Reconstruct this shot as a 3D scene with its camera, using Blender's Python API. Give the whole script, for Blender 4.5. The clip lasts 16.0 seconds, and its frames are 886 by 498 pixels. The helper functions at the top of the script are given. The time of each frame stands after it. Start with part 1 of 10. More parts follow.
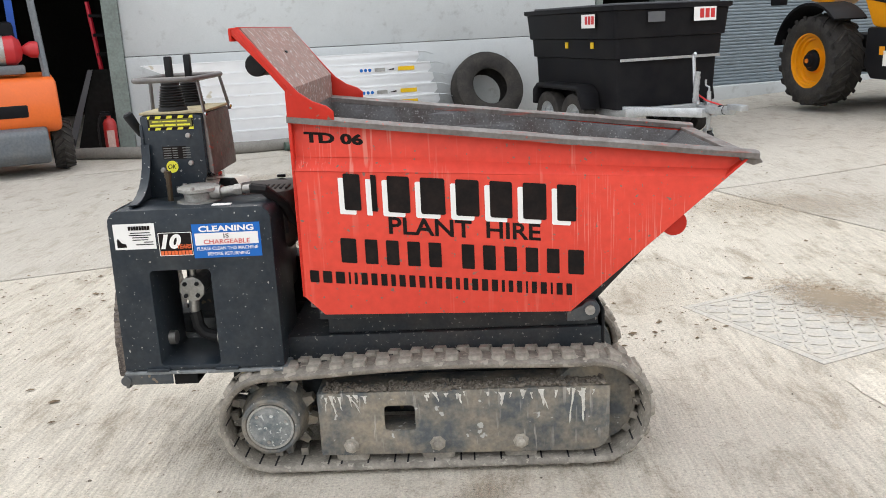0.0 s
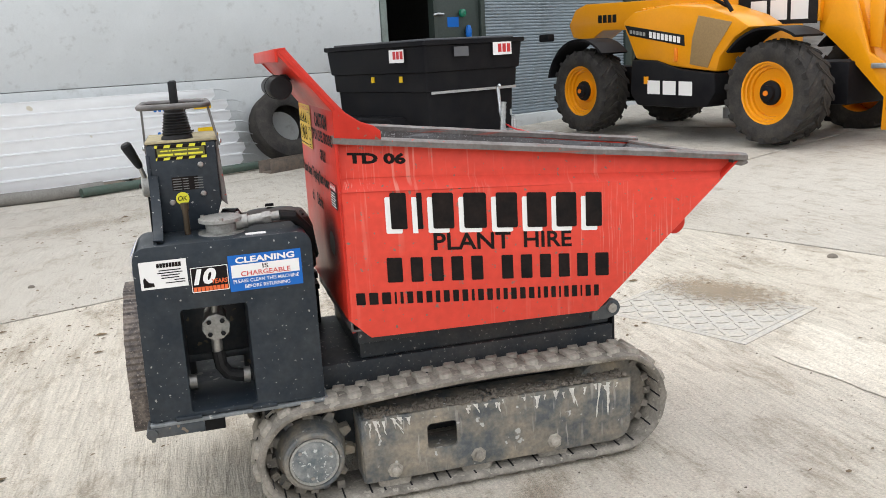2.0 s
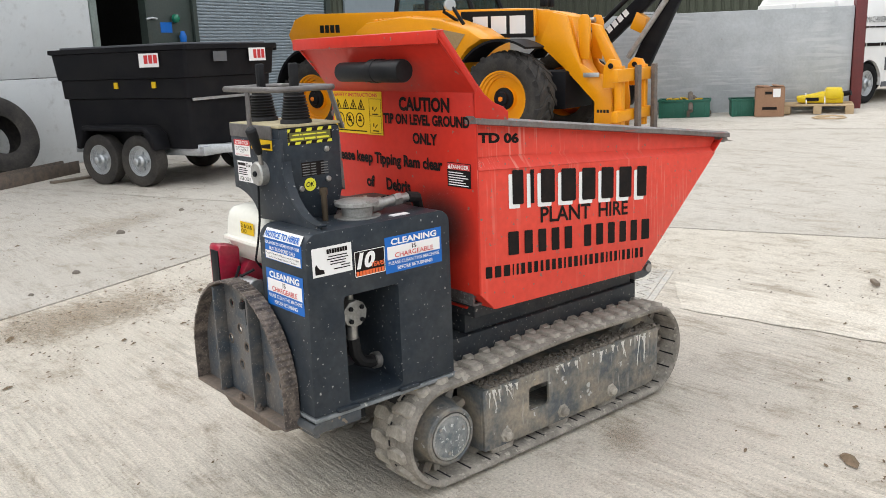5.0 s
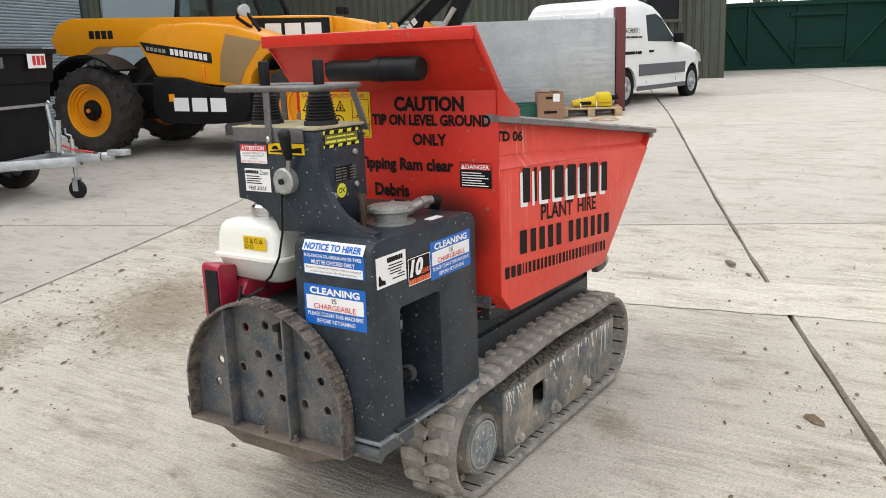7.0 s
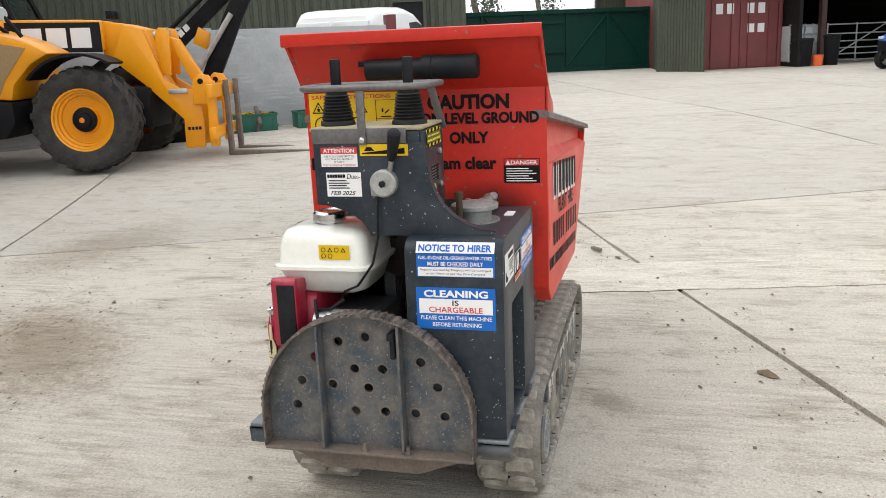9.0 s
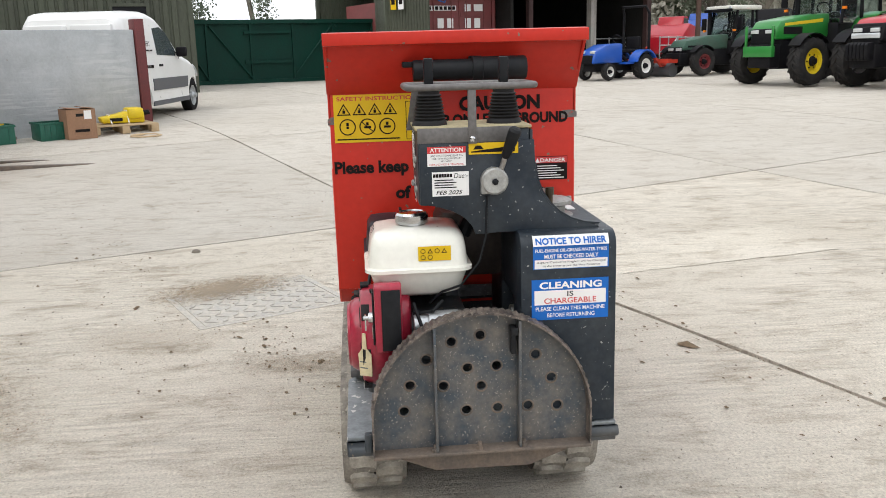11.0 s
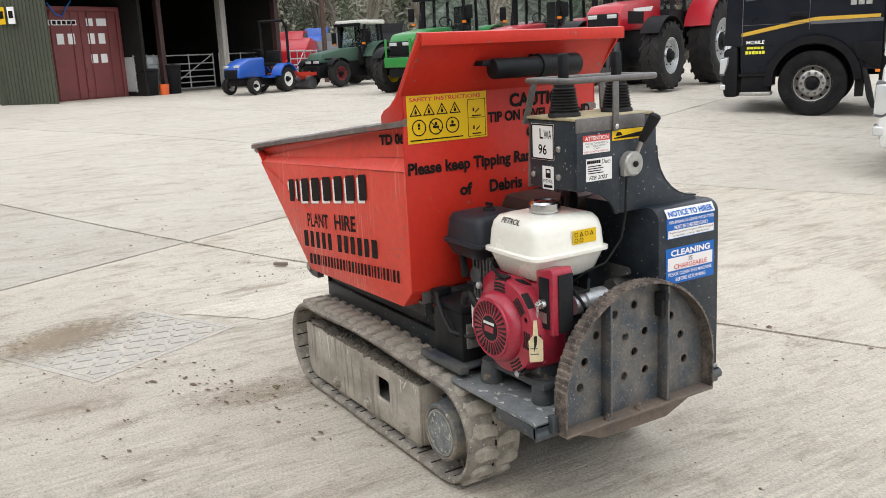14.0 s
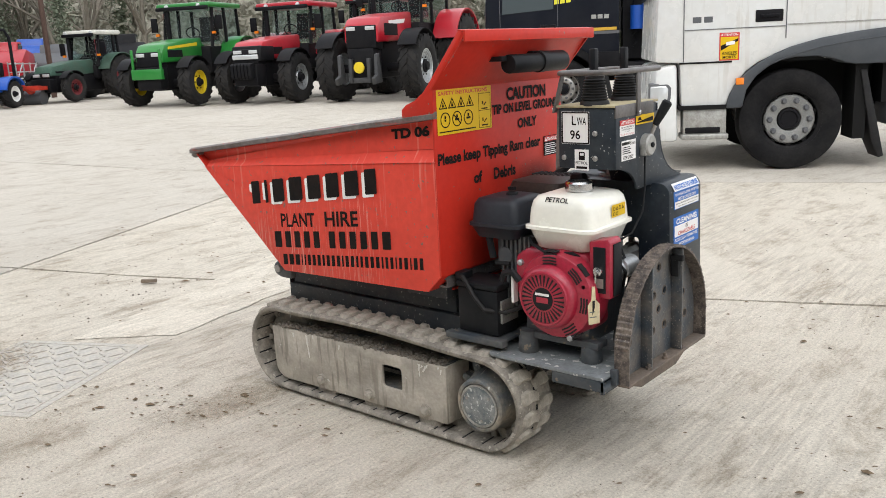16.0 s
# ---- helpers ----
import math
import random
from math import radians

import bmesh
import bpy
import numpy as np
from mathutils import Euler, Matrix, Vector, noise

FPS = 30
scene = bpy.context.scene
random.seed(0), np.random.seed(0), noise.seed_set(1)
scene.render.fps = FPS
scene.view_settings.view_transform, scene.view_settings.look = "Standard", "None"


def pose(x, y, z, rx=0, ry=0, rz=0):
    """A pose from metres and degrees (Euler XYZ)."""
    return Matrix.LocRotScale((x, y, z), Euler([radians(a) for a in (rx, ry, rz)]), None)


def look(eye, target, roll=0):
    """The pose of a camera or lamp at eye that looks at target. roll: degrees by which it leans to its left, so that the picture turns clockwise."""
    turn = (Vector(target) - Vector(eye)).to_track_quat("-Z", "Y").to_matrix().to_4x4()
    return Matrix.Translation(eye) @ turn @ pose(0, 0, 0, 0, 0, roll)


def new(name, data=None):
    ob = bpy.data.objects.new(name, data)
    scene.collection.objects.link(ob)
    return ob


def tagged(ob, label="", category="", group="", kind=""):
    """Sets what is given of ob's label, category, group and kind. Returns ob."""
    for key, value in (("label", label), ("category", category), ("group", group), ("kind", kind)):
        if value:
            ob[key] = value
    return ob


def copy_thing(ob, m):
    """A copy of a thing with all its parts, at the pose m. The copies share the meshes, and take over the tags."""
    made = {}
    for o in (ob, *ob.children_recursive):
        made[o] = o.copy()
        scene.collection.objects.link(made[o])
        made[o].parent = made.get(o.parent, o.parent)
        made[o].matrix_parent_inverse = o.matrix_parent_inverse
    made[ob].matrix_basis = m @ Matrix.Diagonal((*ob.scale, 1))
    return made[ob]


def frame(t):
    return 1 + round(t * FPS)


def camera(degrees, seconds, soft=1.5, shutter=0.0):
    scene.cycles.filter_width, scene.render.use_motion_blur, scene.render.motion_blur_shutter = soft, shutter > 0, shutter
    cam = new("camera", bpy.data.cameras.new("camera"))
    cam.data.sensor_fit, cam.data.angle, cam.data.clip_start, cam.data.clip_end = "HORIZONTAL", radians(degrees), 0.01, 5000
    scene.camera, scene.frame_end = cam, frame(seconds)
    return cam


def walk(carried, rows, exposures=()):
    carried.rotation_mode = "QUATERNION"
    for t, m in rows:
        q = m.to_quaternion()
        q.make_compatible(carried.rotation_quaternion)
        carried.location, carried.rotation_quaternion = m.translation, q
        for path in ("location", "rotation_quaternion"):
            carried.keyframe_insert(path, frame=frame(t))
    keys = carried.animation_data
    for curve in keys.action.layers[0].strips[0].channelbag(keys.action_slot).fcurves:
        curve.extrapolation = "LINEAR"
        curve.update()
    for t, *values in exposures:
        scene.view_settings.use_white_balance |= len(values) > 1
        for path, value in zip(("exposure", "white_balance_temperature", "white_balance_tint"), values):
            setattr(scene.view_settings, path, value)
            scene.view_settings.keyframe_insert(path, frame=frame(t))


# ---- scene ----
cam = camera(54.8, 16.0, soft=0.9)
METRES, EYE, TILT, LEAN, TURN = 8.0, 1.416, 0.0, 0.0, 1.8
ROWS = [
    (0.0, 0.0, 0.0, 0.0, -0.66, -14.55, 2.56),
    (0.5, -0.036, -0.0127, 0.0015, -4.98, -14.25, 2.58),
    (1.0, -0.0597, -0.0082, -0.0028, -9.56, -13.69, 2.69),
    (1.5, -0.0852, 0.0046, -0.0001, -14.08, -13.15, 2.9),
    (2.0, -0.1133, 0.0098, -0.002, -18.1, -12.83, 3.08),
    (2.5, -0.1524, 0.009, -0.0028, -21.76, -12.83, 3.0),
    (3.0, -0.1772, 0.0232, -0.0068, -25.32, -12.87, 2.75),
    (3.5, -0.2035, 0.0361, -0.0043, -28.95, -12.99, 2.61),
    (6.0, -0.3223, 0.1191, -0.0054, -50.7, -12.8, 1.99),
    (6.5, -0.3349, 0.1395, -0.0082, -54.77, -12.79, 2.08),
    (7.0, -0.3411, 0.1708, -0.0058, -59.05, -12.94, 2.01),
    (7.5, -0.3523, 0.1959, -0.0077, -63.32, -13.03, 2.06),
    (8.0, -0.3819, 0.2262, -0.0054, -67.81, -13.09, 2.14),
    (8.5, -0.3884, 0.2572, -0.0095, -72.76, -13.15, 2.32),
    (9.0, -0.3866, 0.2865, -0.0051, -77.65, -13.09, 2.34),
    (9.5, -0.393, 0.319, -0.0063, -82.26, -12.91, 2.2),
    (10.0, -0.4021, 0.3524, -0.0043, -87.29, -12.7, 1.9),
    (12.5, -0.3677, 0.4972, -0.0043, -111.11, -13.63, 1.46),
    (13.0, -0.3562, 0.5224, -0.0044, -115.09, -13.34, 1.76),
    (13.5, -0.3551, 0.5657, -0.0029, -119.4, -13.12, 2.15),
    (14.0, -0.3407, 0.5924, -0.004, -124.01, -12.99, 2.56),
    (14.5, -0.3149, 0.6107, -0.0031, -129.12, -13.04, 2.55),
    (15.0, -0.2969, 0.6352, -0.0027, -133.99, -13.01, 2.35),
    (15.5, -0.2802, 0.667, -0.0041, -138.42, -12.91, 2.36),
    (16.0, -0.2729, 0.697, -0.0049, -142.47, -13.0, 2.69),
]
walk(cam, [(t, pose(0, 0, EYE, TILT, LEAN, TURN) @ pose(METRES * x, METRES * y, METRES * z, 90 + pitch, roll, yaw)) for t, x, y, z, yaw, pitch, roll in ROWS],
     exposures=[(0.0, 0.12), (3.5, 0.06), (6.5, -0.08), (10.0, -0.17), (12.5, -0.17), (14.5, -0.11), (16.0, -0.11)])

# ---- light: an overcast spring day ----
world = bpy.data.worlds.new("world")
scene.world = world
world.use_nodes = True
wn = world.node_tree
sky = wn.nodes.new("ShaderNodeTexSky")
sky.sky_type, sky.sun_disc = "NISHITA", False
sky.sun_elevation, sky.sun_rotation = radians(48), radians(319)
sky.dust_density, sky.ozone_density, sky.air_density = 4.0, 1.0, 1.2
grey_sky = wn.nodes.new("ShaderNodeMixRGB")
grey_sky.inputs[0].default_value = 0.93
grey_sky.inputs[2].default_value = (9.6, 9.9, 10.4, 1)
wn.links.new(sky.outputs[0], grey_sky.inputs[1])
wn.links.new(grey_sky.outputs[0], wn.nodes["Background"].inputs[0])
wn.nodes["Background"].inputs[1].default_value = 0.171
sun = new("sun", bpy.data.lights.new("sun", "SUN"))
sun.data.energy, sun.data.angle, sun.data.color = 1.3, radians(50), (1.0, 0.97, 0.93)
sun.matrix_world = look((0, 0, 20), (4.0, -4.6, 13.2))


# ---- mesh and material helpers ----
class Geo:
    """A heap of vertices and faces that becomes one mesh."""

    def __init__(self):
        self.v, self.f = [], []

    def add(self, verts, faces, m=None):
        n = len(self.v)
        self.v += [tuple(m @ Vector(p)) if m is not None else tuple(p) for p in verts]
        self.f += [tuple(n + i for i in f) for f in faces]
        return self

    def box(self, lo, hi, m=None):
        (a, b, c), (d, e, f) = lo, hi
        return self.add([(a, b, c), (d, b, c), (d, e, c), (a, e, c), (a, b, f), (d, b, f), (d, e, f), (a, e, f)],
                        [(3, 2, 1, 0), (4, 5, 6, 7), (0, 1, 5, 4), (1, 2, 6, 5), (2, 3, 7, 6), (3, 0, 4, 7)], m)

    def prism(self, poly, axis, a, b, m=None, poly2=None):
        """A polygon in the plane across axis, drawn out from a to b."""
        def at(p, s):
            return {"x": (s, p[0], p[1]), "y": (p[0], s, p[1]), "z": (p[0], p[1], s)}[axis]
        n = len(poly)
        verts = [at(p, a) for p in poly] + [at(p, b) for p in (poly2 or poly)]
        faces = [tuple(range(n)), tuple(range(2 * n - 1, n - 1, -1))]
        faces += [((i + 1) % n, i, n + i, n + (i + 1) % n) for i in range(n)]
        return self.add(verts, faces, m)

    def rings(self, rings, closed=True, caps=True):
        """A skin over rings of equally many points."""
        n = len(rings[0])
        verts = [p for r in rings for p in r]
        faces = []
        for k in range(len(rings) - 1):
            for i in range(n if closed else n - 1):
                j = (i + 1) % n
                faces.append((k * n + i, k * n + j, (k + 1) * n + j, (k + 1) * n + i))
        if caps:
            faces.append(tuple(range(n - 1, -1, -1)))
            faces.append(tuple((len(rings) - 1) * n + i for i in range(n)))
        return self.add(verts, faces)

    def cyl(self, p, q, r, r2=None, n=20, caps=True):
        p, q = Vector(p), Vector(q)
        return self.turn(p, q - p, [(0, r), ((q - p).length, r if r2 is None else r2)], n, caps)

    def turn(self, p, way, profile, n=24, caps=True):
        """A turned body: profile of (distance along way, radius)."""
        p, w = Vector(p), Vector(way).normalized()
        u = w.orthogonal().normalized()
        s = w.cross(u)
        rings = []
        for d, r in profile:
            rings.append([p + w * d + (u * math.cos(6.283185 * i / n) + s * math.sin(6.283185 * i / n)) * r for i in range(n)])
        return self.rings(rings, True, caps)

    def tube(self, path, r, n=8, closed=False):
        path = [Vector(p) for p in path]
        rings, k = [], len(path)
        up = None
        for i, p in enumerate(path):
            if closed:
                w = (path[(i + 1) % k] - path[i - 1]).normalized()
            else:
                w = (path[min(i + 1, k - 1)] - path[max(i - 1, 0)]).normalized()
            if up is None:
                up = w.orthogonal().normalized()
            up = (up - w * up.dot(w)).normalized()
            s = w.cross(up)
            rr = r[i] if isinstance(r, (list, tuple)) else r
            rings.append([p + (up * math.cos(6.283185 * j / n) + s * math.sin(6.283185 * j / n)) * rr for j in range(n)])
        if closed:
            rings.append(rings[0])
        return self.rings(rings, True, not closed)

    def plate(self, outer, holes, axis, a, b, m=None):
        """A sheet with holes, from a to b along axis."""
        bm = bmesh.new()
        edges = []
        for loop in [outer] + list(holes):
            vs = [bm.verts.new((p[0], p[1], 0)) for p in loop]
            edges += [bm.edges.new((vs[i], vs[(i + 1) % len(vs)])) for i in range(len(vs))]
        bmesh.ops.triangle_fill(bm, use_beauty=True, edges=edges)
        bm.verts.index_update()
        pts = [tuple(v.co)[:2] for v in bm.verts]
        tris = [tuple(v.index for v in f.verts) for f in bm.faces]
        rim = [tuple(v.index for v in e.verts) for e in bm.edges if len(e.link_faces) == 1]
        bm.free()
        n = len(pts)

        def at(p, s):
            return {"x": (s, p[0], p[1]), "y": (p[0], s, p[1]), "z": (p[0], p[1], s)}[axis]
        verts = [at(p, a) for p in pts] + [at(p, b) for p in pts]
        faces = tris + [tuple(n + i for i in reversed(t)) for t in tris] + [(i, j, n + j, n + i) for i, j in rim]
        return self.add(verts, faces, m)

    def mesh(self, name, bevel=0.0, smooth=35.0, segments=2):
        bm = bmesh.new()
        vs = [bm.verts.new(p) for p in self.v]
        for f in self.f:
            if len(set(f)) == len(f):
                try:
                    bm.faces.new([vs[i] for i in f])
                except ValueError:
                    pass
        bmesh.ops.recalc_face_normals(bm, faces=bm.faces)
        if bevel:
            bmesh.ops.remove_doubles(bm, verts=bm.verts, dist=1e-5)
            edges = [e for e in bm.edges if len(e.link_faces) == 2 and e.calc_face_angle(0) > radians(30)]
            bmesh.ops.bevel(bm, geom=edges, offset=bevel, segments=segments, profile=0.5, affect="EDGES", clamp_overlap=True)
        me = bpy.data.meshes.new(name)
        bm.to_mesh(me)
        bm.free()
        if smooth:
            me.polygons.foreach_set("use_smooth", [True] * len(me.polygons))
            me.set_sharp_from_angle(angle=radians(smooth))
        return me


def part(name, geo, material, parent, label="", bevel=0.0, smooth=35.0):
    """One mesh object under a thing or a part, in the thing's own metres."""
    if name.endswith("_bar") and isinstance(geo, Geo) and len(geo.f) > 1 and len(geo.v) == 4 * len(geo.f):
        # each bar of a row is a piece by itself
        for f in geo.f:
            ob = part(name, Geo().add([geo.v[i] for i in f], [(0, 1, 2, 3)]), material, parent, label, bevel, smooth)
        return ob
    me = geo if isinstance(geo, bpy.types.Mesh) else geo.mesh(name, bevel, smooth)
    if not me.materials:
        me.materials.append(material)
    ob = new(name, me)
    ob.parent = parent
    if label:
        ob["label"] = label
    return ob


def thing(name, m, label, category, group="", kind=""):
    ob = new(name)
    ob.empty_display_size = 0.1
    ob.matrix_world = m
    return tagged(ob, label, category, group, kind)


def solid(name, geo, material, label, category, group="", kind="", m=None, bevel=0.0, smooth=35.0):
    """A thing of one mesh."""
    me = geo.mesh(name, bevel, smooth)
    me.materials.append(material)
    ob = new(name, me)
    if m is not None:
        ob.matrix_world = m
    return tagged(ob, label, category, group, kind)


def arc(cx, cy, r, a0, a1, n):
    return [(cx + r * math.cos(radians(a0 + (a1 - a0) * i / n)), cy + r * math.sin(radians(a0 + (a1 - a0) * i / n))) for i in range(n + 1)]


def rrect(x0, y0, x1, y1, r, n=4):
    return arc(x1 - r, y1 - r, r, 0, 90, n) + arc(x0 + r, y1 - r, r, 90, 180, n) + arc(x0 + r, y0 + r, r, 180, 270, n) + arc(x1 - r, y0 + r, r, 270, 360, n)


TYPE = {}


def glyphs(body, bold=0.0, shear=0.0):
    """The outline of a word in the built-in font, scaled into a unit box."""
    key = (body, bold, shear)
    if key not in TYPE:
        cu = bpy.data.curves.new("type", "FONT")
        cu.body, cu.offset, cu.shear, cu.resolution_u = body, bold, shear, 3
        ob = bpy.data.objects.new("type", cu)
        me = bpy.data.meshes.new_from_object(ob)
        co = np.array([tuple(v.co) for v in me.vertices])
        lo, hi = co.min(0), co.max(0)
        TYPE[key] = [((p[0] - lo[0]) / (hi[0] - lo[0]), (p[1] - lo[1]) / (hi[1] - lo[1])) for p in co], [tuple(f.vertices) for f in me.polygons]
        bpy.data.meshes.remove(me)
        bpy.data.objects.remove(ob)
        bpy.data.curves.remove(cu)
    return TYPE[key]


def word(geo, body, o, u, v, bold=0.0, shear=0.0):
    """Lettering whose lower left corner is o, along u and up v (vectors of its full width and height)."""
    o, u, v = Vector(o), Vector(u), Vector(v)
    pts, faces = glyphs(body, bold, shear)
    return geo.add([o + u * a + v * b for a, b in pts], faces)


def bar_shape(o, u, v):
    """One plain bar with its corners taken off."""
    c = min(v.length, u.length) * 0.06
    a, b = u.normalized() * c, v.normalized() * c
    return Geo().add([o + a, o + u - a, o + u + b, o + u + v - b, o + u + v - a, o + v + a, o + v - b, o + b], [tuple(range(8))])


def strokes(o, u, v, widths, gap=0.3):
    """A plain bar for each character of writing that is not to be read."""
    out = []
    o, u, v = Vector(o), Vector(u), Vector(v)
    total = sum(abs(w) for w in widths) + gap * (len(widths) - 1)
    x = 0.0
    for w in widths:
        if w > 0:
            out.append(bar_shape(o + u * (x / total), u * (w / total), v))
        x += abs(w) + gap
    return out


def bars(geo, o, u, v, widths, gap=0.25):
    """Plain bars side by side in place of writing: widths are their shares of the line."""
    o, u, v = Vector(o), Vector(u), Vector(v)
    total = sum(widths) + gap * (len(widths) - 1)
    x = 0.0
    for w in widths:
        a, b = x / total, (x + abs(w)) / total
        if w > 0:
            geo.add([o + u * a, o + u * b, o + u * b + v, o + u * a + v], [(0, 1, 2, 3)])
        x += abs(w) + gap
    return geo


def quad(geo, o, u, v):
    o, u, v = Vector(o), Vector(u), Vector(v)
    return geo.add([o, o + u, o + u + v, o + v], [(0, 1, 2, 3)])


def stuff_mat(name, colour, rough=0.6, metal=0.0, dirt=None, amount=0.4, scale=6.0, fine=60.0, bump=0.15, bump_dist=0.002,
              stretch=(1, 1, 1), specks=None, speck_scale=90.0, speck_cut=0.68, coat=0.0, vary=0.0, spec=0.5, streaks=None, streak_scale=(26, 26, 0.9), streak_cut=0.60, streak_patch=2.0, streak_amount=0.8, grain=0.14, scratches=None):
    """A worn surface: base colour, dirt at two scales, specks, relief."""
    ma = bpy.data.materials.new(name)
    ma.use_nodes = True
    nt = ma.node_tree
    N, L = nt.nodes, nt.links
    bsdf = N["Principled BSDF"]
    tc = N.new("ShaderNodeTexCoord")
    mp = N.new("ShaderNodeMapping")
    mp.inputs["Scale"].default_value = stretch
    L.new(tc.outputs["Object"], mp.inputs["Vector"])
    big = N.new("ShaderNodeTexNoise")
    big.inputs["Scale"].default_value, big.inputs["Detail"].default_value, big.inputs["Roughness"].default_value = scale, 6, 0.65
    L.new(mp.outputs[0], big.inputs["Vector"])
    small = N.new("ShaderNodeTexNoise")
    small.inputs["Scale"].default_value, small.inputs["Detail"].default_value = fine, 4
    L.new(mp.outputs[0], small.inputs["Vector"])
    ramp = N.new("ShaderNodeMapRange")
    ramp.inputs["From Min"].default_value, ramp.inputs["From Max"].default_value = 0.38, 0.72
    L.new(big.outputs["Fac"], ramp.inputs["Value"])
    mul = N.new("ShaderNodeMath")
    mul.operation = "MULTIPLY"
    mul.inputs[1].default_value = amount
    L.new(ramp.outputs[0], mul.inputs[0])
    c1 = N.new("ShaderNodeMixRGB")
    c1.inputs[1].default_value = (*colour, 1)
    c1.inputs[2].default_value = (*(dirt or tuple(c * 0.6 for c in colour)), 1)
    L.new(mul.outputs[0], c1.inputs[0])
    hsv = N.new("ShaderNodeHueSaturation")
    vr = N.new("ShaderNodeMapRange")
    vr.inputs["From Min"].default_value, vr.inputs["From Max"].default_value = 0.3, 0.7
    vr.inputs["To Min"].default_value, vr.inputs["To Max"].default_value = 1 - grain, 1 + grain
    L.new(small.outputs["Fac"], vr.inputs["Value"])
    L.new(c1.outputs[0], hsv.inputs["Color"])
    if vary:
        info = N.new("ShaderNodeObjectInfo")
        rv = N.new("ShaderNodeMapRange")
        rv.inputs["To Min"].default_value, rv.inputs["To Max"].default_value = 1 - vary, 1 + vary
        L.new(info.outputs["Random"], rv.inputs["Value"])
        mm = N.new("ShaderNodeMath")
        mm.operation = "MULTIPLY"
        L.new(vr.outputs[0], mm.inputs[0])
        L.new(rv.outputs[0], mm.inputs[1])
        L.new(mm.outputs[0], hsv.inputs["Value"])
    else:
        L.new(vr.outputs[0], hsv.inputs["Value"])
    out = hsv.outputs[0]
    if specks:
        vo = N.new("ShaderNodeTexNoise")
        vo.inputs["Scale"].default_value, vo.inputs["Detail"].default_value = speck_scale, 2
        L.new(tc.outputs["Object"], vo.inputs["Vector"])
        cut = N.new("ShaderNodeMapRange")
        cut.inputs["From Min"].default_value, cut.inputs["From Max"].default_value = speck_cut, speck_cut + 0.03
        L.new(vo.outputs["Fac"], cut.inputs["Value"])
        c2 = N.new("ShaderNodeMixRGB")
        c2.inputs[2].default_value = (*specks, 1)
        L.new(out, c2.inputs[1])
        L.new(cut.outputs[0], c2.inputs[0])
        out = c2.outputs[0]
    layers = [(streaks, streak_scale, 4, streak_cut, 0.06, streak_patch, streak_amount)] if streaks else []
    if scratches:
        layers.append((scratches, (120, 30, 2.2), -11, 0.60, 0.04, 1.3, 0.85))
    for tint_, sc_, lean_, cut_, soft_, patch_, most_ in layers:
        m2 = N.new("ShaderNodeMapping")
        m2.inputs["Scale"].default_value = sc_
        m2.inputs["Rotation"].default_value = (0, radians(lean_), 0)
        L.new(tc.outputs["Object"], m2.inputs["Vector"])
        sn = N.new("ShaderNodeTexNoise")
        sn.inputs["Scale"].default_value, sn.inputs["Detail"].default_value = 2.0, 3
        L.new(m2.outputs[0], sn.inputs["Vector"])
        pn = N.new("ShaderNodeTexNoise")
        pn.inputs["Scale"].default_value, pn.inputs["Detail"].default_value = patch_, 3
        L.new(tc.outputs["Object"], pn.inputs["Vector"])
        sc1 = N.new("ShaderNodeMapRange")
        sc1.inputs["From Min"].default_value, sc1.inputs["From Max"].default_value = cut_, cut_ + soft_
        L.new(sn.outputs["Fac"], sc1.inputs["Value"])
        sc2 = N.new("ShaderNodeMapRange")
        sc2.inputs["From Min"].default_value, sc2.inputs["From Max"].default_value, sc2.inputs["To Max"].default_value = 0.44, 0.58, most_
        L.new(pn.outputs["Fac"], sc2.inputs["Value"])
        sm_ = N.new("ShaderNodeMath")
        sm_.operation = "MULTIPLY"
        L.new(sc1.outputs[0], sm_.inputs[0])
        L.new(sc2.outputs[0], sm_.inputs[1])
        c3 = N.new("ShaderNodeMixRGB")
        c3.inputs[2].default_value = (*tint_, 1)
        L.new(out, c3.inputs[1])
        L.new(sm_.outputs[0], c3.inputs[0])
        out = c3.outputs[0]
    L.new(out, bsdf.inputs["Base Color"])
    rr = N.new("ShaderNodeMapRange")
    rr.inputs["To Min"].default_value, rr.inputs["To Max"].default_value = max(rough - 0.12, 0.02), min(rough + 0.14, 1)
    L.new(big.outputs["Fac"], rr.inputs["Value"])
    L.new(rr.outputs[0], bsdf.inputs["Roughness"])
    bsdf.inputs["Metallic"].default_value = metal
    bsdf.inputs["Specular IOR Level"].default_value = spec
    bsdf.inputs["Coat Weight"].default_value = coat
    if bump:
        bp = N.new("ShaderNodeBump")
        bp.inputs["Strength"].default_value, bp.inputs["Distance"].default_value = bump, bump_dist
        add = N.new("ShaderNodeMath")
        L.new(big.outputs["Fac"], add.inputs[0])
        L.new(small.outputs["Fac"], add.inputs[1])
        L.new(add.outputs[0], bp.inputs["Height"])
        L.new(bp.outputs[0], bsdf.inputs["Normal"])
    return ma


def plain(name, colour, rough=0.5, metal=0.0, spec=0.5):
    ma = bpy.data.materials.new(name)
    ma.use_nodes = True
    b = ma.node_tree.nodes["Principled BSDF"]
    b.inputs["Base Color"].default_value = (*colour, 1)
    b.inputs["Roughness"].default_value, b.inputs["Metallic"].default_value = rough, metal
    b.inputs["Specular IOR Level"].default_value = spec
    return ma


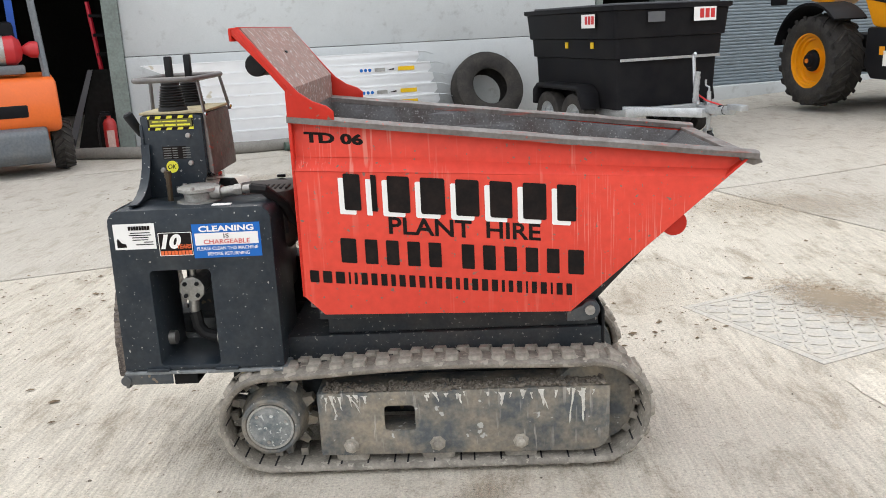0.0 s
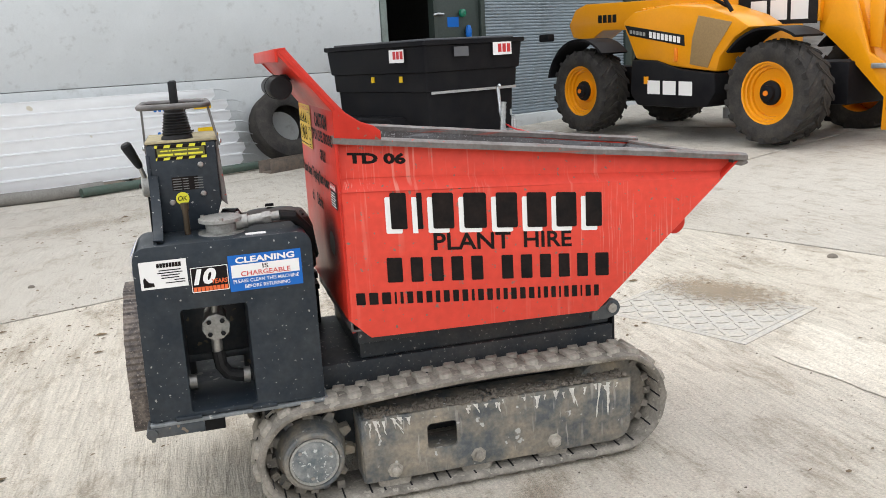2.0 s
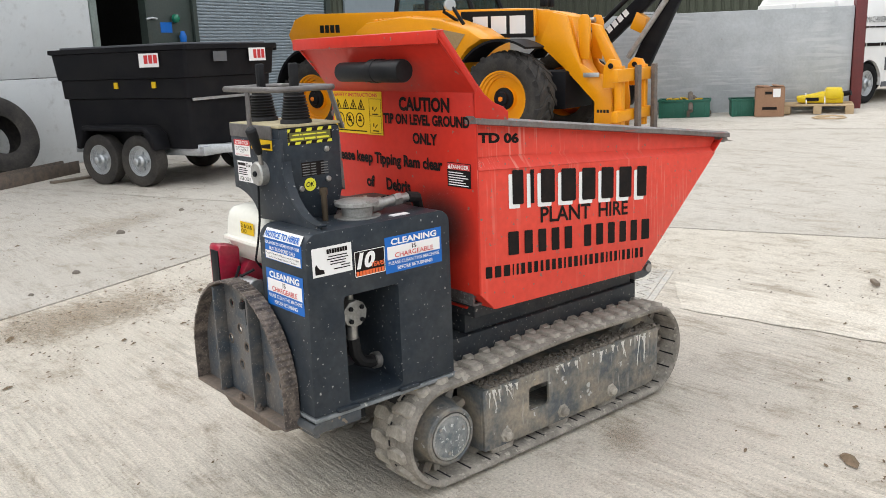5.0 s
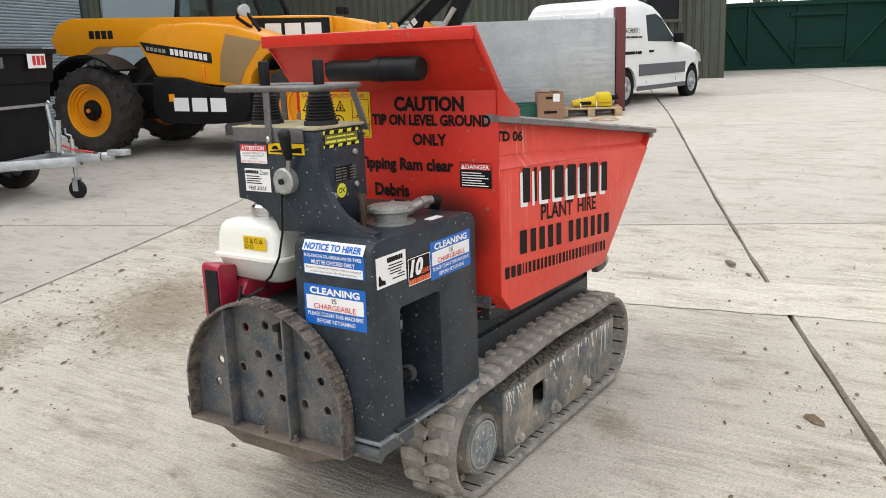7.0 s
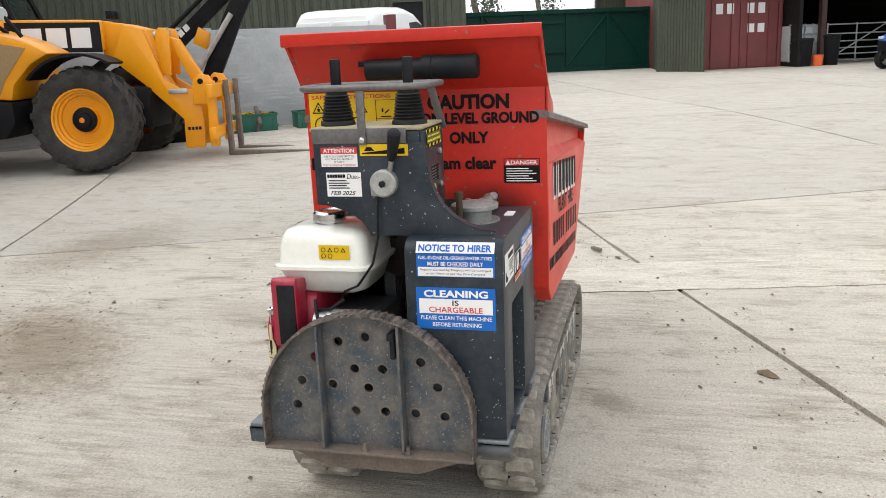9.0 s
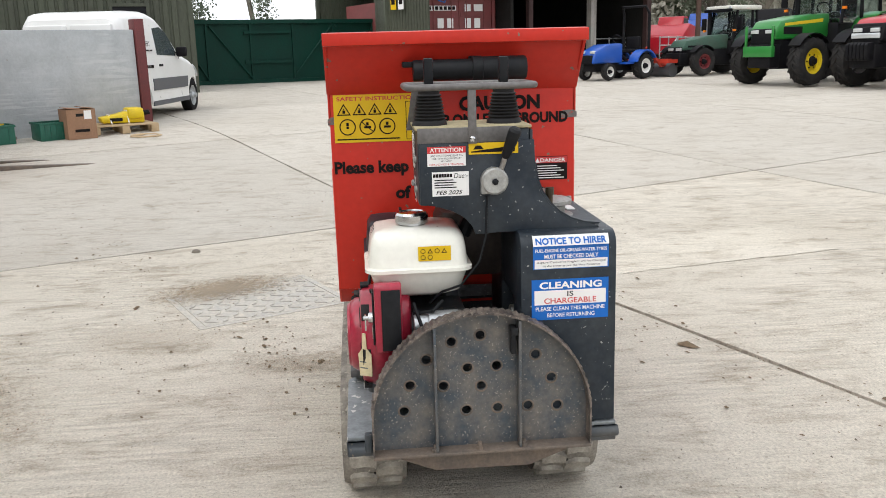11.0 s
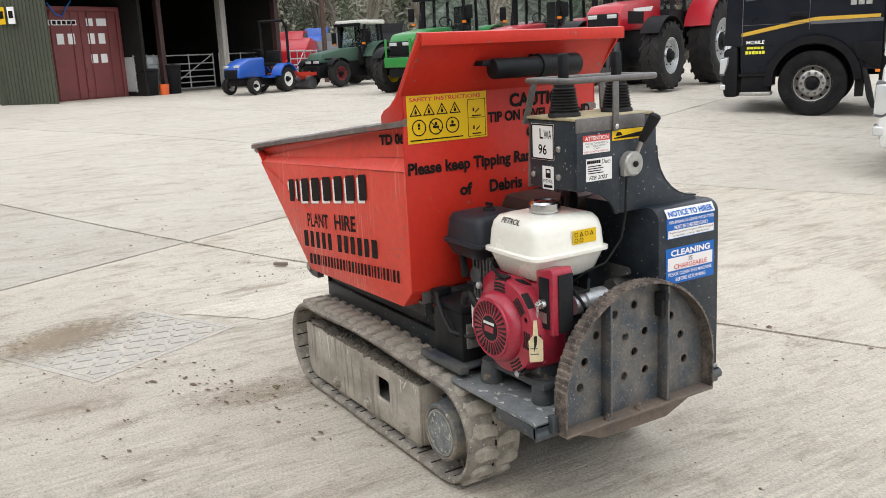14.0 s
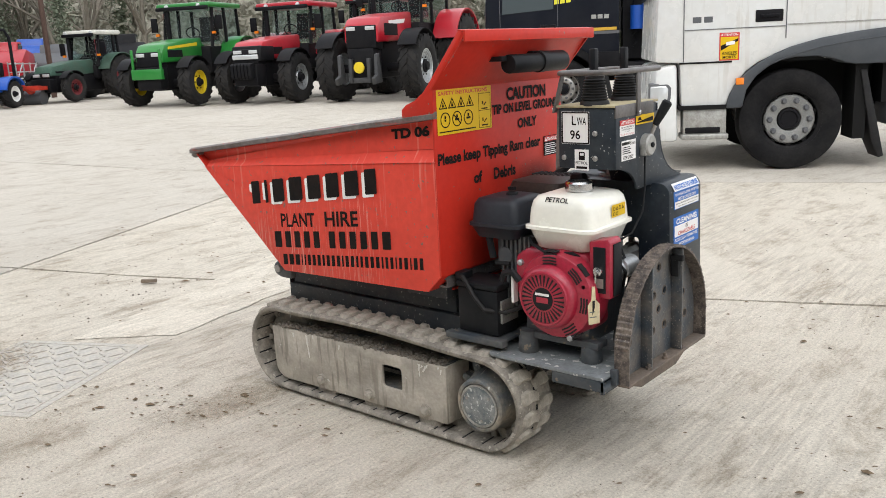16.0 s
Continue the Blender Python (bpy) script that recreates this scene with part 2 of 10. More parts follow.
def glass_mat(name, tint, rough=0.03):
    ma = plain(name, tint, rough)
    b = ma.node_tree.nodes["Principled BSDF"]
    b.inputs["Transmission Weight"].default_value = 0.9
    b.inputs["IOR"].default_value = 1.15
    b.inputs["Specular IOR Level"].default_value = 1.0
    return ma


def height(x, y=0.0):
    """The yard: level round the dumper, rising gently towards the far side."""
    a = min(max((x - 2) / 10, 0), 1)
    b = min(max((x - 12) / 12, 0), 1)
    return 0.34 * a * a * (3 - 2 * a) + 0.2 * b * b * (3 - 2 * b)


# ---- materials ----
RED = stuff_mat("red_paint", (0.54, 0.031, 0.018), 0.36, grain=0.05, spec=0.2, dirt=(0.45, 0.027, 0.017), amount=0.55, scale=3.0, fine=40, bump=0.12, bump_dist=0.002,
                specks=(0.20, 0.13, 0.10), speck_scale=34, speck_cut=0.71, coat=0.05)
REDSIDE = stuff_mat("streaked_red_paint", (0.72, 0.072, 0.047), 0.42, grain=0.06, spec=0.2, scratches=(0.76, 0.34, 0.28), dirt=(0.63, 0.055, 0.037), amount=0.55, scale=3.0, fine=40, bump=0.15, bump_dist=0.002,
                    specks=(0.24, 0.14, 0.11), speck_scale=60, speck_cut=0.68, coat=0.04, streaks=(0.74, 0.27, 0.21), streak_scale=(22, 4, 0.75), streak_cut=0.585, streak_patch=1.7, streak_amount=0.75)
WORN = stuff_mat("worn_steel", (0.19, 0.19, 0.195), 0.5, 0.3, dirt=(0.075, 0.05, 0.04), amount=0.9, scale=9, fine=120, bump=0.4, bump_dist=0.004,
                 specks=(0.36, 0.35, 0.34), speck_scale=130, speck_cut=0.64, streaks=(0.33, 0.33, 0.34), streak_scale=(2, 10, 30), streak_cut=0.58, streak_patch=3, streak_amount=0.7)
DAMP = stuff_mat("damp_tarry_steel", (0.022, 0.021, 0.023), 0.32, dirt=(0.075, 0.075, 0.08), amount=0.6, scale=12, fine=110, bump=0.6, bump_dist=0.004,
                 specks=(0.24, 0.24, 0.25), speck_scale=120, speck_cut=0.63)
WORNRED = stuff_mat("scoured_red_paint", (0.32, 0.17, 0.14), 0.6, 0.1, dirt=(0.20, 0.16, 0.145), amount=1.0, scale=14, fine=150, bump=0.4, bump_dist=0.003,
                    stretch=(1, 3, 1), specks=(0.5, 0.44, 0.41), speck_scale=60, speck_cut=0.60)
RIM = stuff_mat("rim_steel", (0.19, 0.175, 0.165), 0.5, 0.3, dirt=(0.085, 0.058, 0.048), amount=0.9, scale=11, fine=90, bump=0.4, bump_dist=0.003, specks=(0.36, 0.075, 0.055), speck_scale=60, speck_cut=0.67, streaks=(0.38, 0.06, 0.04), streak_scale=(1.5, 30, 30), streak_cut=0.60, streak_patch=3, streak_amount=0.6)
DARK = stuff_mat("charcoal_paint", (0.017, 0.024, 0.033), 0.38, spec=0.26, dirt=(0.052, 0.058, 0.062), amount=0.7, scale=8, fine=55, bump=0.12,
                 specks=(0.32, 0.31, 0.29), speck_scale=95, speck_cut=0.695)
DIRTY = stuff_mat("dusty_black_steel", (0.038, 0.048, 0.058), 0.45, dirt=(0.15, 0.135, 0.115), amount=0.55, scale=7, fine=70, bump=0.3, bump_dist=0.003,
                  specks=(0.19, 0.15, 0.11), speck_scale=34, speck_cut=0.66)
BLACK = stuff_mat("black_paint", (0.010, 0.011, 0.013), 0.45, spec=0.14, dirt=(0.026, 0.026, 0.026), amount=0.6, scale=6, fine=60, bump=0.1)
RUBBER = stuff_mat("black_rubber", (0.012, 0.012, 0.013), 0.55, spec=0.2, dirt=(0.030, 0.029, 0.028), amount=0.7, scale=8, fine=60, bump=0.2)
TRACK = stuff_mat("muddy_track_rubber", (0.40, 0.365, 0.31), 0.9, spec=0.2, dirt=(0.17, 0.155, 0.132), amount=0.9, scale=16, fine=110, bump=0.5, bump_dist=0.004)
MUDSTEEL = stuff_mat("mud_caked_steel", (0.085, 0.095, 0.10), 0.8, dirt=(0.34, 0.285, 0.21), amount=1.0, scale=9, fine=80, bump=0.5, bump_dist=0.004,
                     streaks=(0.50, 0.47, 0.42), streak_scale=(30, 6, 4), streak_cut=0.62, streak_patch=5, streak_amount=0.5,
                     specks=(0.44, 0.43, 0.40), speck_scale=30, speck_cut=0.685)
PALEFRAME = stuff_mat("dust_coated_steel", (0.46, 0.42, 0.36), 0.9, spec=0.2, dirt=(0.22, 0.20, 0.17), amount=1.0, scale=5, fine=80, bump=0.5, bump_dist=0.004,
                      streaks=(0.20, 0.18, 0.15), streak_scale=(20, 6, 2.2), streak_cut=0.56, streak_patch=3, streak_amount=0.7, specks=(0.55, 0.53, 0.49), speck_scale=24, speck_cut=0.70)
CEMENT = stuff_mat("dried_cement", (0.66, 0.64, 0.59), 0.9, dirt=(0.45, 0.42, 0.37), amount=0.8, scale=25, fine=120, bump=0.4)
TRACKBELT = stuff_mat("dirty_belt_rubber", (0.30, 0.272, 0.232), 0.9, spec=0.2, dirt=(0.10, 0.092, 0.08), amount=0.9, scale=13, fine=110, bump=0.5, bump_dist=0.004, specks=(0.36, 0.33, 0.28), speck_scale=38, speck_cut=0.62)
DECK = stuff_mat("scuffed_deck_steel", (0.22, 0.235, 0.24), 0.42, 0.1, dirt=(0.085, 0.098, 0.108), amount=0.9, scale=9, fine=90, bump=0.25, specks=(0.5, 0.49, 0.46), speck_scale=38, speck_cut=0.64)
HUBCAP = stuff_mat("scraped_hub_paint", (0.11, 0.13, 0.14), 0.5, dirt=(0.34, 0.34, 0.32), amount=0.9, scale=24, fine=90, bump=0.2, specks=(0.50, 0.51, 0.49), speck_scale=70, speck_cut=0.60)
MUD = stuff_mat("dry_mud", (0.19, 0.165, 0.135), 0.95, dirt=(0.12, 0.10, 0.085), amount=0.7, scale=20, fine=150, bump=0.8, bump_dist=0.006)
RUST = stuff_mat("rusty_steel", (0.175, 0.135, 0.105), 0.8, 0.1, dirt=(0.085, 0.078, 0.072), amount=0.9, scale=12, fine=120, bump=0.4, bump_dist=0.003)
ALU = stuff_mat("cast_aluminium", (0.42, 0.42, 0.40), 0.5, 0.6, dirt=(0.2, 0.19, 0.17), amount=0.7, scale=18, fine=140, bump=0.2)
STEEL = stuff_mat("bare_steel", (0.40, 0.39, 0.37), 0.42, 0.8, dirt=(0.22, 0.2, 0.18), amount=0.6, scale=12, fine=100, bump=0.15)
GALV = stuff_mat("galvanised_steel", (0.52, 0.54, 0.55), 0.4, 0.75, dirt=(0.36, 0.37, 0.38), amount=0.7, scale=14, fine=90, bump=0.08)
RAILSTEEL = stuff_mat("handled_steel", (0.16, 0.15, 0.145), 0.45, 0.4, dirt=(0.09, 0.085, 0.08), amount=0.7, scale=12, fine=90, bump=0.1)
CHROME = plain("chrome", (0.55, 0.55, 0.55), 0.18, 1.0)
TANK = stuff_mat("cream_enamel", (0.82, 0.81, 0.73), 0.22, grain=0.03, dirt=(0.78, 0.765, 0.67), amount=0.4, scale=5, fine=60, bump=0.03, specks=(0.30, 0.24, 0.17), speck_scale=30, speck_cut=0.76, coat=0.3)
ENGRED = stuff_mat("crimson_enamel", (0.36, 0.010, 0.036), 0.33, dirt=(0.26, 0.04, 0.05), amount=0.6, scale=9, fine=90, bump=0.08, coat=0.2)
INK = stuff_mat("black_lettering", (0.009, 0.008, 0.008), 0.6, spec=0.1, dirt=(0.035, 0.022, 0.018), amount=0.5, scale=22, fine=90, bump=0)
WHITE = plain("white_lettering", (0.80, 0.79, 0.77), 0.5)
BLUE = plain("blue_sticker", (0.008, 0.125, 0.47), 0.35, spec=0.3)
YELLOW = plain("yellow_sticker", (0.70, 0.45, 0.01), 0.4, spec=0.25)
LEMON = plain("lime_yellow_sticker", (0.72, 0.68, 0.04), 0.4)
REDINK = plain("red_lettering", (0.55, 0.03, 0.03), 0.45)
ORANGE = plain("orange_lettering", (0.75, 0.13, 0.03), 0.45)
GREYPRINT = plain("grey_print", (0.16, 0.16, 0.155), 0.5, spec=0.2)
PLYTOP = stuff_mat("worn_yellow_top", (0.42, 0.36, 0.21), 0.7, dirt=(0.2, 0.17, 0.12), amount=0.8, scale=14, fine=90, bump=0.3)
# ---- the yard, in its own grid turned 22 degrees ----
YARD = pose(0, 0, 0, 0, 0, 22)
CU, SU = math.cos(radians(22)), math.sin(radians(22))


def yard(u, v):
    x, y = u * CU - v * SU, u * SU + v * CU
    return Vector((x, y, height(x)))


def spot(u, v, turn=0.0, dz=0.0):
    """A pose on the yard at u, v whose own x axis is turned from the yard's u axis."""
    p = yard(u, v)
    return pose(p.x, p.y, p.z + dz, 0, 0, 22 + turn)


def concrete_mat(name, colour, dark, ridge=0.0, stain=0.6, vary=0.05, bump=0.5, grime=0.0, groove_shade=0.82):
    ma = bpy.data.materials.new(name)
    ma.use_nodes = True
    nt = ma.node_tree
    N, L = nt.nodes, nt.links
    bsdf = N["Principled BSDF"]
    tc = N.new("ShaderNodeTexCoord")
    big = N.new("ShaderNodeTexNoise")
    big.inputs["Scale"].default_value, big.inputs["Detail"].default_value, big.inputs["Roughness"].default_value = 0.55, 8, 0.6
    mid = N.new("ShaderNodeTexNoise")
    mid.inputs["Scale"].default_value, mid.inputs["Detail"].default_value, mid.inputs["Roughness"].default_value = 5.5, 8, 0.7
    fine = N.new("ShaderNodeTexNoise")
    fine.inputs["Scale"].default_value, fine.inputs["Detail"].default_value, fine.inputs["Roughness"].default_value = 95, 6, 0.75
    for n in (big, mid, fine):
        L.new(tc.outputs["Object"], n.inputs["Vector"])
    c1 = N.new("ShaderNodeMixRGB")
    c1.inputs[1].default_value, c1.inputs[2].default_value = (*colour, 1), (*dark, 1)
    r1 = N.new("ShaderNodeMapRange")
    r1.inputs["From Min"].default_value, r1.inputs["From Max"].default_value, r1.inputs["To Max"].default_value = 0.42, 0.75, stain * (0.35 if grime else 1.0)
    L.new(big.outputs["Fac"], r1.inputs["Value"])
    L.new(r1.outputs[0], c1.inputs[0])
    c2 = N.new("ShaderNodeMixRGB")
    c2.inputs[2].default_value = (dark[0] * 0.62, dark[1] * 0.58, dark[2] * 0.55, 1)
    r2 = N.new("ShaderNodeMapRange")
    r2.inputs["From Min"].default_value, r2.inputs["From Max"].default_value, r2.inputs["To Max"].default_value = 0.56, 0.80, stain
    L.new(mid.outputs["Fac"], r2.inputs["Value"])
    L.new(r2.outputs[0], c2.inputs[0])
    L.new(c1.outputs[0], c2.inputs[1])
    if grime:
        # brown smears and dark crumbs trodden into the surface
        sm_ = N.new("ShaderNodeTexNoise")
        sm_.inputs["Scale"].default_value, sm_.inputs["Detail"].default_value, sm_.inputs["Roughness"].default_value = 2.6, 12, 0.78
        sm_.inputs["Distortion"].default_value = 0.4
        sq = N.new("ShaderNodeMapping")
        sq.inputs["Scale"].default_value = (2.0, 0.8, 1)
        sq.inputs["Rotation"].default_value = (0, 0, radians(-22))
        L.new(tc.outputs["Object"], sq.inputs["Vector"])
        L.new(sq.outputs[0], sm_.inputs["Vector"])
        q1 = N.new("ShaderNodeMapRange")
        q1.inputs["From Min"].default_value, q1.inputs["From Max"].default_value, q1.inputs["To Max"].default_value = 0.50, 0.64, grime * 0.60
        L.new(sm_.outputs["Fac"], q1.inputs["Value"])
        g1 = N.new("ShaderNodeMixRGB")
        g1.inputs[2].default_value = (0.27, 0.215, 0.150, 1)
        L.new(c2.outputs[0], g1.inputs[1])
        L.new(q1.outputs[0], g1.inputs[0])
        cr = N.new("ShaderNodeTexNoise")
        cr.inputs["Scale"].default_value, cr.inputs["Detail"].default_value, cr.inputs["Roughness"].default_value = 48, 4, 0.7
        L.new(tc.outputs["Object"], cr.inputs["Vector"])
        q2 = N.new("ShaderNodeMapRange")
        q2.inputs["From Min"].default_value, q2.inputs["From Max"].default_value, q2.inputs["To Max"].default_value = 0.60, 0.67, grime * 0.5
        L.new(cr.outputs["Fac"], q2.inputs["Value"])
        g2 = N.new("ShaderNodeMixRGB")
        g2.inputs[2].default_value = (0.16, 0.13, 0.10, 1)
        L.new(g1.outputs[0], g2.inputs[1])
        L.new(q2.outputs[0], g2.inputs[0])
        c2 = g2
    hsv = N.new("ShaderNodeHueSaturation")
    r3 = N.new("ShaderNodeMapRange")
    r3.inputs["From Min"].default_value, r3.inputs["From Max"].default_value = 0.3, 0.7
    r3.inputs["To Min"].default_value, r3.inputs["To Max"].default_value = (0.68, 1.24) if grime else (0.93, 1.07)
    L.new(fine.outputs["Fac"], r3.inputs["Value"])
    L.new(c2.outputs[0], hsv.inputs["Color"])
    info = N.new("ShaderNodeObjectInfo")
    r4 = N.new("ShaderNodeMapRange")
    r4.inputs["To Min"].default_value, r4.inputs["To Max"].default_value = 1 - vary, 1 + vary
    L.new(info.outputs["Random"], r4.inputs["Value"])
    mm = N.new("ShaderNodeMath")
    mm.operation = "MULTIPLY"
    L.new(r3.outputs[0], mm.inputs[0])
    L.new(r4.outputs[0], mm.inputs[1])
    value = mm.outputs[0]
    hgt = N.new("ShaderNodeMath")
    hgt.operation = "MULTIPLY_ADD"
    hgt.inputs[1].default_value = 0.5
    L.new(mid.outputs["Fac"], hgt.inputs[0])
    L.new(fine.outputs["Fac"], hgt.inputs[2])
    top = hgt.outputs[0]
    if ridge:
        mp = N.new("ShaderNodeMapping")
        mp.inputs["Scale"].default_value = (11.0, 1.0, 1)
        mp.inputs["Rotation"].default_value = (0, 0, radians(-22))
        mp.vector_type = "POINT"
        L.new(tc.outputs["Object"], mp.inputs["Vector"])
        comb = N.new("ShaderNodeTexNoise")
        comb.inputs["Scale"].default_value, comb.inputs["Detail"].default_value, comb.inputs["Roughness"].default_value = 3.4, 3, 0.55
        L.new(mp.outputs[0], comb.inputs["Vector"])
        patch = N.new("ShaderNodeMapRange")
        patch.inputs["From Min"].default_value, patch.inputs["From Max"].default_value = 0.35, 0.6
        L.new(big.outputs["Fac"], patch.inputs["Value"])
        h2 = N.new("ShaderNodeMath")
        h2.operation = "MULTIPLY"
        L.new(comb.outputs["Fac"], h2.inputs[0])
        L.new(patch.outputs[0], h2.inputs[1])
        h3 = N.new("ShaderNodeMath")
        h3.operation = "MULTIPLY_ADD"
        h3.inputs[1].default_value = ridge
        L.new(h2.outputs[0], h3.inputs[0])
        L.new(top, h3.inputs[2])
        top = h3.outputs[0]
        # Shading of the brushed grooves, put into the colour on top of the bump.
        r5 = N.new("ShaderNodeMapRange")
        r5.inputs["From Min"].default_value, r5.inputs["From Max"].default_value = 0.36, 0.62
        r5.inputs["To Min"].default_value, r5.inputs["To Max"].default_value = groove_shade, 1.06
        L.new(comb.outputs["Fac"], r5.inputs["Value"])
        pn = N.new("ShaderNodeTexNoise")
        pn.inputs["Scale"].default_value, pn.inputs["Detail"].default_value = 0.9, 4
        L.new(tc.outputs["Object"], pn.inputs["Vector"])
        pr = N.new("ShaderNodeMapRange")
        pr.inputs["From Min"].default_value, pr.inputs["From Max"].default_value = 0.36, 0.60
        L.new(pn.outputs["Fac"], pr.inputs["Value"])
        soft_ = N.new("ShaderNodeMixRGB")
        soft_.inputs[1].default_value = (1, 1, 1, 1)
        L.new(pr.outputs[0], soft_.inputs[0])
        L.new(r5.outputs[0], soft_.inputs[2])
        r5 = soft_
        m5 = N.new("ShaderNodeMath")
        m5.operation = "MULTIPLY"
        L.new(value, m5.inputs[0])
        L.new(r5.outputs[0], m5.inputs[1])
        value = m5.outputs[0]
    L.new(value, hsv.inputs["Value"])
    L.new(hsv.outputs[0], bsdf.inputs["Base Color"])
    bsdf.inputs["Roughness"].default_value = 0.88
    bsdf.inputs["Specular IOR Level"].default_value = 0.15
    bp = N.new("ShaderNodeBump")
    bp.inputs["Strength"].default_value, bp.inputs["Distance"].default_value = bump, 0.011
    L.new(top, bp.inputs["Height"])
    L.new(bp.outputs[0], bsdf.inputs["Normal"])
    return ma


SLAB = concrete_mat("yard_concrete", (0.562, 0.522, 0.458), (0.44, 0.39, 0.315), ridge=3.0, stain=0.9, bump=0.8, grime=0.7, groove_shade=0.93)
# Lightened in colour to offset the shade round the dumper.
SLABLIFT = concrete_mat("lifted_yard_concrete", (0.64, 0.586, 0.50), (0.49, 0.43, 0.335), ridge=4.2, stain=0.9, bump=0.8, grime=0.95)
SLABLIGHT = concrete_mat("new_concrete_patch", (0.65, 0.597, 0.51), (0.49, 0.435, 0.34), ridge=4.2, stain=0.9, grime=0.8)
JOINT = concrete_mat("joint_dirt", (0.15, 0.125, 0.10), (0.08, 0.07, 0.06))
PANEL = concrete_mat("cast_concrete", (0.565, 0.585, 0.585), (0.44, 0.455, 0.455), stain=0.75, vary=0.03, bump=0.25)
WALLGREY = stuff_mat("weathered_grey_concrete", (0.45, 0.47, 0.48), 0.85, spec=0.2, grain=0.04, dirt=(0.33, 0.345, 0.35), amount=0.9, scale=1.7, fine=30, bump=0.3, bump_dist=0.01,
                     streaks=(0.54, 0.55, 0.55), streak_scale=(0.8, 0.8, 9), streak_cut=0.50, streak_patch=1.2, streak_amount=0.6, specks=(0.30, 0.28, 0.25), speck_scale=5, speck_cut=0.74)
SHEET_GREEN = stuff_mat("olive_sheet_steel", (0.075, 0.084, 0.060), 0.55, spec=0.25, dirt=(0.05, 0.05, 0.04), amount=0.7, scale=1.2, fine=30, bump=0.1, stretch=(1, 1, 0.25))
GATE_GREEN = stuff_mat("green_gate_paint", (0.004, 0.043, 0.030), 0.5, spec=0.15, dirt=(0.012, 0.032, 0.025), amount=0.5, scale=1.5, fine=20, bump=0.05)
SHUTTER = stuff_mat("grey_shutter_steel", (0.27, 0.315, 0.345), 0.5, 0.1, spec=0.3, grain=0.03, dirt=(0.22, 0.26, 0.285), amount=0.5, scale=1, fine=10, bump=0.05)
DOORGREEN = stuff_mat("dark_green_steel", (0.028, 0.042, 0.036), 0.5, dirt=(0.045, 0.05, 0.045), amount=0.5, scale=3, fine=30, bump=0.08)
COLUMN = stuff_mat("grey_green_column", (0.19, 0.23, 0.21), 0.55, dirt=(0.11, 0.12, 0.11), amount=0.6, scale=4, fine=40, bump=0.1)
# Near-black: the shade inside workshop and shed is put into the colour.
GLOOM = stuff_mat("gloom_black", (0.020, 0.019, 0.018), 0.9, spec=0.1, amount=0.6, scale=2, fine=20, bump=0.1)
CONT = stuff_mat("faded_maroon_paint", (0.20, 0.045, 0.045), 0.6, dirt=(0.14, 0.05, 0.045), amount=0.7, scale=2.5, fine=40, bump=0.12)
OLDWOOD = stuff_mat("weathered_wood", (0.20, 0.16, 0.12), 0.85, dirt=(0.11, 0.09, 0.07), amount=0.8, scale=6, fine=70, bump=0.4, stretch=(1, 1, 0.15))
DARKPOST = stuff_mat("dark_red_steel", (0.045, 0.020, 0.018), 0.7, amount=0.5, scale=5, fine=50, bump=0.1)
GREYWOOD = stuff_mat("silvered_wood", (0.36, 0.34, 0.31), 0.85, dirt=(0.20, 0.18, 0.16), amount=0.9, scale=8, fine=70, bump=0.4, stretch=(1, 1, 0.12))
MAROON = stuff_mat("red_oxide_steel", (0.13, 0.022, 0.022), 0.6, dirt=(0.08, 0.03, 0.03), amount=0.6, scale=5, fine=50, bump=0.1)

# the ground reaches the horizon; the slabs of the yard lie in it
g = Geo()
xs = [-900, -300, -120, -60, -40] + [-38 + 2 * i for i in range(39)] + [60, 120, 300, 900]
ys = [-900, -300, -120, -60] + [-45 + 3 * i for i in range(31)] + [60, 120, 300, 900]
g.add([(x, y, height(x) - 0.035) for x in xs for y in ys],
      [(i * len(ys) + j, (i + 1) * len(ys) + j, (i + 1) * len(ys) + j + 1, i * len(ys) + j + 1) for i in range(len(xs) - 1) for j in range(len(ys) - 1)])
ground = solid("ground", g, JOINT, "bare earth under the concrete yard", "ground", kind="structure")

LANES = [-33.1, -28.7, -24.3, -19.9, -15.5, -11.2, -7.0, -2.75, 1.31, 5.80, 10.3, 14.7, 19.1]
CROSS = [-30.5, -21.5, -12.9, -4.6, 4.55, 10.1, 15.6, 21.4, 29.0]
rs = random.Random(5)


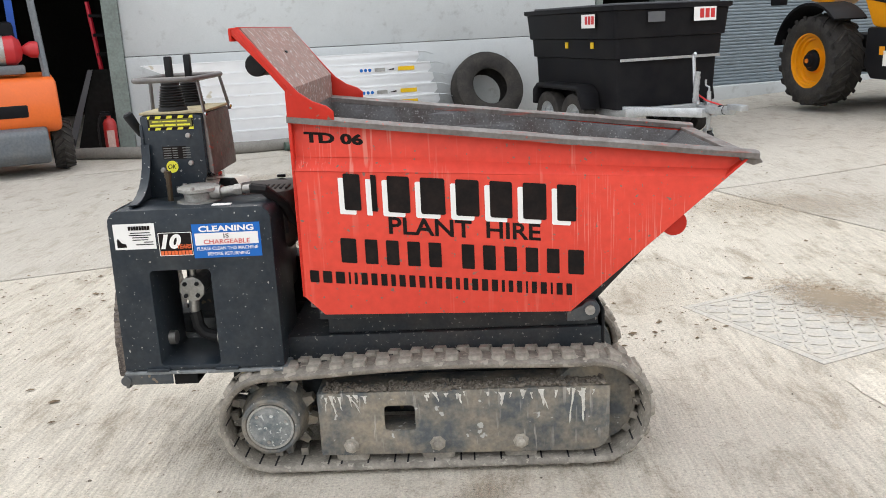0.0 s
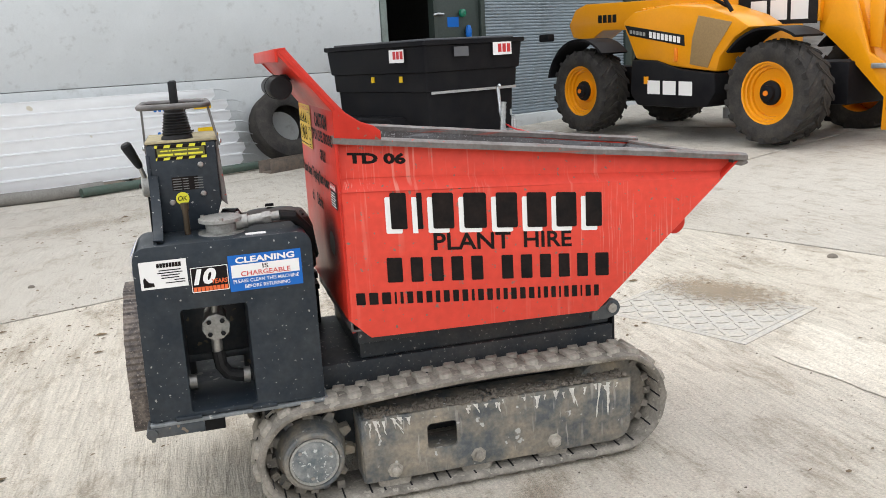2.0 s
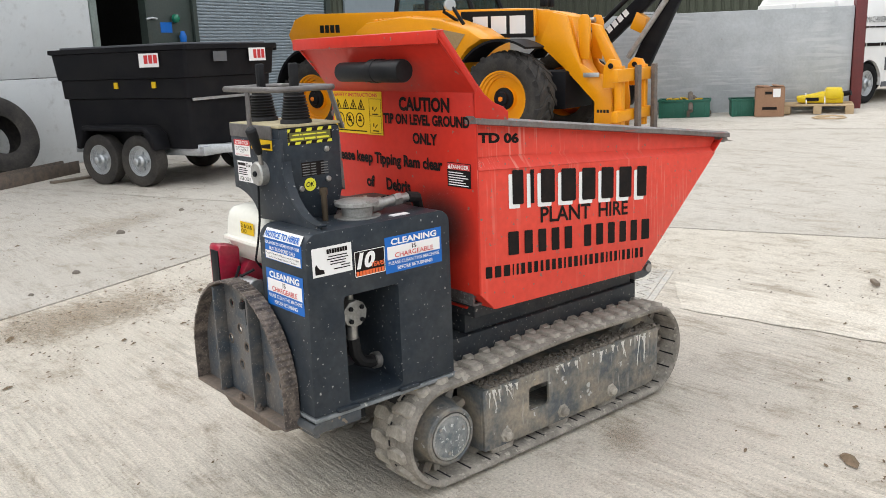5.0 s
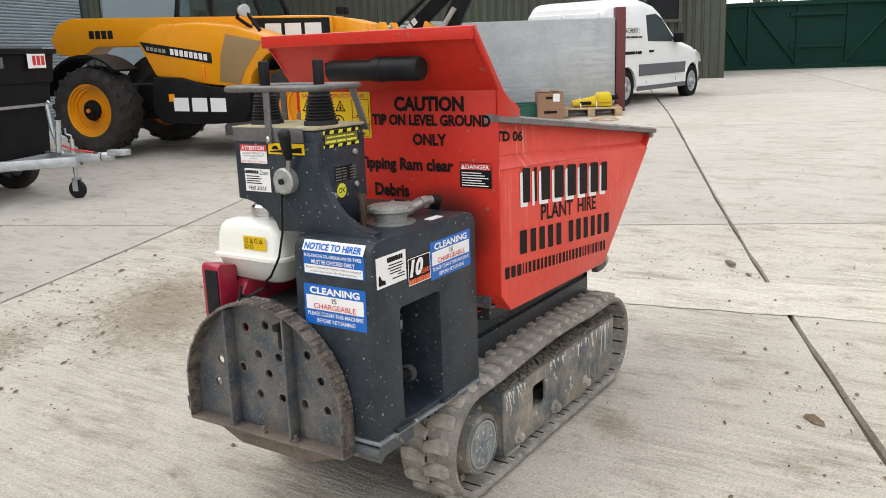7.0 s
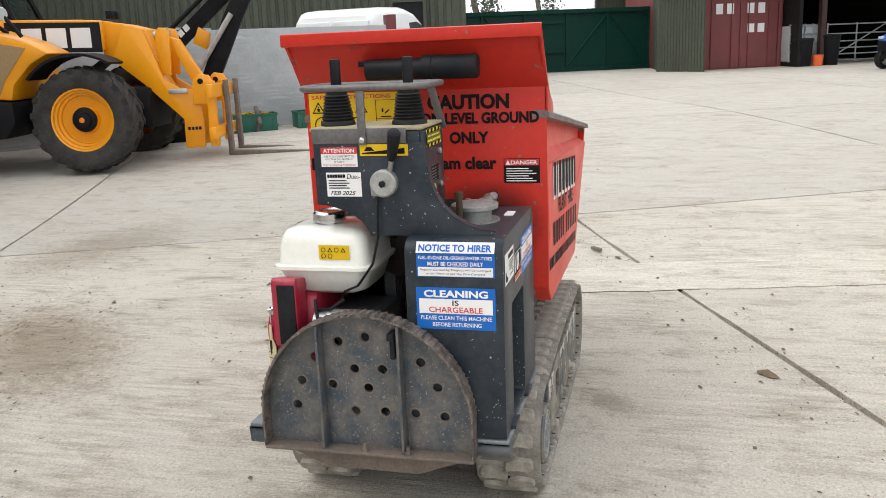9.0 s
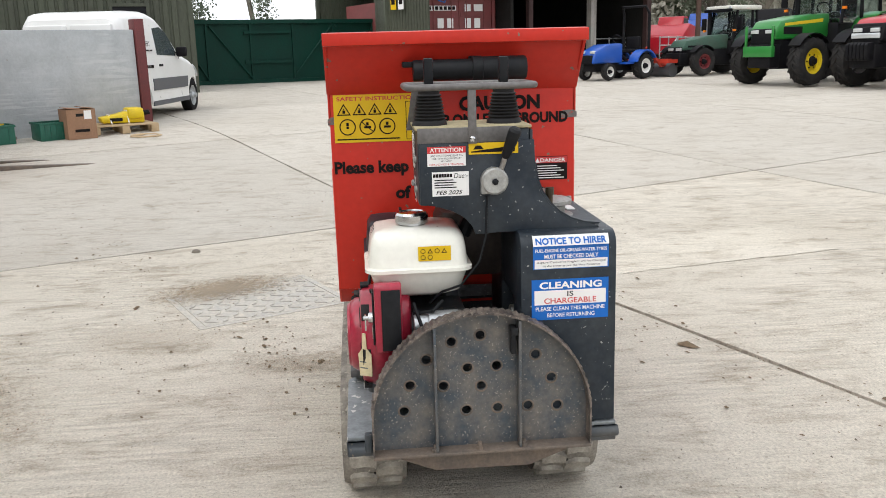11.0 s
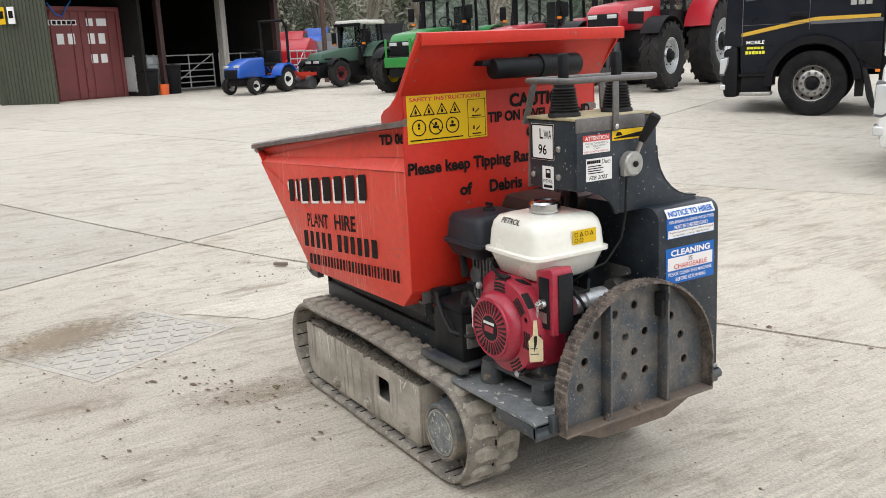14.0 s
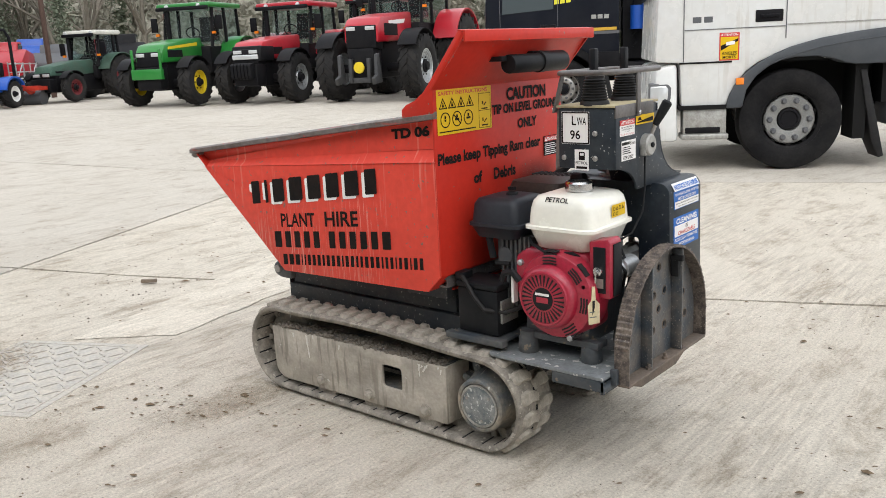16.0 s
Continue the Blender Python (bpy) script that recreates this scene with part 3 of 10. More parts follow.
def slab(u0, u1, v0, v1, material, lift=0.0, gap=0.012):
    nu, nv = max(int((u1 - u0) / 0.2), 1), max(int((v1 - v0) / 0.2), 1)
    verts, faces = [], []
    for i in range(nu + 1):
        for j in range(nv + 1):
            u, v = u0 + (u1 - u0) * i / nu, v0 + (v1 - v0) * j / nv
            e = 1.0 + 0.35 * rs.random() + 0.8 * noise.noise((u * 1.7, v * 1.7, 7.0))
            u += gap * e * (1 if i == 0 else -1 if i == nu else 0)
            v += gap * e * (1 if j == 0 else -1 if j == nv else 0)
            p = yard(u, v)
            verts.append((p.x, p.y, p.z + lift + noise.noise((p.x * 0.6, p.y * 0.6, 3)) * 0.004))
    k = nv + 1
    faces = [(i * k + j, (i + 1) * k + j, (i + 1) * k + j + 1, i * k + j + 1) for i in range(nu) for j in range(nv)]
    edge = [i * k for i in range(nu + 1)] + [nu * k + j for j in range(1, k)] + [i * k + nv for i in range(nu - 1, -1, -1)] + [j for j in range(nv - 1, 0, -1)]
    n = len(verts)
    verts += [(verts[i][0], verts[i][1], verts[i][2] - 0.05) for i in edge]
    m = len(edge)
    faces += [(edge[a], n + a, n + (a + 1) % m, edge[(a + 1) % m]) for a in range(m)]
    me = bpy.data.meshes.new("slab")
    me.from_pydata(verts, [], faces)
    me.materials.append(material)
    me.polygons.foreach_set("use_smooth", [True] * len(me.polygons))
    me.set_sharp_from_angle(angle=radians(40))
    ob = new("slab", me)
    ob.parent = ground
    return ob


for a, b in zip(LANES, LANES[1:]):
    for c, d in zip(CROSS, CROSS[1:]):
        # Slabs near the dumper take the brightened colour.
        slab(c, d, a, b, SLABLIFT if -3 < a < 5 and -5 < c < 4 else SLAB)


def corrugated(geo, length, z0, z1, pitch=0.2, depth=0.035, m=None):
    """Profiled sheet along x, its face at y = 0 looking to -y."""
    xs, k = [], int(length / pitch)
    prof = []
    for i in range(k):
        x = i * pitch
        prof += [(x, 0), (x + pitch * 0.55, 0), (x + pitch * 0.66, depth), (x + pitch * 0.89, depth)]
    prof.append((length, 0))
    n = len(prof)
    geo.add([(x, y, z0) for x, y in prof] + [(x, y, z1) for x, y in prof], [(i, i + 1, n + i + 1, n + i) for i in range(n - 1)], m)
    return geo


# workshop wall of cast concrete panels, with its door opening, column, shutter
wall = thing("wall_north", YARD, "pale cast concrete panel wall with stained face", "wall", kind="structure")
for k, (a, b, z0, z1) in enumerate([(0.17, 7.05, -0.05, 1.222), (0.17, 7.05, 1.228, 2.467), (0.17, 7.05, 2.473, 3.7)]):
    part("panel", Geo().box((a, 11.9, z0), (b, 12.06, z1)), PANEL, wall, bevel=0.012)
part("column", Geo().box((0.0, 11.86, -0.05), (0.165, 12.1, 3.7)).box((-0.03, 11.84, -0.05), (0.165, 11.86, 3.7)), COLUMN, wall, "grey-green steel door column")
part("column", Geo().box((7.055, 11.88, -0.05), (7.17, 12.1, 3.7)), COLUMN, wall, "grey-green steel edge column")
part("cladding", corrugated(Geo(), 20.0, 3.72, 7.0, m=pose(-6, 11.95, 0)), SHEET_GREEN, wall, "olive profiled sheet above the panels")
part("panel", Geo().box((-8.0, 11.9, -0.05), (-3.2, 12.06, 3.7)), PANEL, wall)
workshop = thing("workshop_interior", YARD, "dark inside of the workshop behind the open doors", "interior", kind="structure")
# Walls and roof coloured near-black for the unlit inside.
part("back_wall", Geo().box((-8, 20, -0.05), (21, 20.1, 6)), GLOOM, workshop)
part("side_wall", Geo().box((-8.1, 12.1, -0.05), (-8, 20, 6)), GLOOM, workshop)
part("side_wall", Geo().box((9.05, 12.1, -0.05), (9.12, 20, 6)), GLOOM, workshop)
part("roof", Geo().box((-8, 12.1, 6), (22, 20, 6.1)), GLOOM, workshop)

# dark green steel door leaf beside the opening, and the roller shutter
leaf = thing("door_1", YARD, "dark green steel door with handle and blue notice", "door", kind="structure")
part("door_leaf", Geo().box((8.2, 11.93, 0.05), (9.12, 11.99, 3.2)), DOORGREEN, leaf, bevel=0.006)
part("door_frame", Geo().box((8.12, 11.9, -0.05), (8.19, 12.05, 3.3)).box((9.13, 11.88, -0.05), (9.22, 12.05, 3.7)), DOORGREEN, leaf)
part("notice", Geo().box((8.42, 11.922, 1.84), (8.66, 11.929, 2.0)), BLUE, leaf, "small blue notice")
part("handle", Geo().tube([(8.33, 11.9, 2.05), (8.2, 11.88, 2.06), (8.1, 11.88, 2.04)], 0.018), GALV, leaf, "bright steel handle")
part("lever", Geo().tube([(8.45, 11.86, 1.45), (8.52, 11.8, 1.55), (8.53, 11.8, 1.62)], 0.03).turn((8.53, 11.8, 1.58), (0, 0, 1), [(0, .03), (.05, .045), (.09, .04)], 12), BLACK, leaf, "black and silver tap fitting")
part("glove", Geo().turn((8.82, 11.86, 1.62), (0, 0, 1), [(0, 0.02), (0.04, 0.05), (0.16, 0.06), (0.24, 0.03)], 10), BLUE, leaf, "blue cloth hung on the door")
part("lamp", Geo().turn((8.72, 11.9, 2.06), (0, -1, 0), [(0, 0.07), (0.05, 0.065), (0.08, 0.03)], 14), plain("green_lens", (0.01, 0.16, 0.09), 0.25), leaf, "green lens lamp")
shutter = thing("door_2", YARD, "closed grey roller shutter with ribbed slats", "roller shutter", kind="structure")
me = Geo().prism([(0.0, 0.0), (-0.010, 0.003), (-0.024, 0.020), (-0.024, 0.037), (-0.007, 0.050), (0.0, 0.050)], "x", 0, 3.66).mesh("slat", 0, 20)
me.materials.append(SHUTTER)
for k in range(63):
    ob = part("slat", me, SHUTTER, shutter)
    ob.matrix_local = pose(9.23, 11.944, 0.28 + 0.053 * k)
part("backing", Geo().box((9.23, 11.945, 0.25), (12.89, 11.98, 3.7)), SHUTTER, shutter)
part("kerb", Geo().box((9.0, 11.75, -0.1), (13.1, 12.0, 0.27)), PANEL, shutter, "concrete sill", bevel=0.01)
part("guide", Geo().box((12.9, 11.88, 0.2), (13.05, 12.0, 3.7)), DOORGREEN, shutter, "dark green guide rail")
east = thing("wall_east_run", YARD, "olive green profiled steel wall of the long shed", "wall", kind="structure")
part("sheeting", corrugated(Geo(), 8.3, 0.3, 6.5, m=pose(13.05, 11.95, 0)), SHEET_GREEN, east)
part("sheeting", corrugated(Geo(), 12.5, 0.4, 6.5, 0.22, m=pose(21.3, 11.95, 0, 0, 0, -90)), SHEET_GREEN, east)
part("corner_flashing", Geo().box((21.25, -0.66, 0.4), (21.42, -0.53, 6.5)), SHEET_GREEN, east)
part("sheeting", corrugated(Geo(), 4.0, 0.4, 6.5, 0.22, m=pose(21.42, -0.6, 0)), SHEET_GREEN, east)
part("shutter", Geo().box((13.6, 11.9, 0.3), (17.2, 11.94, 3.4)), SHUTTER, east, "grey roller shutter")
part("window", Geo().box((21.2, 0.5, 2.0), (21.28, 1.3, 2.65)), BLACK, east, "dark open window")
part("window_frame", Geo().plate(rrect(0.42, 1.92, 1.38, 2.73, 0.01), [rrect(0.5, 2.0, 1.3, 2.65, 0.01)], "x", 21.16, 21.26), SHEET_GREEN, east)

# green sliding gate
gate = thing("gate", YARD, "dark green sheeted sliding yard gate with bracing", "gate", kind="structure")
part("sheet", Geo().box((25.0, -7.7, 0.62), (25.06, -0.7, 2.35)), GATE_GREEN, gate)
gg = Geo().box((24.9, -7.7, 2.35), (25.08, -0.7, 2.47)).box((24.9, -7.7, 0.55), (25.08, -0.7, 0.66))
for v in (-7.2, -5.85, -4.5, -3.15, -1.8, -0.76):
    gg.box((24.93, v, 0.6), (25.0, v + 0.06, 2.4))
part("frame", gg, GATE_GREEN, gate)
for a, b in ((-7.1, -5.9), (-4.45, -5.8), (-3.1, -1.85), (-1.75, -0.8)):
    part("brace", Geo().tube([(24.95, a, 0.7), (24.95, b, 2.3)], 0.03, 6), GATE_GREEN, gate)
for z in (1.15, 2.05):
    part("rail", Geo().box((24.88, -4.4, z), (24.96, -2.9, z + 0.09)), GATE_GREEN, gate)
part("post", Geo().box((24.85, -7.62, 0.4), (25.0, -7.47, 2.7)), GATE_GREEN, gate)

# olive building end beside the gate, shipping container, open shed
barn = thing("barn_end", YARD, "olive green profiled steel end of the barn", "barn", kind="structure")
part("sheeting", corrugated(Geo(), 1.5, 0.4, 6.0, 0.1, 0.02, m=pose(21.6, -6.22, 0, 0, 0, 210)), SHEET_GREEN, barn)
part("sheeting", corrugated(Geo(), 3.47, 0.4, 6.0, 0.1, 0.02, m=pose(24.9, -7.27, 0, 0, 0, 162.3)), SHEET_GREEN, barn)
part("sheeting", corrugated(Geo(), 7.0, 0.4, 6.5, 0.1, 0.02, m=pose(28.0, -6.43, 0, 0, 0, -90)), SHEET_GREEN, barn)
part("corner_flashing", Geo().box((27.95, -6.48, 0.4), (28.08, -6.38, 6.5)), SHEET_GREEN, barn)
part("corner_flashing", Geo().box((21.53, -6.28, 0.4), (21.67, -6.16, 6.0)), SHEET_GREEN, barn)
for k, (q, c) in enumerate(((0.42, YELLOW), (0.68, WHITE))):
    m_ = pose(21.6 - q * 0.866, -6.10 - q * 0.5, 0, 0, 0, 30)
    sg = part("sign", Geo().box((-0.09, 0.02, 2.56), (0.09, 0.04, 2.98), m_), c, barn, "yellow and white warning sign" if k == 0 else "white speed sign")
    part("mark", Geo().box((-0.06, 0.041, 2.70), (0.06, 0.046, 2.88), m_), INK, sg)
box = thing("shipping_container", spot(21.2, -8.40, 0, -0.12), "faded maroon shipping container with white labels", "container")
cg = Geo().box((0.06, -1.2, 0.1), (6.0, 1.2, 2.55))
part("body", cg, CONT, box)
part("frame", Geo().plate([(-1.26, 0), (1.26, 0), (1.26, 2.62), (-1.26, 2.62)], [rrect(-1.14, 0.14, 1.14, 2.5, 0.02)], "x", 0, 0.12), CONT, box, bevel=0.01)
for s in (-1, 1):
    d = part("door", Geo().box((0.03, min(s * 0.02, s * 1.12), 0.16), (0.055, max(s * 0.02, s * 1.12), 2.48)), CONT, box)
    for y in (0.25, 0.85):
        part("lock_rod", Geo().cyl((0.0, s * y, 0.12), (0.0, s * y, 2.5), 0.017, n=8), CONT, d)
    for i in range(4):
        part("rib", Geo().box((0.012, min(s * 0.06, s * 1.06), 0.3 + 0.55 * i), (0.03, max(s * 0.06, s * 1.06), 0.42 + 0.55 * i)), CONT, d)
    for i, (y, z, w, h) in enumerate(((0.3, 1.62, 0.2, 0.28), (0.62, 1.62, 0.2, 0.28), (0.32, 1.1, 0.2, 0.24), (0.62, 1.1, 0.2, 0.24), (0.3, 2.1, 0.2, 0.2), (0.66, 2.1, 0.3, 0.2))):
        if s < 0 or i < 2:
            part("label", Geo().box((0.0, s * y - w / 2, z), (0.008, s * y + w / 2, z + h)), WHITE, d, "white paper label")
part("header_sign", Geo().box((-0.01, 0.1, 2.12), (-0.002, 1.05, 2.26)), WHITE, box, "white lettered strip")
sg = bars(Geo(), (-0.014, 1.03, 2.14), (0, -0.9, 0), (0, 0, 0.1), [1, .5, 1, 1, 1, 1, 1], 0.4)
part("lettering", sg, INK, box)
part("cable", Geo().tube([(-0.05, 0.9, 2.7), (-0.06, 0.7, 2.4), (-0.05, 0.5, 2.35), (-0.04, 0.4, 2.55), (-0.03, 0.2, 2.75)], 0.02), BLUE, box, "coiled blue hose")

shed = thing("open_shed", YARD, "open-fronted timber and steel shed, its inside coloured black as shade", "shed", kind="structure")
# Shaded bay: its walls and roof take the same near-black.
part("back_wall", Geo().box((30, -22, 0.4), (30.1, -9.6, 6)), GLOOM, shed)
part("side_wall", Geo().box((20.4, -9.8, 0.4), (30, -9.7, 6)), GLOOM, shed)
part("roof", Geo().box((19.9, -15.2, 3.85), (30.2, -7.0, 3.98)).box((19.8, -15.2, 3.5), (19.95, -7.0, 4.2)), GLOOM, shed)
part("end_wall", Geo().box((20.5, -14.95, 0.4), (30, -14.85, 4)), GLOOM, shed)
part("post", Geo().box((20.5, -10.56, 0.4), (20.68, -10.42, 3.9)), DARKPOST, shed, "dark red steel post")
part("post", Geo().box((20.6, -13.0, 0.4), (20.84, -12.80, 3.9)), GREYWOOD, shed, "weathered grey timber post")
part("post", Geo().box((20.3, -14.95, 0.4), (20.49, -14.78, 3.9)), DARKPOST, shed, "dark red steel post")
fieldgate = thing("field_gate", spot(21.4, -11.1, -90), "galvanised tubular field gate across the shed", "gate", group="field gates")
for z in (0.1, 0.27, 0.44, 0.63, 0.84, 1.1):
    part("rail", Geo().tube([(0.05, 0, z), (1.9, 0, z)], 0.02, 6), GALV, fieldgate)
for x in (0.05, 1.9, 0.95):
    part("stile", Geo().tube([(x, 0.001, 0.05), (x, 0.001, 1.14)], 0.022, 6), GALV, fieldgate)
part("brace", Geo().tube([(0.1, 0.002, 0.12), (1.85, 0.002, 1.08)], 0.018, 6), GALV, fieldgate)
copy_thing(fieldgate, spot(21.4, -13.2, -90))
# ---- the tracked dumper ----
dumper = thing("tracked_dumper", pose(0, 2.935, 0), "small red skip dumper on muddy rubber tracks, charcoal engine deck", "dumper")
W = 0.395


def rim_z(x):
    return 1.172 - (x + 0.52) * 0.1195


def crease_z(x):
    return 1.018 - (x + 0.52) * 0.058


# outer shell of the skip
tip = (0.852, rim_z(0.852) - 0.012)
skip = part("skip", Geo().box((-0.50, -0.30, 0.549), (0.30, 0.30, 0.556)), RED, dumper, "scratched red steel skip with hand-painted lettering")
for s in (-1, 1):
    g = Geo()
    low = [(-0.52, 0.62), (-0.458, 0.558), (0.309, 0.540), (0.775, crease_z(0.775)), (-0.52, crease_z(-0.52))]
    g.prism(low, "y", s * W, s * (W - 0.008))
    a = [(-0.52, s * W, crease_z(-0.52)), (0.775, s * W, crease_z(0.775)), (0.79, s * (W - 0.032), crease_z(0.775) + 0.022), (-0.52, s * (W - 0.032), crease_z(-0.52) + 0.04)]
    b = [(p[0], p[1] - s * 0.006, p[2] - 0.004) for p in a]
    g.rings([a, b])
    up = [(-0.52, crease_z(-0.52) + 0.04), (0.79, crease_z(0.775) + 0.022), (tip[0], tip[1]), (-0.52, rim_z(-0.52))]
    g.prism(up, "y", s * (W - 0.032), s * (W - 0.040))
    part("side_panel", g, REDSIDE, skip, "red side panel with pale drip streaks and scratches", bevel=0.0025)

yy = W - 0.004
g = Geo().prism([(-0.52, 0.62), (-0.458, 0.558), (0.309, 0.540), (0.309, 0.548), (-0.455, 0.566), (-0.512, 0.624)], "y", -yy, yy)
part("floor_panel", g, RED, skip, bevel=0.002)
g = Geo().prism([(0.309, 0.540), (tip[0] - 0.01, tip[1]), (tip[0] - 0.022, tip[1]), (0.304, 0.55)], "y", -yy, yy)
part("front_panel", g, RED, skip, "chipped red front slope", bevel=0.002)
g = Geo().box((-0.524, -W, 0.62), (-0.514, W, 1.262))
part("rear_panel", g, RED, skip, bevel=0.002)
# leaning wing above the rear panel, with its folded top lip and gussets
g = Geo().prism([(-0.524, 1.255), (-0.662, 1.432), (-0.652, 1.440), (-0.514, 1.262)], "y", -W - 0.006, W + 0.006)
part("wing", g, RED, skip, bevel=0.002)
g = Geo().prism([(-0.664, 1.402), (-0.672, 1.404), (-0.672, 1.440), (-0.640, 1.443), (-0.640, 1.438), (-0.664, 1.435)], "y", -W - 0.006, W + 0.006)
part("lip", g, RED, skip, "sun-faded folded top lip", bevel=0.002)
for s in (-1, 1):
    prof = [(-0.524, 1.165), (-0.524, 1.262), (-0.668, 1.425), (-0.662, 1.44), (-0.645, 1.443)]
    prof += [(-0.52, 1.29), (-0.485, 1.25), (-0.445, 1.222), (-0.405, 1.207), (-0.385, 1.19), (-0.385, 1.165)]
    part("gusset", Geo().prism(prof, "y", s * (W + 0.004), s * (W - 0.006)), RED, skip, bevel=0.002)
g = Geo().prism([(-0.512, 1.18), (-0.512, 1.264), (-0.648, 1.4405), (-0.640, 1.4405), (-0.502, 1.262), (-0.502, 1.18)], "y", -W + 0.012, W - 0.012)
part("wing_lining", g, WORNRED, skip, "scoured pink and grey inner face")
# lining
g = Geo()
for s in (-1, 1):
    part("lining", Geo().prism([(-0.505, 0.60), (0.31, 0.56), (tip[0] - 0.03, tip[1] - 0.002), (-0.505, rim_z(-0.5))], "y", s * (W - 0.041), s * (W - 0.046)), WORN, skip, "scoured grey steel inside")
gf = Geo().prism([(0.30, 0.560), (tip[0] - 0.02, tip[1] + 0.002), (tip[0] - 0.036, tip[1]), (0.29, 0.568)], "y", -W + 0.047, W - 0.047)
part("lining", Geo().box((-0.511, -W + 0.047, 0.57), (-0.504, W - 0.047, 1.18)), WORN, skip)
part("lining", Geo().box((-0.504, -W + 0.047, 0.568), (0.3, W - 0.047, 0.575)), WORN, skip)
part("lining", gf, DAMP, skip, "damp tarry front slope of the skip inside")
# rim tube
for s in (-1, 1):
    a, b = [], []
    prof = [(0.010, -0.009), (0.010, 0.007), (-0.002, 0.014), (-0.034, 0.014), (-0.046, 0.007), (-0.046, -0.009), (-0.034, -0.012)]
    rings = []
    for k in range(14):
        x = -0.40 + (tip[0] + 0.018 + 0.40) * k / 13
        if k == 0:
            x = -0.526
        wob = 0.003 * noise.noise((x * 9, s * 3.0, 0.0))
        rings.append([(x, s * (W - 0.002 + p + wob), rim_z(x) + q + wob) for p, q in prof])
    part("rim", Geo().rings(rings), RIM, skip, "scuffed bare steel rim", smooth=50)
g = Geo().prism([(tip[0] - 0.03, tip[1] + 0.012), (tip[0] + 0.02, tip[1] + 0.008), (tip[0] + 0.034, tip[1] - 0.012), (tip[0] + 0.006, tip[1] - 0.02), (tip[0] - 0.03, tip[1] - 0.006)], "y", -W + 0.008, W - 0.008)
part("front_lip", g, RIM, skip, "worn bare steel pouring lip", bevel=0.003)
# hinge roller and lugs under the front slope
for s in (-1, 1):
    part("hinge_roller", Geo().turn((0.642, s * 0.32, 0.793), (0, -s, 0), [(0, 0.02), (0.001, 0.040), (0.03, 0.040), (0.031, 0.02)], 20), RED, skip, "red round stop roller")
    part("bracket", Geo().prism([(0.56, 0.765), (0.64, 0.765), (0.672, 0.790), (0.655, 0.815), (0.63, 0.815)], "y", s * 0.262, s * 0.275), BLACK, skip)


def paint(name, geo, mat, parent, label=""):
    return part(name, geo, mat, parent, label, smooth=0)


# lettering on both sides of the skip: names and numbers stand as plain bars
for s in (-1, 1):
    y = s * (W + 0.0015)
    slope = -0.092
    u = Vector((1.0, 0, slope)) if s < 0 else Vector((-1.0, 0, -slope))

    def line(x0, z0, w, h, name="letters"):
        return (x0, y, z0), u * w, Vector((0, 0, h))
    name_w = [0.75, 0.25, 1.0, 1.1, 1.05, 1.0, 1.05, 0.85]
    if s < 0:
        rows = dict(big=(-0.372, 0.892, 0.70, 0.112), plant=(-0.242, 0.812, 0.253, 0.054), hire=(0.055, 0.787, 0.165, 0.052), phone=(-0.394, 0.727, 0.745, 0.078), web=(-0.496, 0.668, 0.81, 0.038), td=(-0.485, 1.098, 0.178, 0.034))
    else:
        rows = dict(big=(0.470, 0.804, 0.712, 0.092), plant=(0.303, 0.722, 0.20, 0.055), hire=(0.045, 0.747, 0.18, 0.058), phone=(0.350, 0.634, 0.645, 0.066), web=(0.308, 0.567, 0.752, 0.043), td=(-0.300, 1.085, 0.176, 0.037))
    o, a, b = line(*rows["big"])
    sh = Vector((-0.016, 0, -0.012)) if s < 0 else Vector((0.016, 0, -0.012))
    if s > 0:
        a = Vector((-1.0, 0, 0.125)) * rows["big"][2]
    for bar in strokes(Vector(o) + sh, a, b, name_w, 0.48):
        paint("name_shadow", bar, WHITE, skip, "white drop shadow of a name bar")
    for bar in strokes(Vector(o) + Vector((0, s * 0.0012, 0)), a, b, name_w, 0.48):
        paint("name_bar", bar, INK, skip, "black hand-painted name bar")
    paint("lettering", word(Geo(), "PLANT", *line(*rows["plant"]), bold=0.02), INK, skip)
    paint("lettering", word(Geo(), "HIRE", *line(*rows["hire"]), bold=0.02), INK, skip)
    for bar in strokes(*line(*rows["phone"]), [1, .8, .8, .8, .8, -0.2, .8, .8, .8, .8, .8, 1], 0.55):
        paint("number_bar", bar, INK, skip)
    for bar in strokes(*line(*rows["web"]), [.9, .9, .9, .2, .3, .6, .6, .6, .45, .6, .6, .6, .3, .6, .6, .4, .45, .6, .6, .6, .3, .45, .5, .2, .5, .6, .2, .6, .55], 0.38):
        paint("address_bar", bar, INK, skip)
    o, a, b = line(*rows["td"])
    o = (o[0], s * (W - 0.030), o[2])
    paint("lettering", word(Geo(), "TD 06", o, a, b, bold=0.05), INK, skip)
# rear of the skip
X = -0.5265


def rear(name, body, yl, z, w, h, bold=0.045, mat=INK, x=X, parent=None, rise=0.0):
    return paint(name, word(Geo(), body, (x, yl, z), (0, -w, rise), (0, 0, h), bold), mat, parent or skip)


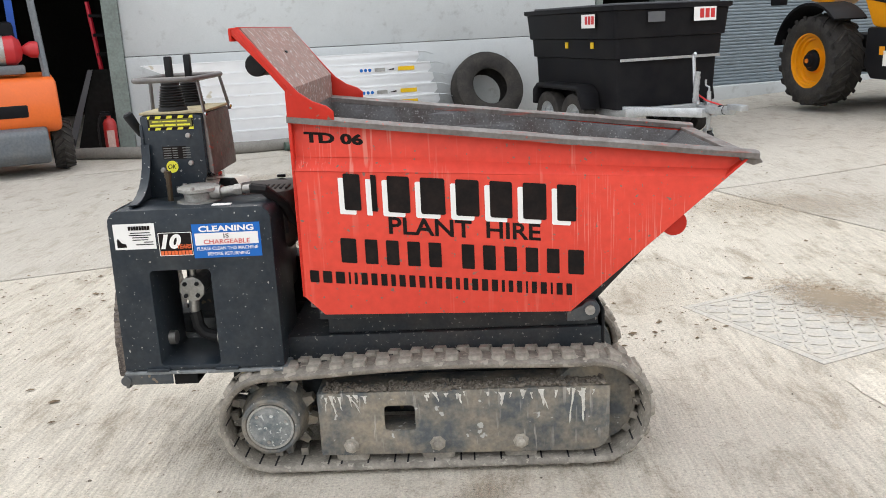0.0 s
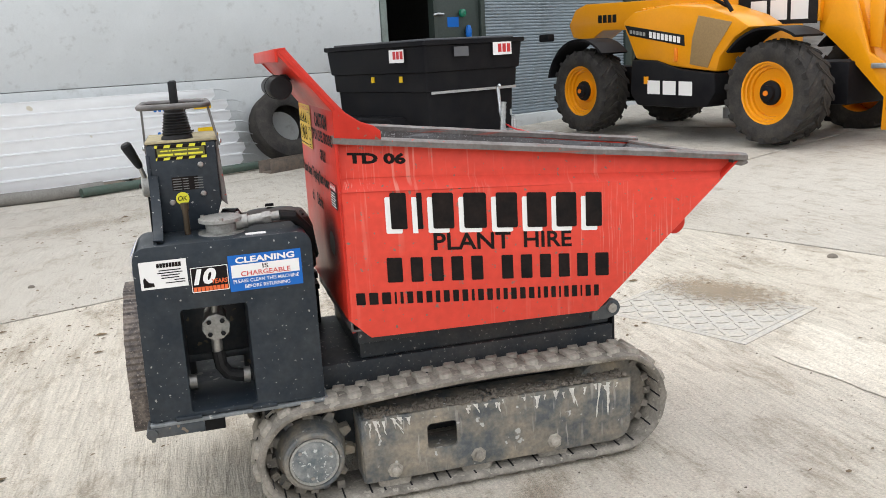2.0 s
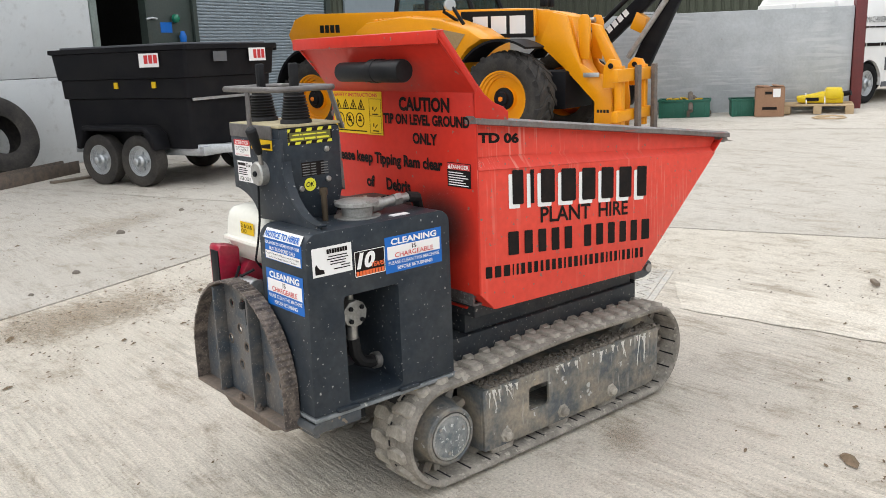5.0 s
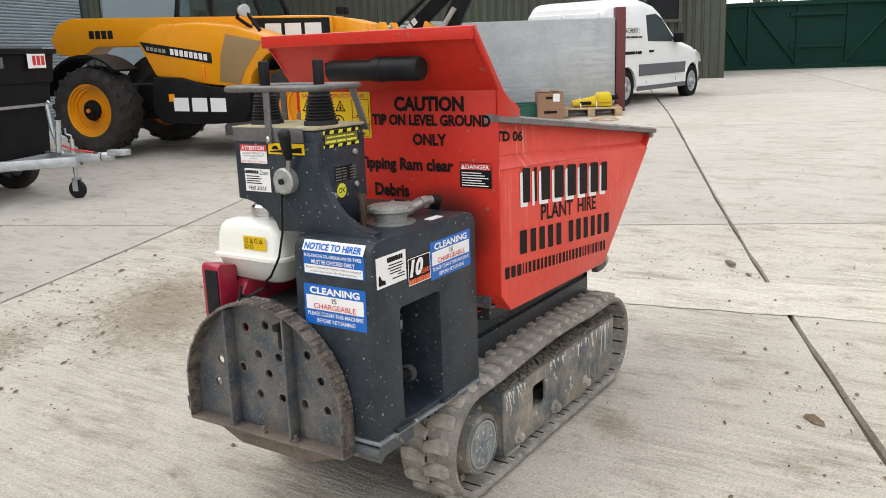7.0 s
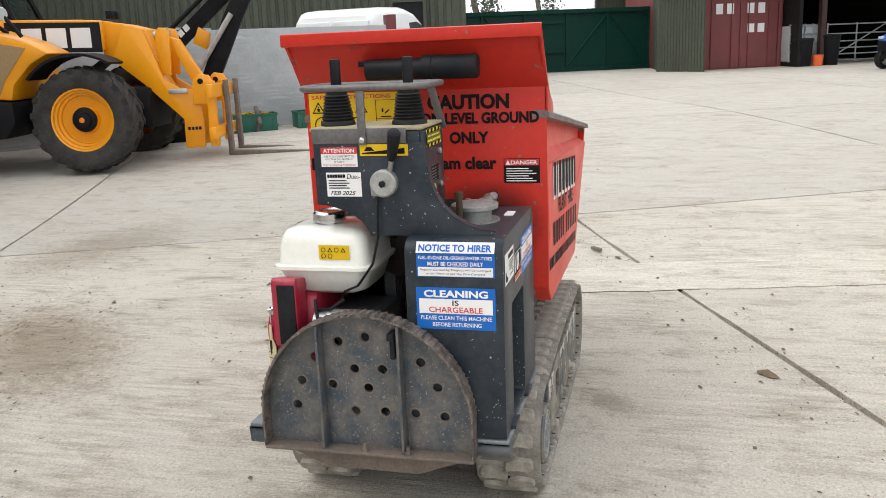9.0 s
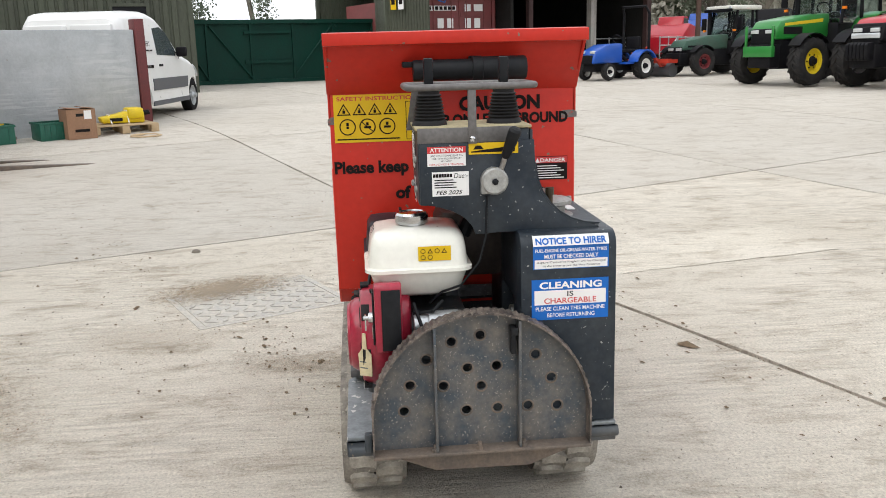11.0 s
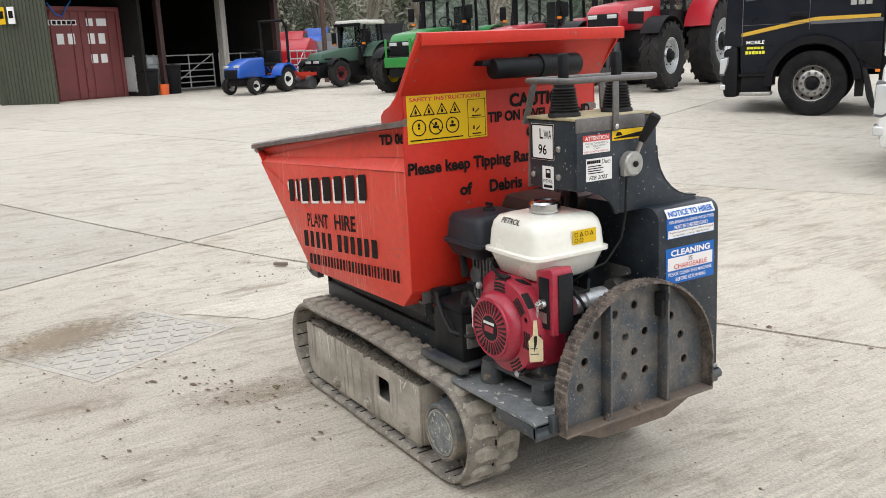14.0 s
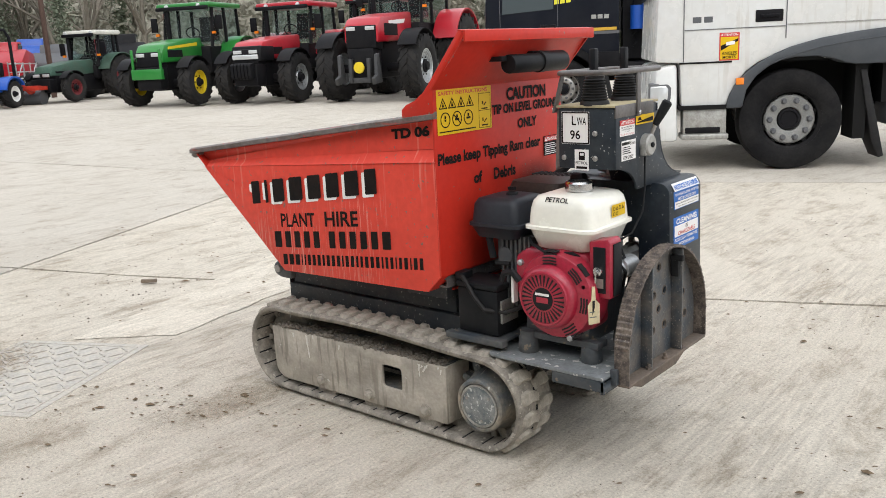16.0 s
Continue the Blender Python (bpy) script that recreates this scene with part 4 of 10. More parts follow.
rear("lettering", "CAUTION", -0.018, 1.192, 0.262, 0.047)
rear("lettering", "TIP ON LEVEL GROUND", 0.073, 1.147, 0.445, 0.036)
rear("lettering", "ONLY", -0.086, 1.085, 0.128, 0.038)
rear("lettering", "Please keep Tipping Ram clear", 0.388, 0.992, 0.624, 0.052, 0.04)
rear("lettering", "of", 0.195, 0.917, 0.05, 0.042)
rear("lettering", "Debris", 0.075, 0.915, 0.138, 0.043, 0.04)
danger = paint("danger_sticker", quad(Geo(), (X, -0.259, 0.960), (0, -0.113, 0), (0, 0, 0.077)), INK, skip, "black and red danger sticker")
paint("sticker_band", quad(Geo(), (X - 0.001, -0.261, 1.015), (0, -0.109, 0), (0, 0, 0.020)), REDINK, danger)
rear("sticker_text", "DANGER", -0.281, 1.018, 0.084, 0.013, 0.02, WHITE, X - 0.002, danger)
paint("triangle", Geo().add([(X - 0.002, -0.264, 1.017), (X - 0.002, -0.280, 1.017), (X - 0.002, -0.272, 1.032)], [(0, 1, 2)]), WHITE, danger)
gt = Geo()
for k in range(6):
    quad(gt, (X - 0.001, -0.266, 0.965 + 0.0078 * k), (0, -0.095 + 0.012 * (k % 3), 0), (0, 0, 0.003))
paint("small_print", gt, WHITE, danger)
safety = paint("safety_sticker", quad(Geo(), (X, 0.382, 1.104), (0, -0.304, 0), (0, 0, 0.150)), YELLOW, skip, "yellow safety instructions sticker with black pictograms")
rear("sticker_text", "SAFETY INSTRUCTIONS", 0.372, 1.235, 0.27, 0.013, 0.02, REDINK, X - 0.001, safety)
gt = Geo()
for k in range(4):
    c = 0.350 - 0.049 * k
    out = [(c + 0.022, 1.190), (c - 0.022, 1.190), (c, 1.227)]
    gt.plate(out, [[(c + 0.0165, 1.1935), (c - 0.0165, 1.1935), (c, 1.2205)]], "x", X - 0.0008, X - 0.0014)
    gt.box((X - 0.0014, c - 0.004, 1.196), (X - 0.0008, c + 0.004, 1.206)).box((X - 0.0014, c - 0.002, 1.207), (X - 0.0008, c + 0.002, 1.212))
for k in range(3):
    c = 0.340 - 0.063 * k
    gt.plate(arc(c, 1.153, 0.026, 0, 345, 23), [arc(c, 1.153, 0.0225, 0, 345, 23)], "x", X - 0.0008, X - 0.0014)
    gt.box((X - 0.0014, c - 0.011 + 0.007 * (k == 0), 1.148), (X - 0.0008, c + 0.011 - 0.007 * (k == 0), 1.155)).box((X - 0.0014, c - 0.004, 1.157), (X - 0.0008, c + 0.004, 1.167))
gt.tube([(X - 0.001, 0.258, 1.136), (X - 0.001, 0.297, 1.170)], 0.0018, 4)
quad(gt, (X - 0.001, 0.374, 1.112), (0, -0.20, 0), (0, 0, 0.004))
for z in (1.112, 1.17):
    quad(gt, (X - 0.001, 0.138, z + 0.004), (0, -0.036, 0), (0, 0, 0.004))
    quad(gt, (X - 0.001, 0.124, z + 0.014), (0, -0.016, 0.012), (0, 0, 0.005))
    quad(gt, (X - 0.001, 0.134, z + 0.020), (0, -0.006, 0), (0, 0, 0.012))
paint("pictogram", gt, INK, safety)
gt = Geo()
for a, b, c, d in ((0.154, 1.109, -0.002, 0.12), (0.154, 1.169, -0.070, 0.0015), (0.154, 1.228, -0.07, 0.0015), (0.154, 1.109, -0.07, 0.0015), (0.086, 1.109, -0.002, 0.12)):
    quad(gt, (X - 0.001, a, b), (0, c, 0), (0, 0, d))
paint("frame_line", gt, INK, safety)
# soot where the exhaust blows on the skip
SOOT = stuff_mat("soot", (0.02, 0.016, 0.015), 0.8, amount=0.3)
sm = SOOT.node_tree
tcn, grad, mpn, rmp, mul, noi = (sm.nodes.new(k) for k in ("ShaderNodeTexCoord", "ShaderNodeTexGradient", "ShaderNodeMapping", "ShaderNodeMapRange", "ShaderNodeMath", "ShaderNodeTexNoise"))
grad.gradient_type = "SPHERICAL"
mpn.vector_type = "TEXTURE"
mpn.inputs["Location"].default_value, mpn.inputs["Scale"].default_value = (-0.527, -0.20, 0.83), (0.3, 0.20, 0.145)
sm.links.new(tcn.outputs["Object"], mpn.inputs["Vector"])
sm.links.new(mpn.outputs[0], grad.inputs["Vector"])
rmp.inputs["From Max"].default_value, rmp.inputs["To Max"].default_value = 0.8, 0.85
sm.links.new(grad.outputs["Fac"], rmp.inputs["Value"])
sm.links.new(rmp.outputs[0], sm.nodes["Principled BSDF"].inputs["Alpha"])
paint("soot_stain", quad(Geo(), (X + 0.0005, -0.005, 0.67), (0, -0.385, 0), (0, 0, 0.33)), SOOT, skip, "black exhaust soot on the red paint")
# document tube on the wing
tube = part("document_tube", Geo().turn((-0.645, 0.135, 1.325), (0, -1, 0), [(0, 0.0), (0.001, 0.030), (0.004, 0.032), (0.18, 0.032)], 24), BLACK, skip, "black plastic document tube")
part("cap", Geo().turn((-0.645, -0.045, 1.327), (0, -1, 0), [(0, 0.032), (0.001, 0.038), (0.03, 0.038), (0.032, 0.036), (0.160, 0.036), (0.166, 0.033), (0.167, 0.0)], 24), BLACK, tube)
part("bracket", Geo().box((-0.64, 0.12, 1.335), (-0.58, 0.165, 1.352)).box((-0.63, -0.07, 1.345), (-0.575, -0.04, 1.365)), BLACK, tube, bevel=0.003)

# chassis and tipping gear
CHASSIS = stuff_mat("grimy_blue_black_paint", (0.022, 0.027, 0.033), 0.45, dirt=(0.060, 0.058, 0.055), amount=0.8, scale=9, fine=80, bump=0.2, spec=0.22, specks=(0.20, 0.19, 0.17), speck_scale=80, speck_cut=0.66)
ch = part("chassis", Geo().box((-0.62, -0.275, 0.365), (0.425, 0.275, 0.445)), CHASSIS, dumper, "dusty black steel chassis beam", bevel=0.004)
part("subframe", Geo().box((-0.475, -0.262, 0.448), (0.415, 0.262, 0.515)).box((-0.30, -0.2, 0.516), (0.33, 0.2, 0.54)), CHASSIS, ch, bevel=0.004)
part("underside", Geo().box((-0.6, -0.19, 0.12), (0.38, 0.19, 0.37)), DIRTY, ch, bevel=0.01)
part("end_plate", Geo().box((0.426, -0.27, 0.30), (0.436, 0.27, 0.50)), BLACK, ch, bevel=0.003)
for s in (-1, 1):
    part("pivot_lug", Geo().prism([(0.30, 0.50), (0.30, 0.53)] + arc(0.375, 0.535, 0.03, 150, -60, 8) + [(0.36, 0.50)], "y", s * 0.345, s * 0.372), DIRTY, ch, bevel=0.003)
    part("pin", Geo().cyl((0.372, s * 0.33, 0.537), (0.372, s * 0.382, 0.537), 0.016), STEEL, ch)
    part("tipping_arm", Geo().prism([(0.33, 0.49), (0.42, 0.50), (0.70, 0.80), (0.66, 0.83), (0.40, 0.60)], "y", s * 0.13, s * 0.17), CHASSIS, ch, bevel=0.004)
part("tipping_ram", Geo().cyl((-0.2, 0, 0.46), (0.5, 0, 0.62), 0.04).cyl((0.5, 0, 0.62), (0.66, 0, 0.78), 0.02), STEEL, ch)
part("lower_skip_bracket", Geo().box((-0.49, -0.33, 0.52), (-0.3, 0.33, 0.60)), CHASSIS, ch, "bracket under the skip", bevel=0.004)

# track gear
RS, RF = (-0.668, 0.186, 0.150), (0.388, 0.195, 0.158)


def belt_path(off, n=18):
    """Points round the track, off metres outside its inner face; x, z and the outward way."""
    (xs_, zs_, r1), (xf, zf, r2) = RS, RF
    pts = []
    for i in range(n + 1):
        a = radians(90 + 180 * i / n)
        pts.append((xs_ + (r1 + off) * math.cos(a), zs_ + (r1 + off) * math.sin(a), math.cos(a), math.sin(a)))
    b0, b1 = zs_ - r1, zf - r2
    for i in range(1, 24):
        k = i / 24
        pts.append((xs_ + (xf - xs_) * k, b0 + (b1 - b0) * k - off, 0.0, -1.0))
    for i in range(n + 1):
        a = radians(-90 + 180 * i / n)
        pts.append((xf + (r2 + off) * math.cos(a), zf + (r2 + off) * math.sin(a), math.cos(a), math.sin(a)))
    t0, t1 = zf + r2, zs_ + r1
    for i in range(1, 24):
        k = i / 24
        bulge = 0.016 * math.sin(3.14159 * k) ** 2
        pts.append((xf + (xs_ - xf) * k, t0 + (t1 - t0) * k + off + bulge, -0.01, 1.0))
    return pts


def along(pts):
    d = [0.0]
    for p, q in zip(pts, pts[1:] + pts[:1]):
        d.append(d[-1] + math.hypot(q[0] - p[0], q[1] - p[1]))
    return d


LUG = None
for s in (-1, 1):
    y0, y1 = s * 0.402, s * 0.205
    tr = part("track", Geo().cyl((0.0, s * 0.25, 0.2), (0.0, s * 0.29, 0.2), 0.03), TRACK, dumper, "worn rubber track caked with dry mud")
    levels = [belt_path(o_) for o_ in (0.0, 0.007, 0.017, 0.024)]
    k = len(levels[0])
    d_ = s * 0.008
    rings = []
    for i in range(k):
        across = [(0, y0 - d_), (0, y1 + d_), (1, y1), (2, y1), (3, y1 + d_ * 3.0), (3, y0 - d_ * 3.0), (2, y0), (1, y0)]
        rings.append([(levels[l_][i][0], yv, levels[l_][i][1]) for l_, yv in across])
    rings.append(rings[0])
    part("belt", Geo().rings(rings, True, False), TRACKBELT, tr, smooth=60)
    mid = belt_path(0.0235)
    dist = along(mid)
    total = dist[-1]
    nl = 43
    for i in range(nl):
        for row in (0, 1):
            dd = (total * (i + 0.5 * row) / nl) % total
            j = max(a for a in range(k) if dist[a] <= dd)
            q0, q1 = mid[j], mid[(j + 1) % k]
            f = (dd - dist[j]) / max(dist[j + 1] - dist[j], 1e-6)
            px, pz = q0[0] + (q1[0] - q0[0]) * f, q0[1] + (q1[1] - q0[1]) * f
            nx, nz = q0[2] + (q1[2] - q0[2]) * f, q0[3] + (q1[3] - q0[3]) * f
            if LUG is None:
                base = [(-0.030, -0.042), (0.010, -0.042), (0.026, -0.006), (0.022, 0.036), (0.010, 0.044), (-0.018, 0.044), (-0.026, 0.030), (-0.022, -0.004)]
                topp = [(x * 0.80, y_ * 0.92) for x, y_ in base]
                LUG = Geo().prism(base, "z", -0.003, 0.0125, poly2=topp).mesh("tread_lug", 0.0012, 30, 1)
                LUG.materials.append(TRACK)
            ob = part("tread_lug", LUG, TRACK, tr)
            w = Vector((nx, 0, nz)).normalized()
            tx = Vector((0, 1, 0)).cross(w)
            m = Matrix((tx, Vector((0, 1, 0)), w)).transposed().to_4x4()
            flip = 1 if row == 0 else -1
            ob.matrix_local = Matrix.Translation((px, s * (0.339 if row == 0 else 0.261), pz)) @ m @ Matrix.Diagonal((1, flip * s, 1, 1))
    gl, gs_ = Geo(), Geo()
    guide = belt_path(-0.012)
    for i in range(0, 44):
        dd = total * i / 44
        j = max(a for a in range(k) if dist[a] <= dd)
        q, e_ = guide[j], levels[0][j]
        turn_ = Matrix.Rotation(math.atan2(q[2], q[3]), 4, "Y")
        gl.box((-0.012, -0.022, -0.014), (0.012, 0.022, 0.012), Matrix.Translation((q[0], s * 0.30, q[1])) @ turn_)
        gs_.box((-0.0028, -0.088, -0.0016), (0.0028, 0.088, 0.003), Matrix.Translation((e_[0], s * 0.302, e_[1])) @ turn_)
        hole = Geo().box((-0.009, -0.007, -0.002), (0.009, 0.007, 0.0022), Matrix.Translation((levels[3][j][0], s * 0.301, levels[3][j][1])) @ turn_)
        part("sprocket_hole", hole, BLACK, tr)
    tagged(part("belt_slot_pattern", gs_, BLACK, tr, "dark slots across the inside of the belt"), kind="stuff")
    tagged(part("guide_teeth", gl, TRACKBELT, tr), kind="stuff")
    # side frame with its window, rollers, sprocket and idler
    out = [(-0.508, 0.066), (0.36, 0.058)] + arc(0.375, 0.118, 0.058, -80, 0, 5) + [(0.436, 0.282), (-0.512, 0.284)]
    fr = part("track_frame", Geo().plate(out, [rrect(-0.296, 0.146, -0.196, 0.235, 0.014)], "y", s * 0.385, s * 0.372), PALEFRAME if s > 0 else MUDSTEEL, tr, "track frame under pale dried dust" if s > 0 else "dark muddy track frame with cement drips", bevel=0.004)
    part("frame_box", Geo().box((-0.50, min(s * 0.25, s * 0.371), 0.07), (0.42, max(s * 0.25, s * 0.371), 0.14)).box((-0.50, min(s * 0.24, s * 0.371), 0.24), (0.42, max(s * 0.24, s * 0.371), 0.286)), MUDSTEEL, fr)
    part("frame_end", Geo().box((-0.513, min(s * 0.25, s * 0.374), 0.066), (-0.500, max(s * 0.25, s * 0.374), 0.284)), PALEFRAME if s > 0 else MUDSTEEL, fr, bevel=0.004)
    # dried cement run down from the upper edge
    dg = Geo()
    rd = random.Random(11 + s)
    for x0, spread, n in ((-0.47, 0.02, 3), (-0.40, 0.05, 9), (-0.15, 0.03, 3), (-0.04, 0.03, 5), (0.10, 0.05, 3), (0.20, 0.04, 6), (0.33, 0.035, 9)):
        for _ in range(n if s < 0 else (1 if x0 > 0 else n // 2 if x0 < -0.3 else 0)):
            x, z, w = x0 + rd.gauss(0, spread * 0.7), 0.2795 - rd.uniform(0, 0.012), rd.uniform(0.0014, 0.0042)
            drop = rd.choice((0.015, 0.02, 0.03, 0.045, 0.06, 0.11)) * rd.uniform(0.7, 1.3)
            lean = rd.gauss(0.05, 0.16) if x0 != -0.40 else rd.gauss(0.3, 0.35)
            if -0.31 < x + lean * drop < -0.18:
                drop, lean = min(drop, 0.028), 0.1
            rows_ = []
            for i in range(7):
                f = i / 6
                ww = w * (1.9 * (1 - f) ** 2 + 0.55 + (0.5 if i == 5 else 0)) * rd.uniform(0.7, 1.25)
                if i == 6:
                    ww *= 0.3
                xx = x + lean * drop * f + rd.gauss(0, 0.0009)
                rows_.append((xx - ww, xx + ww, z - drop * f))
            vv = [q for a, b, c in rows_ for q in ((a, s * 0.3853, c), ((a + b) / 2, s * 0.3872, c), (b, s * 0.3853, c))]
            dg.add(vv, [(3 * i + j, 3 * i + j + 1, 3 * i + j + 4, 3 * i + j + 3) for i in range(6) for j in (0, 1)])
    tagged(part("dried_cement", dg, CEMENT, fr, "white drips of dried cement"), kind="stuff")
    mg = Geo()
    rm = random.Random(3 + s)
    for _ in range(1300):
        x = rm.uniform(-0.49, 0.42)
        r = rm.choice((0.002, 0.0025, 0.003, 0.004, 0.005, 0.008)) * rm.uniform(0.7, 1.3)
        yv = s * rm.uniform(0.31, 0.383)
        mg.turn((x, yv, 0.284 + 0.008 * noise.noise((x * 14, yv * 14, s)) + rm.uniform(0, 0.006)), (rm.uniform(-.8, .8), rm.uniform(-.8, .8), 1), [(-r * 0.6, r * 0.5), (r * 0.3, r * 1.2), (r * 0.9, r * 0.3)], 5)
    tagged(part("mud", mg, MUD, fr, "crumbs of dry mud along the frame"), kind="stuff")
    for x in (-0.41, -0.126, 0.146):
        part("roller", Geo().turn((x, s * 0.395, 0.062), (0, -s, 0), [(0.028, 0.0), (0.028, 0.022), (0.026, 0.026), (0.026, 0.048), (0.030, 0.056), (0.042, 0.056), (0.046, 0.03), (0.12, 0.03), (0.124, 0.05), (0.15, 0.05)], 28), TRACK, tr, "dusty steel track roller")
        part("bolt", Geo().turn((x, s * 0.385, 0.098), (0, s, 0), [(0, 0.027), (0.005, 0.025), (0.006, 0.018), (0.019, 0.017), (0.024, 0.010), (0.025, 0.0)], 7), TRACK, tr, "bolt head caked with cement dust")
    sp = part("sprocket", Geo().turn((-0.668, s * 0.27, 0.182), (0, s, 0), [(0, 0.04), (0, 0.118), (0.05, 0.112), (0.085, 0.10), (0.128, 0.096), (0.134, 0.090), (0.134, 0.082), (0.126, 0.078), (0.126, 0.0)], 32), MUDSTEEL, tr)
    part("hub_cap", Geo().turn((-0.668, s * 0.392, 0.182), (0, s, 0), [(0, 0.078), (0.006, 0.076), (0.008, 0.07), (0.008, 0.0)], 28), HUBCAP, sp, "scuffed dark hub cap")
    part("hub_ring", Geo().turn((-0.668, s * 0.398, 0.182), (0, s, 0), [(0, 0.070), (0.005, 0.070), (0.005, 0.0775), (0, 0.0775)], 28), ALU, sp, "bright worn ring")
    for kk in range(3):
        a = radians(20 + 120 * kk)
        part("bolt", Geo().turn((-0.668 + 0.055 * math.cos(a), s * 0.399, 0.182 + 0.055 * math.sin(a)), (0, s, 0), [(0, 0.007), (0.004, 0.006)], 6), STEEL, sp)
    gt = Geo()
    for kk in range(11):
        a = 6.283185 * kk / 11
        part("tooth", Geo().prism([(-0.018, 0.11), (0.018, 0.11), (0.010, 0.143), (-0.010, 0.143)], "y", -0.02, 0.02, Matrix.Translation((-0.668, s * 0.30, 0.182)) @ Matrix.Rotation(a, 4, "Y")), MUDSTEEL, sp)
    part("idler", Geo().turn((0.388, s * 0.318, 0.195), (0, -s, 0), [(0, 0.02), (0.0, 0.10), (0.004, 0.142), (0.05, 0.148), (0.055, 0.13), (0.10, 0.13), (0.104, 0.148), (0.15, 0.145)], 32), MUDSTEEL, tr)

# engine deck
dk = part("deck", Geo().prism([(-1.135, -0.365), (-0.60, -0.365), (-0.60, 0.10), (-0.685, 0.13)] + arc(-0.72, 0.34, 0.035, 0, 90, 5) + [(-1.135, 0.375)], "z", 0.362, 0.374), DECK, dumper, "scuffed steel deck plate", bevel=0.003)
part("deck_skirt", Geo().box((-1.137, -0.365, 0.318), (-1.125, 0.375, 0.362)).box((-1.137, -0.365, 0.330), (-0.98, -0.357, 0.362)).box((-1.137, 0.367, 0.325), (-0.95, 0.375, 0.362)), DIRTY, dk, bevel=0.002)
part("cross_beam", Geo().box((-1.0, -0.30, 0.30), (-0.92, 0.30, 0.361)).box((-0.80, -0.30, 0.26), (-0.60, 0.30, 0.361)), BLACK, dk, bevel=0.004)
part("bumper", Geo().prism([(-0.28, 0.325), (0.28, 0.325), (0.14, 0.268), (-0.12, 0.265)], "x", -1.15, -1.09), RUST, dk, "rusty scraped bumper beam", bevel=0.005)
part("side_bar", Geo().box((-0.76, -0.345, 0.340), (-0.57, -0.325, 0.358)), PLYTOP, dk, "scuffed pale bar", bevel=0.004)

# hydraulic tank with a way through for the pump
out = [(-1.133, 0.378), (-0.612, 0.378)] + arc(-0.652, 0.868, 0.04, 0, 90, 5) + arc(-1.085, 0.868, 0.04, 90, 180, 5)
ht = part("hydraulic_tank", Geo().plate(out, [rrect(-1.012, 0.392, -0.818, 0.712, 0.012)], "y", -0.36, -0.103), DARK, dumper, "charcoal painted hydraulic tank with hire stickers", bevel=0.006)
for x in (-1.06, -0.835):
    part("foot_flange", Geo().box((x, -0.372, 0.3745), (x + 0.075, -0.32, 0.386)), DARK, ht, bevel=0.002)
pump = part("pump", Geo().turn((-0.915, -0.27, 0.620), (0, 1, 0), [(0, 0.0), (0, 0.030), (0.003, 0.042), (0.02, 0.043), (0.022, 0.036), (0.16, 0.036)], 10), ALU, dumper, "grey cast hydraulic pump")
for a in (45, 135, 225, 315):
    part("bolt", Geo().turn((-0.915 + 0.028 * math.cos(radians(a)), -0.273, 0.62 + 0.028 * math.sin(radians(a))), (0, -1, 0), [(0, 0.008), (0.006, 0.007)], 6), BLACK, pump)
part("port", Geo().cyl((-0.915, -0.24, 0.66), (-0.915, -0.24, 0.71), 0.012), STEEL, pump)
part("port", Geo().cyl((-0.918, -0.25, 0.58), (-0.918, -0.25, 0.53), 0.017), STEEL, pump)
part("hose", Geo().tube([(-0.918, -0.25, 0.54), (-0.912, -0.25, 0.49), (-0.895, -0.25, 0.462), (-0.865, -0.25, 0.45), (-0.822, -0.25, 0.448)], 0.02, 10), RUBBER, pump, "black rubber hose")
part("clamp", Geo().cyl((-0.848, -0.25, 0.449), (-0.828, -0.25, 0.448), 0.026), STEEL, pump)
part("clamp", Geo().cyl((-0.99, -0.25, 0.45), (-1.012, -0.25, 0.45), 0.024), STEEL, pump)
filt = part("oil_filter", Geo().turn((-0.865, -0.235, 0.908), (0, 0, 1), [(0, 0.07), (0.004, 0.07), (0.005, 0.046), (0.03, 0.048), (0.036, 0.066), (0.046, 0.066), (0.05, 0.058), (0.054, 0.0)], 28), ALU, dumper, "dusty cast aluminium oil filter housing")
for a in (30, 150, 270):
    part("bolt", Geo().turn((-0.865 + 0.06 * math.cos(radians(a)), -0.235 + 0.06 * math.sin(radians(a)), 0.953), (0, 0, 1), [(0, 0.008), (0.008, 0.007)], 6), STEEL, filt)
part("port", Geo().cyl((-0.82, -0.24, 0.935), (-0.785, -0.245, 0.937), 0.022).cyl((-0.785, -0.245, 0.937), (-0.74, -0.25, 0.942), 0.016).cyl((-0.74, -0.25, 0.942), (-0.715, -0.253, 0.944), 0.020, n=6).cyl((-0.715, -0.253, 0.944), (-0.69, -0.255, 0.946), 0.014), STEEL, filt)
part("hose", Geo().tube([(-0.69, -0.255, 0.946), (-0.65, -0.25, 0.94), (-0.60, -0.2, 0.88), (-0.58, -0.12, 0.78)], 0.017, 8), RUBBER, filt)
part("dipstick", Geo().cyl((-0.965, -0.215, 0.905), (-0.965, -0.215, 0.985), 0.009, n=10).cyl((-0.965, -0.215, 0.985), (-0.965, -0.215, 1.005), 0.012, n=10), stuff_mat("old_brass", (0.07, 0.05, 0.03), 0.5, 0.4), dumper, "brass-capped filler rod")
part("tag", Geo().box((-0.80, -0.33, 0.9085), (-0.74, -0.305, 0.911)), WHITE, ht, "small white paper tag")

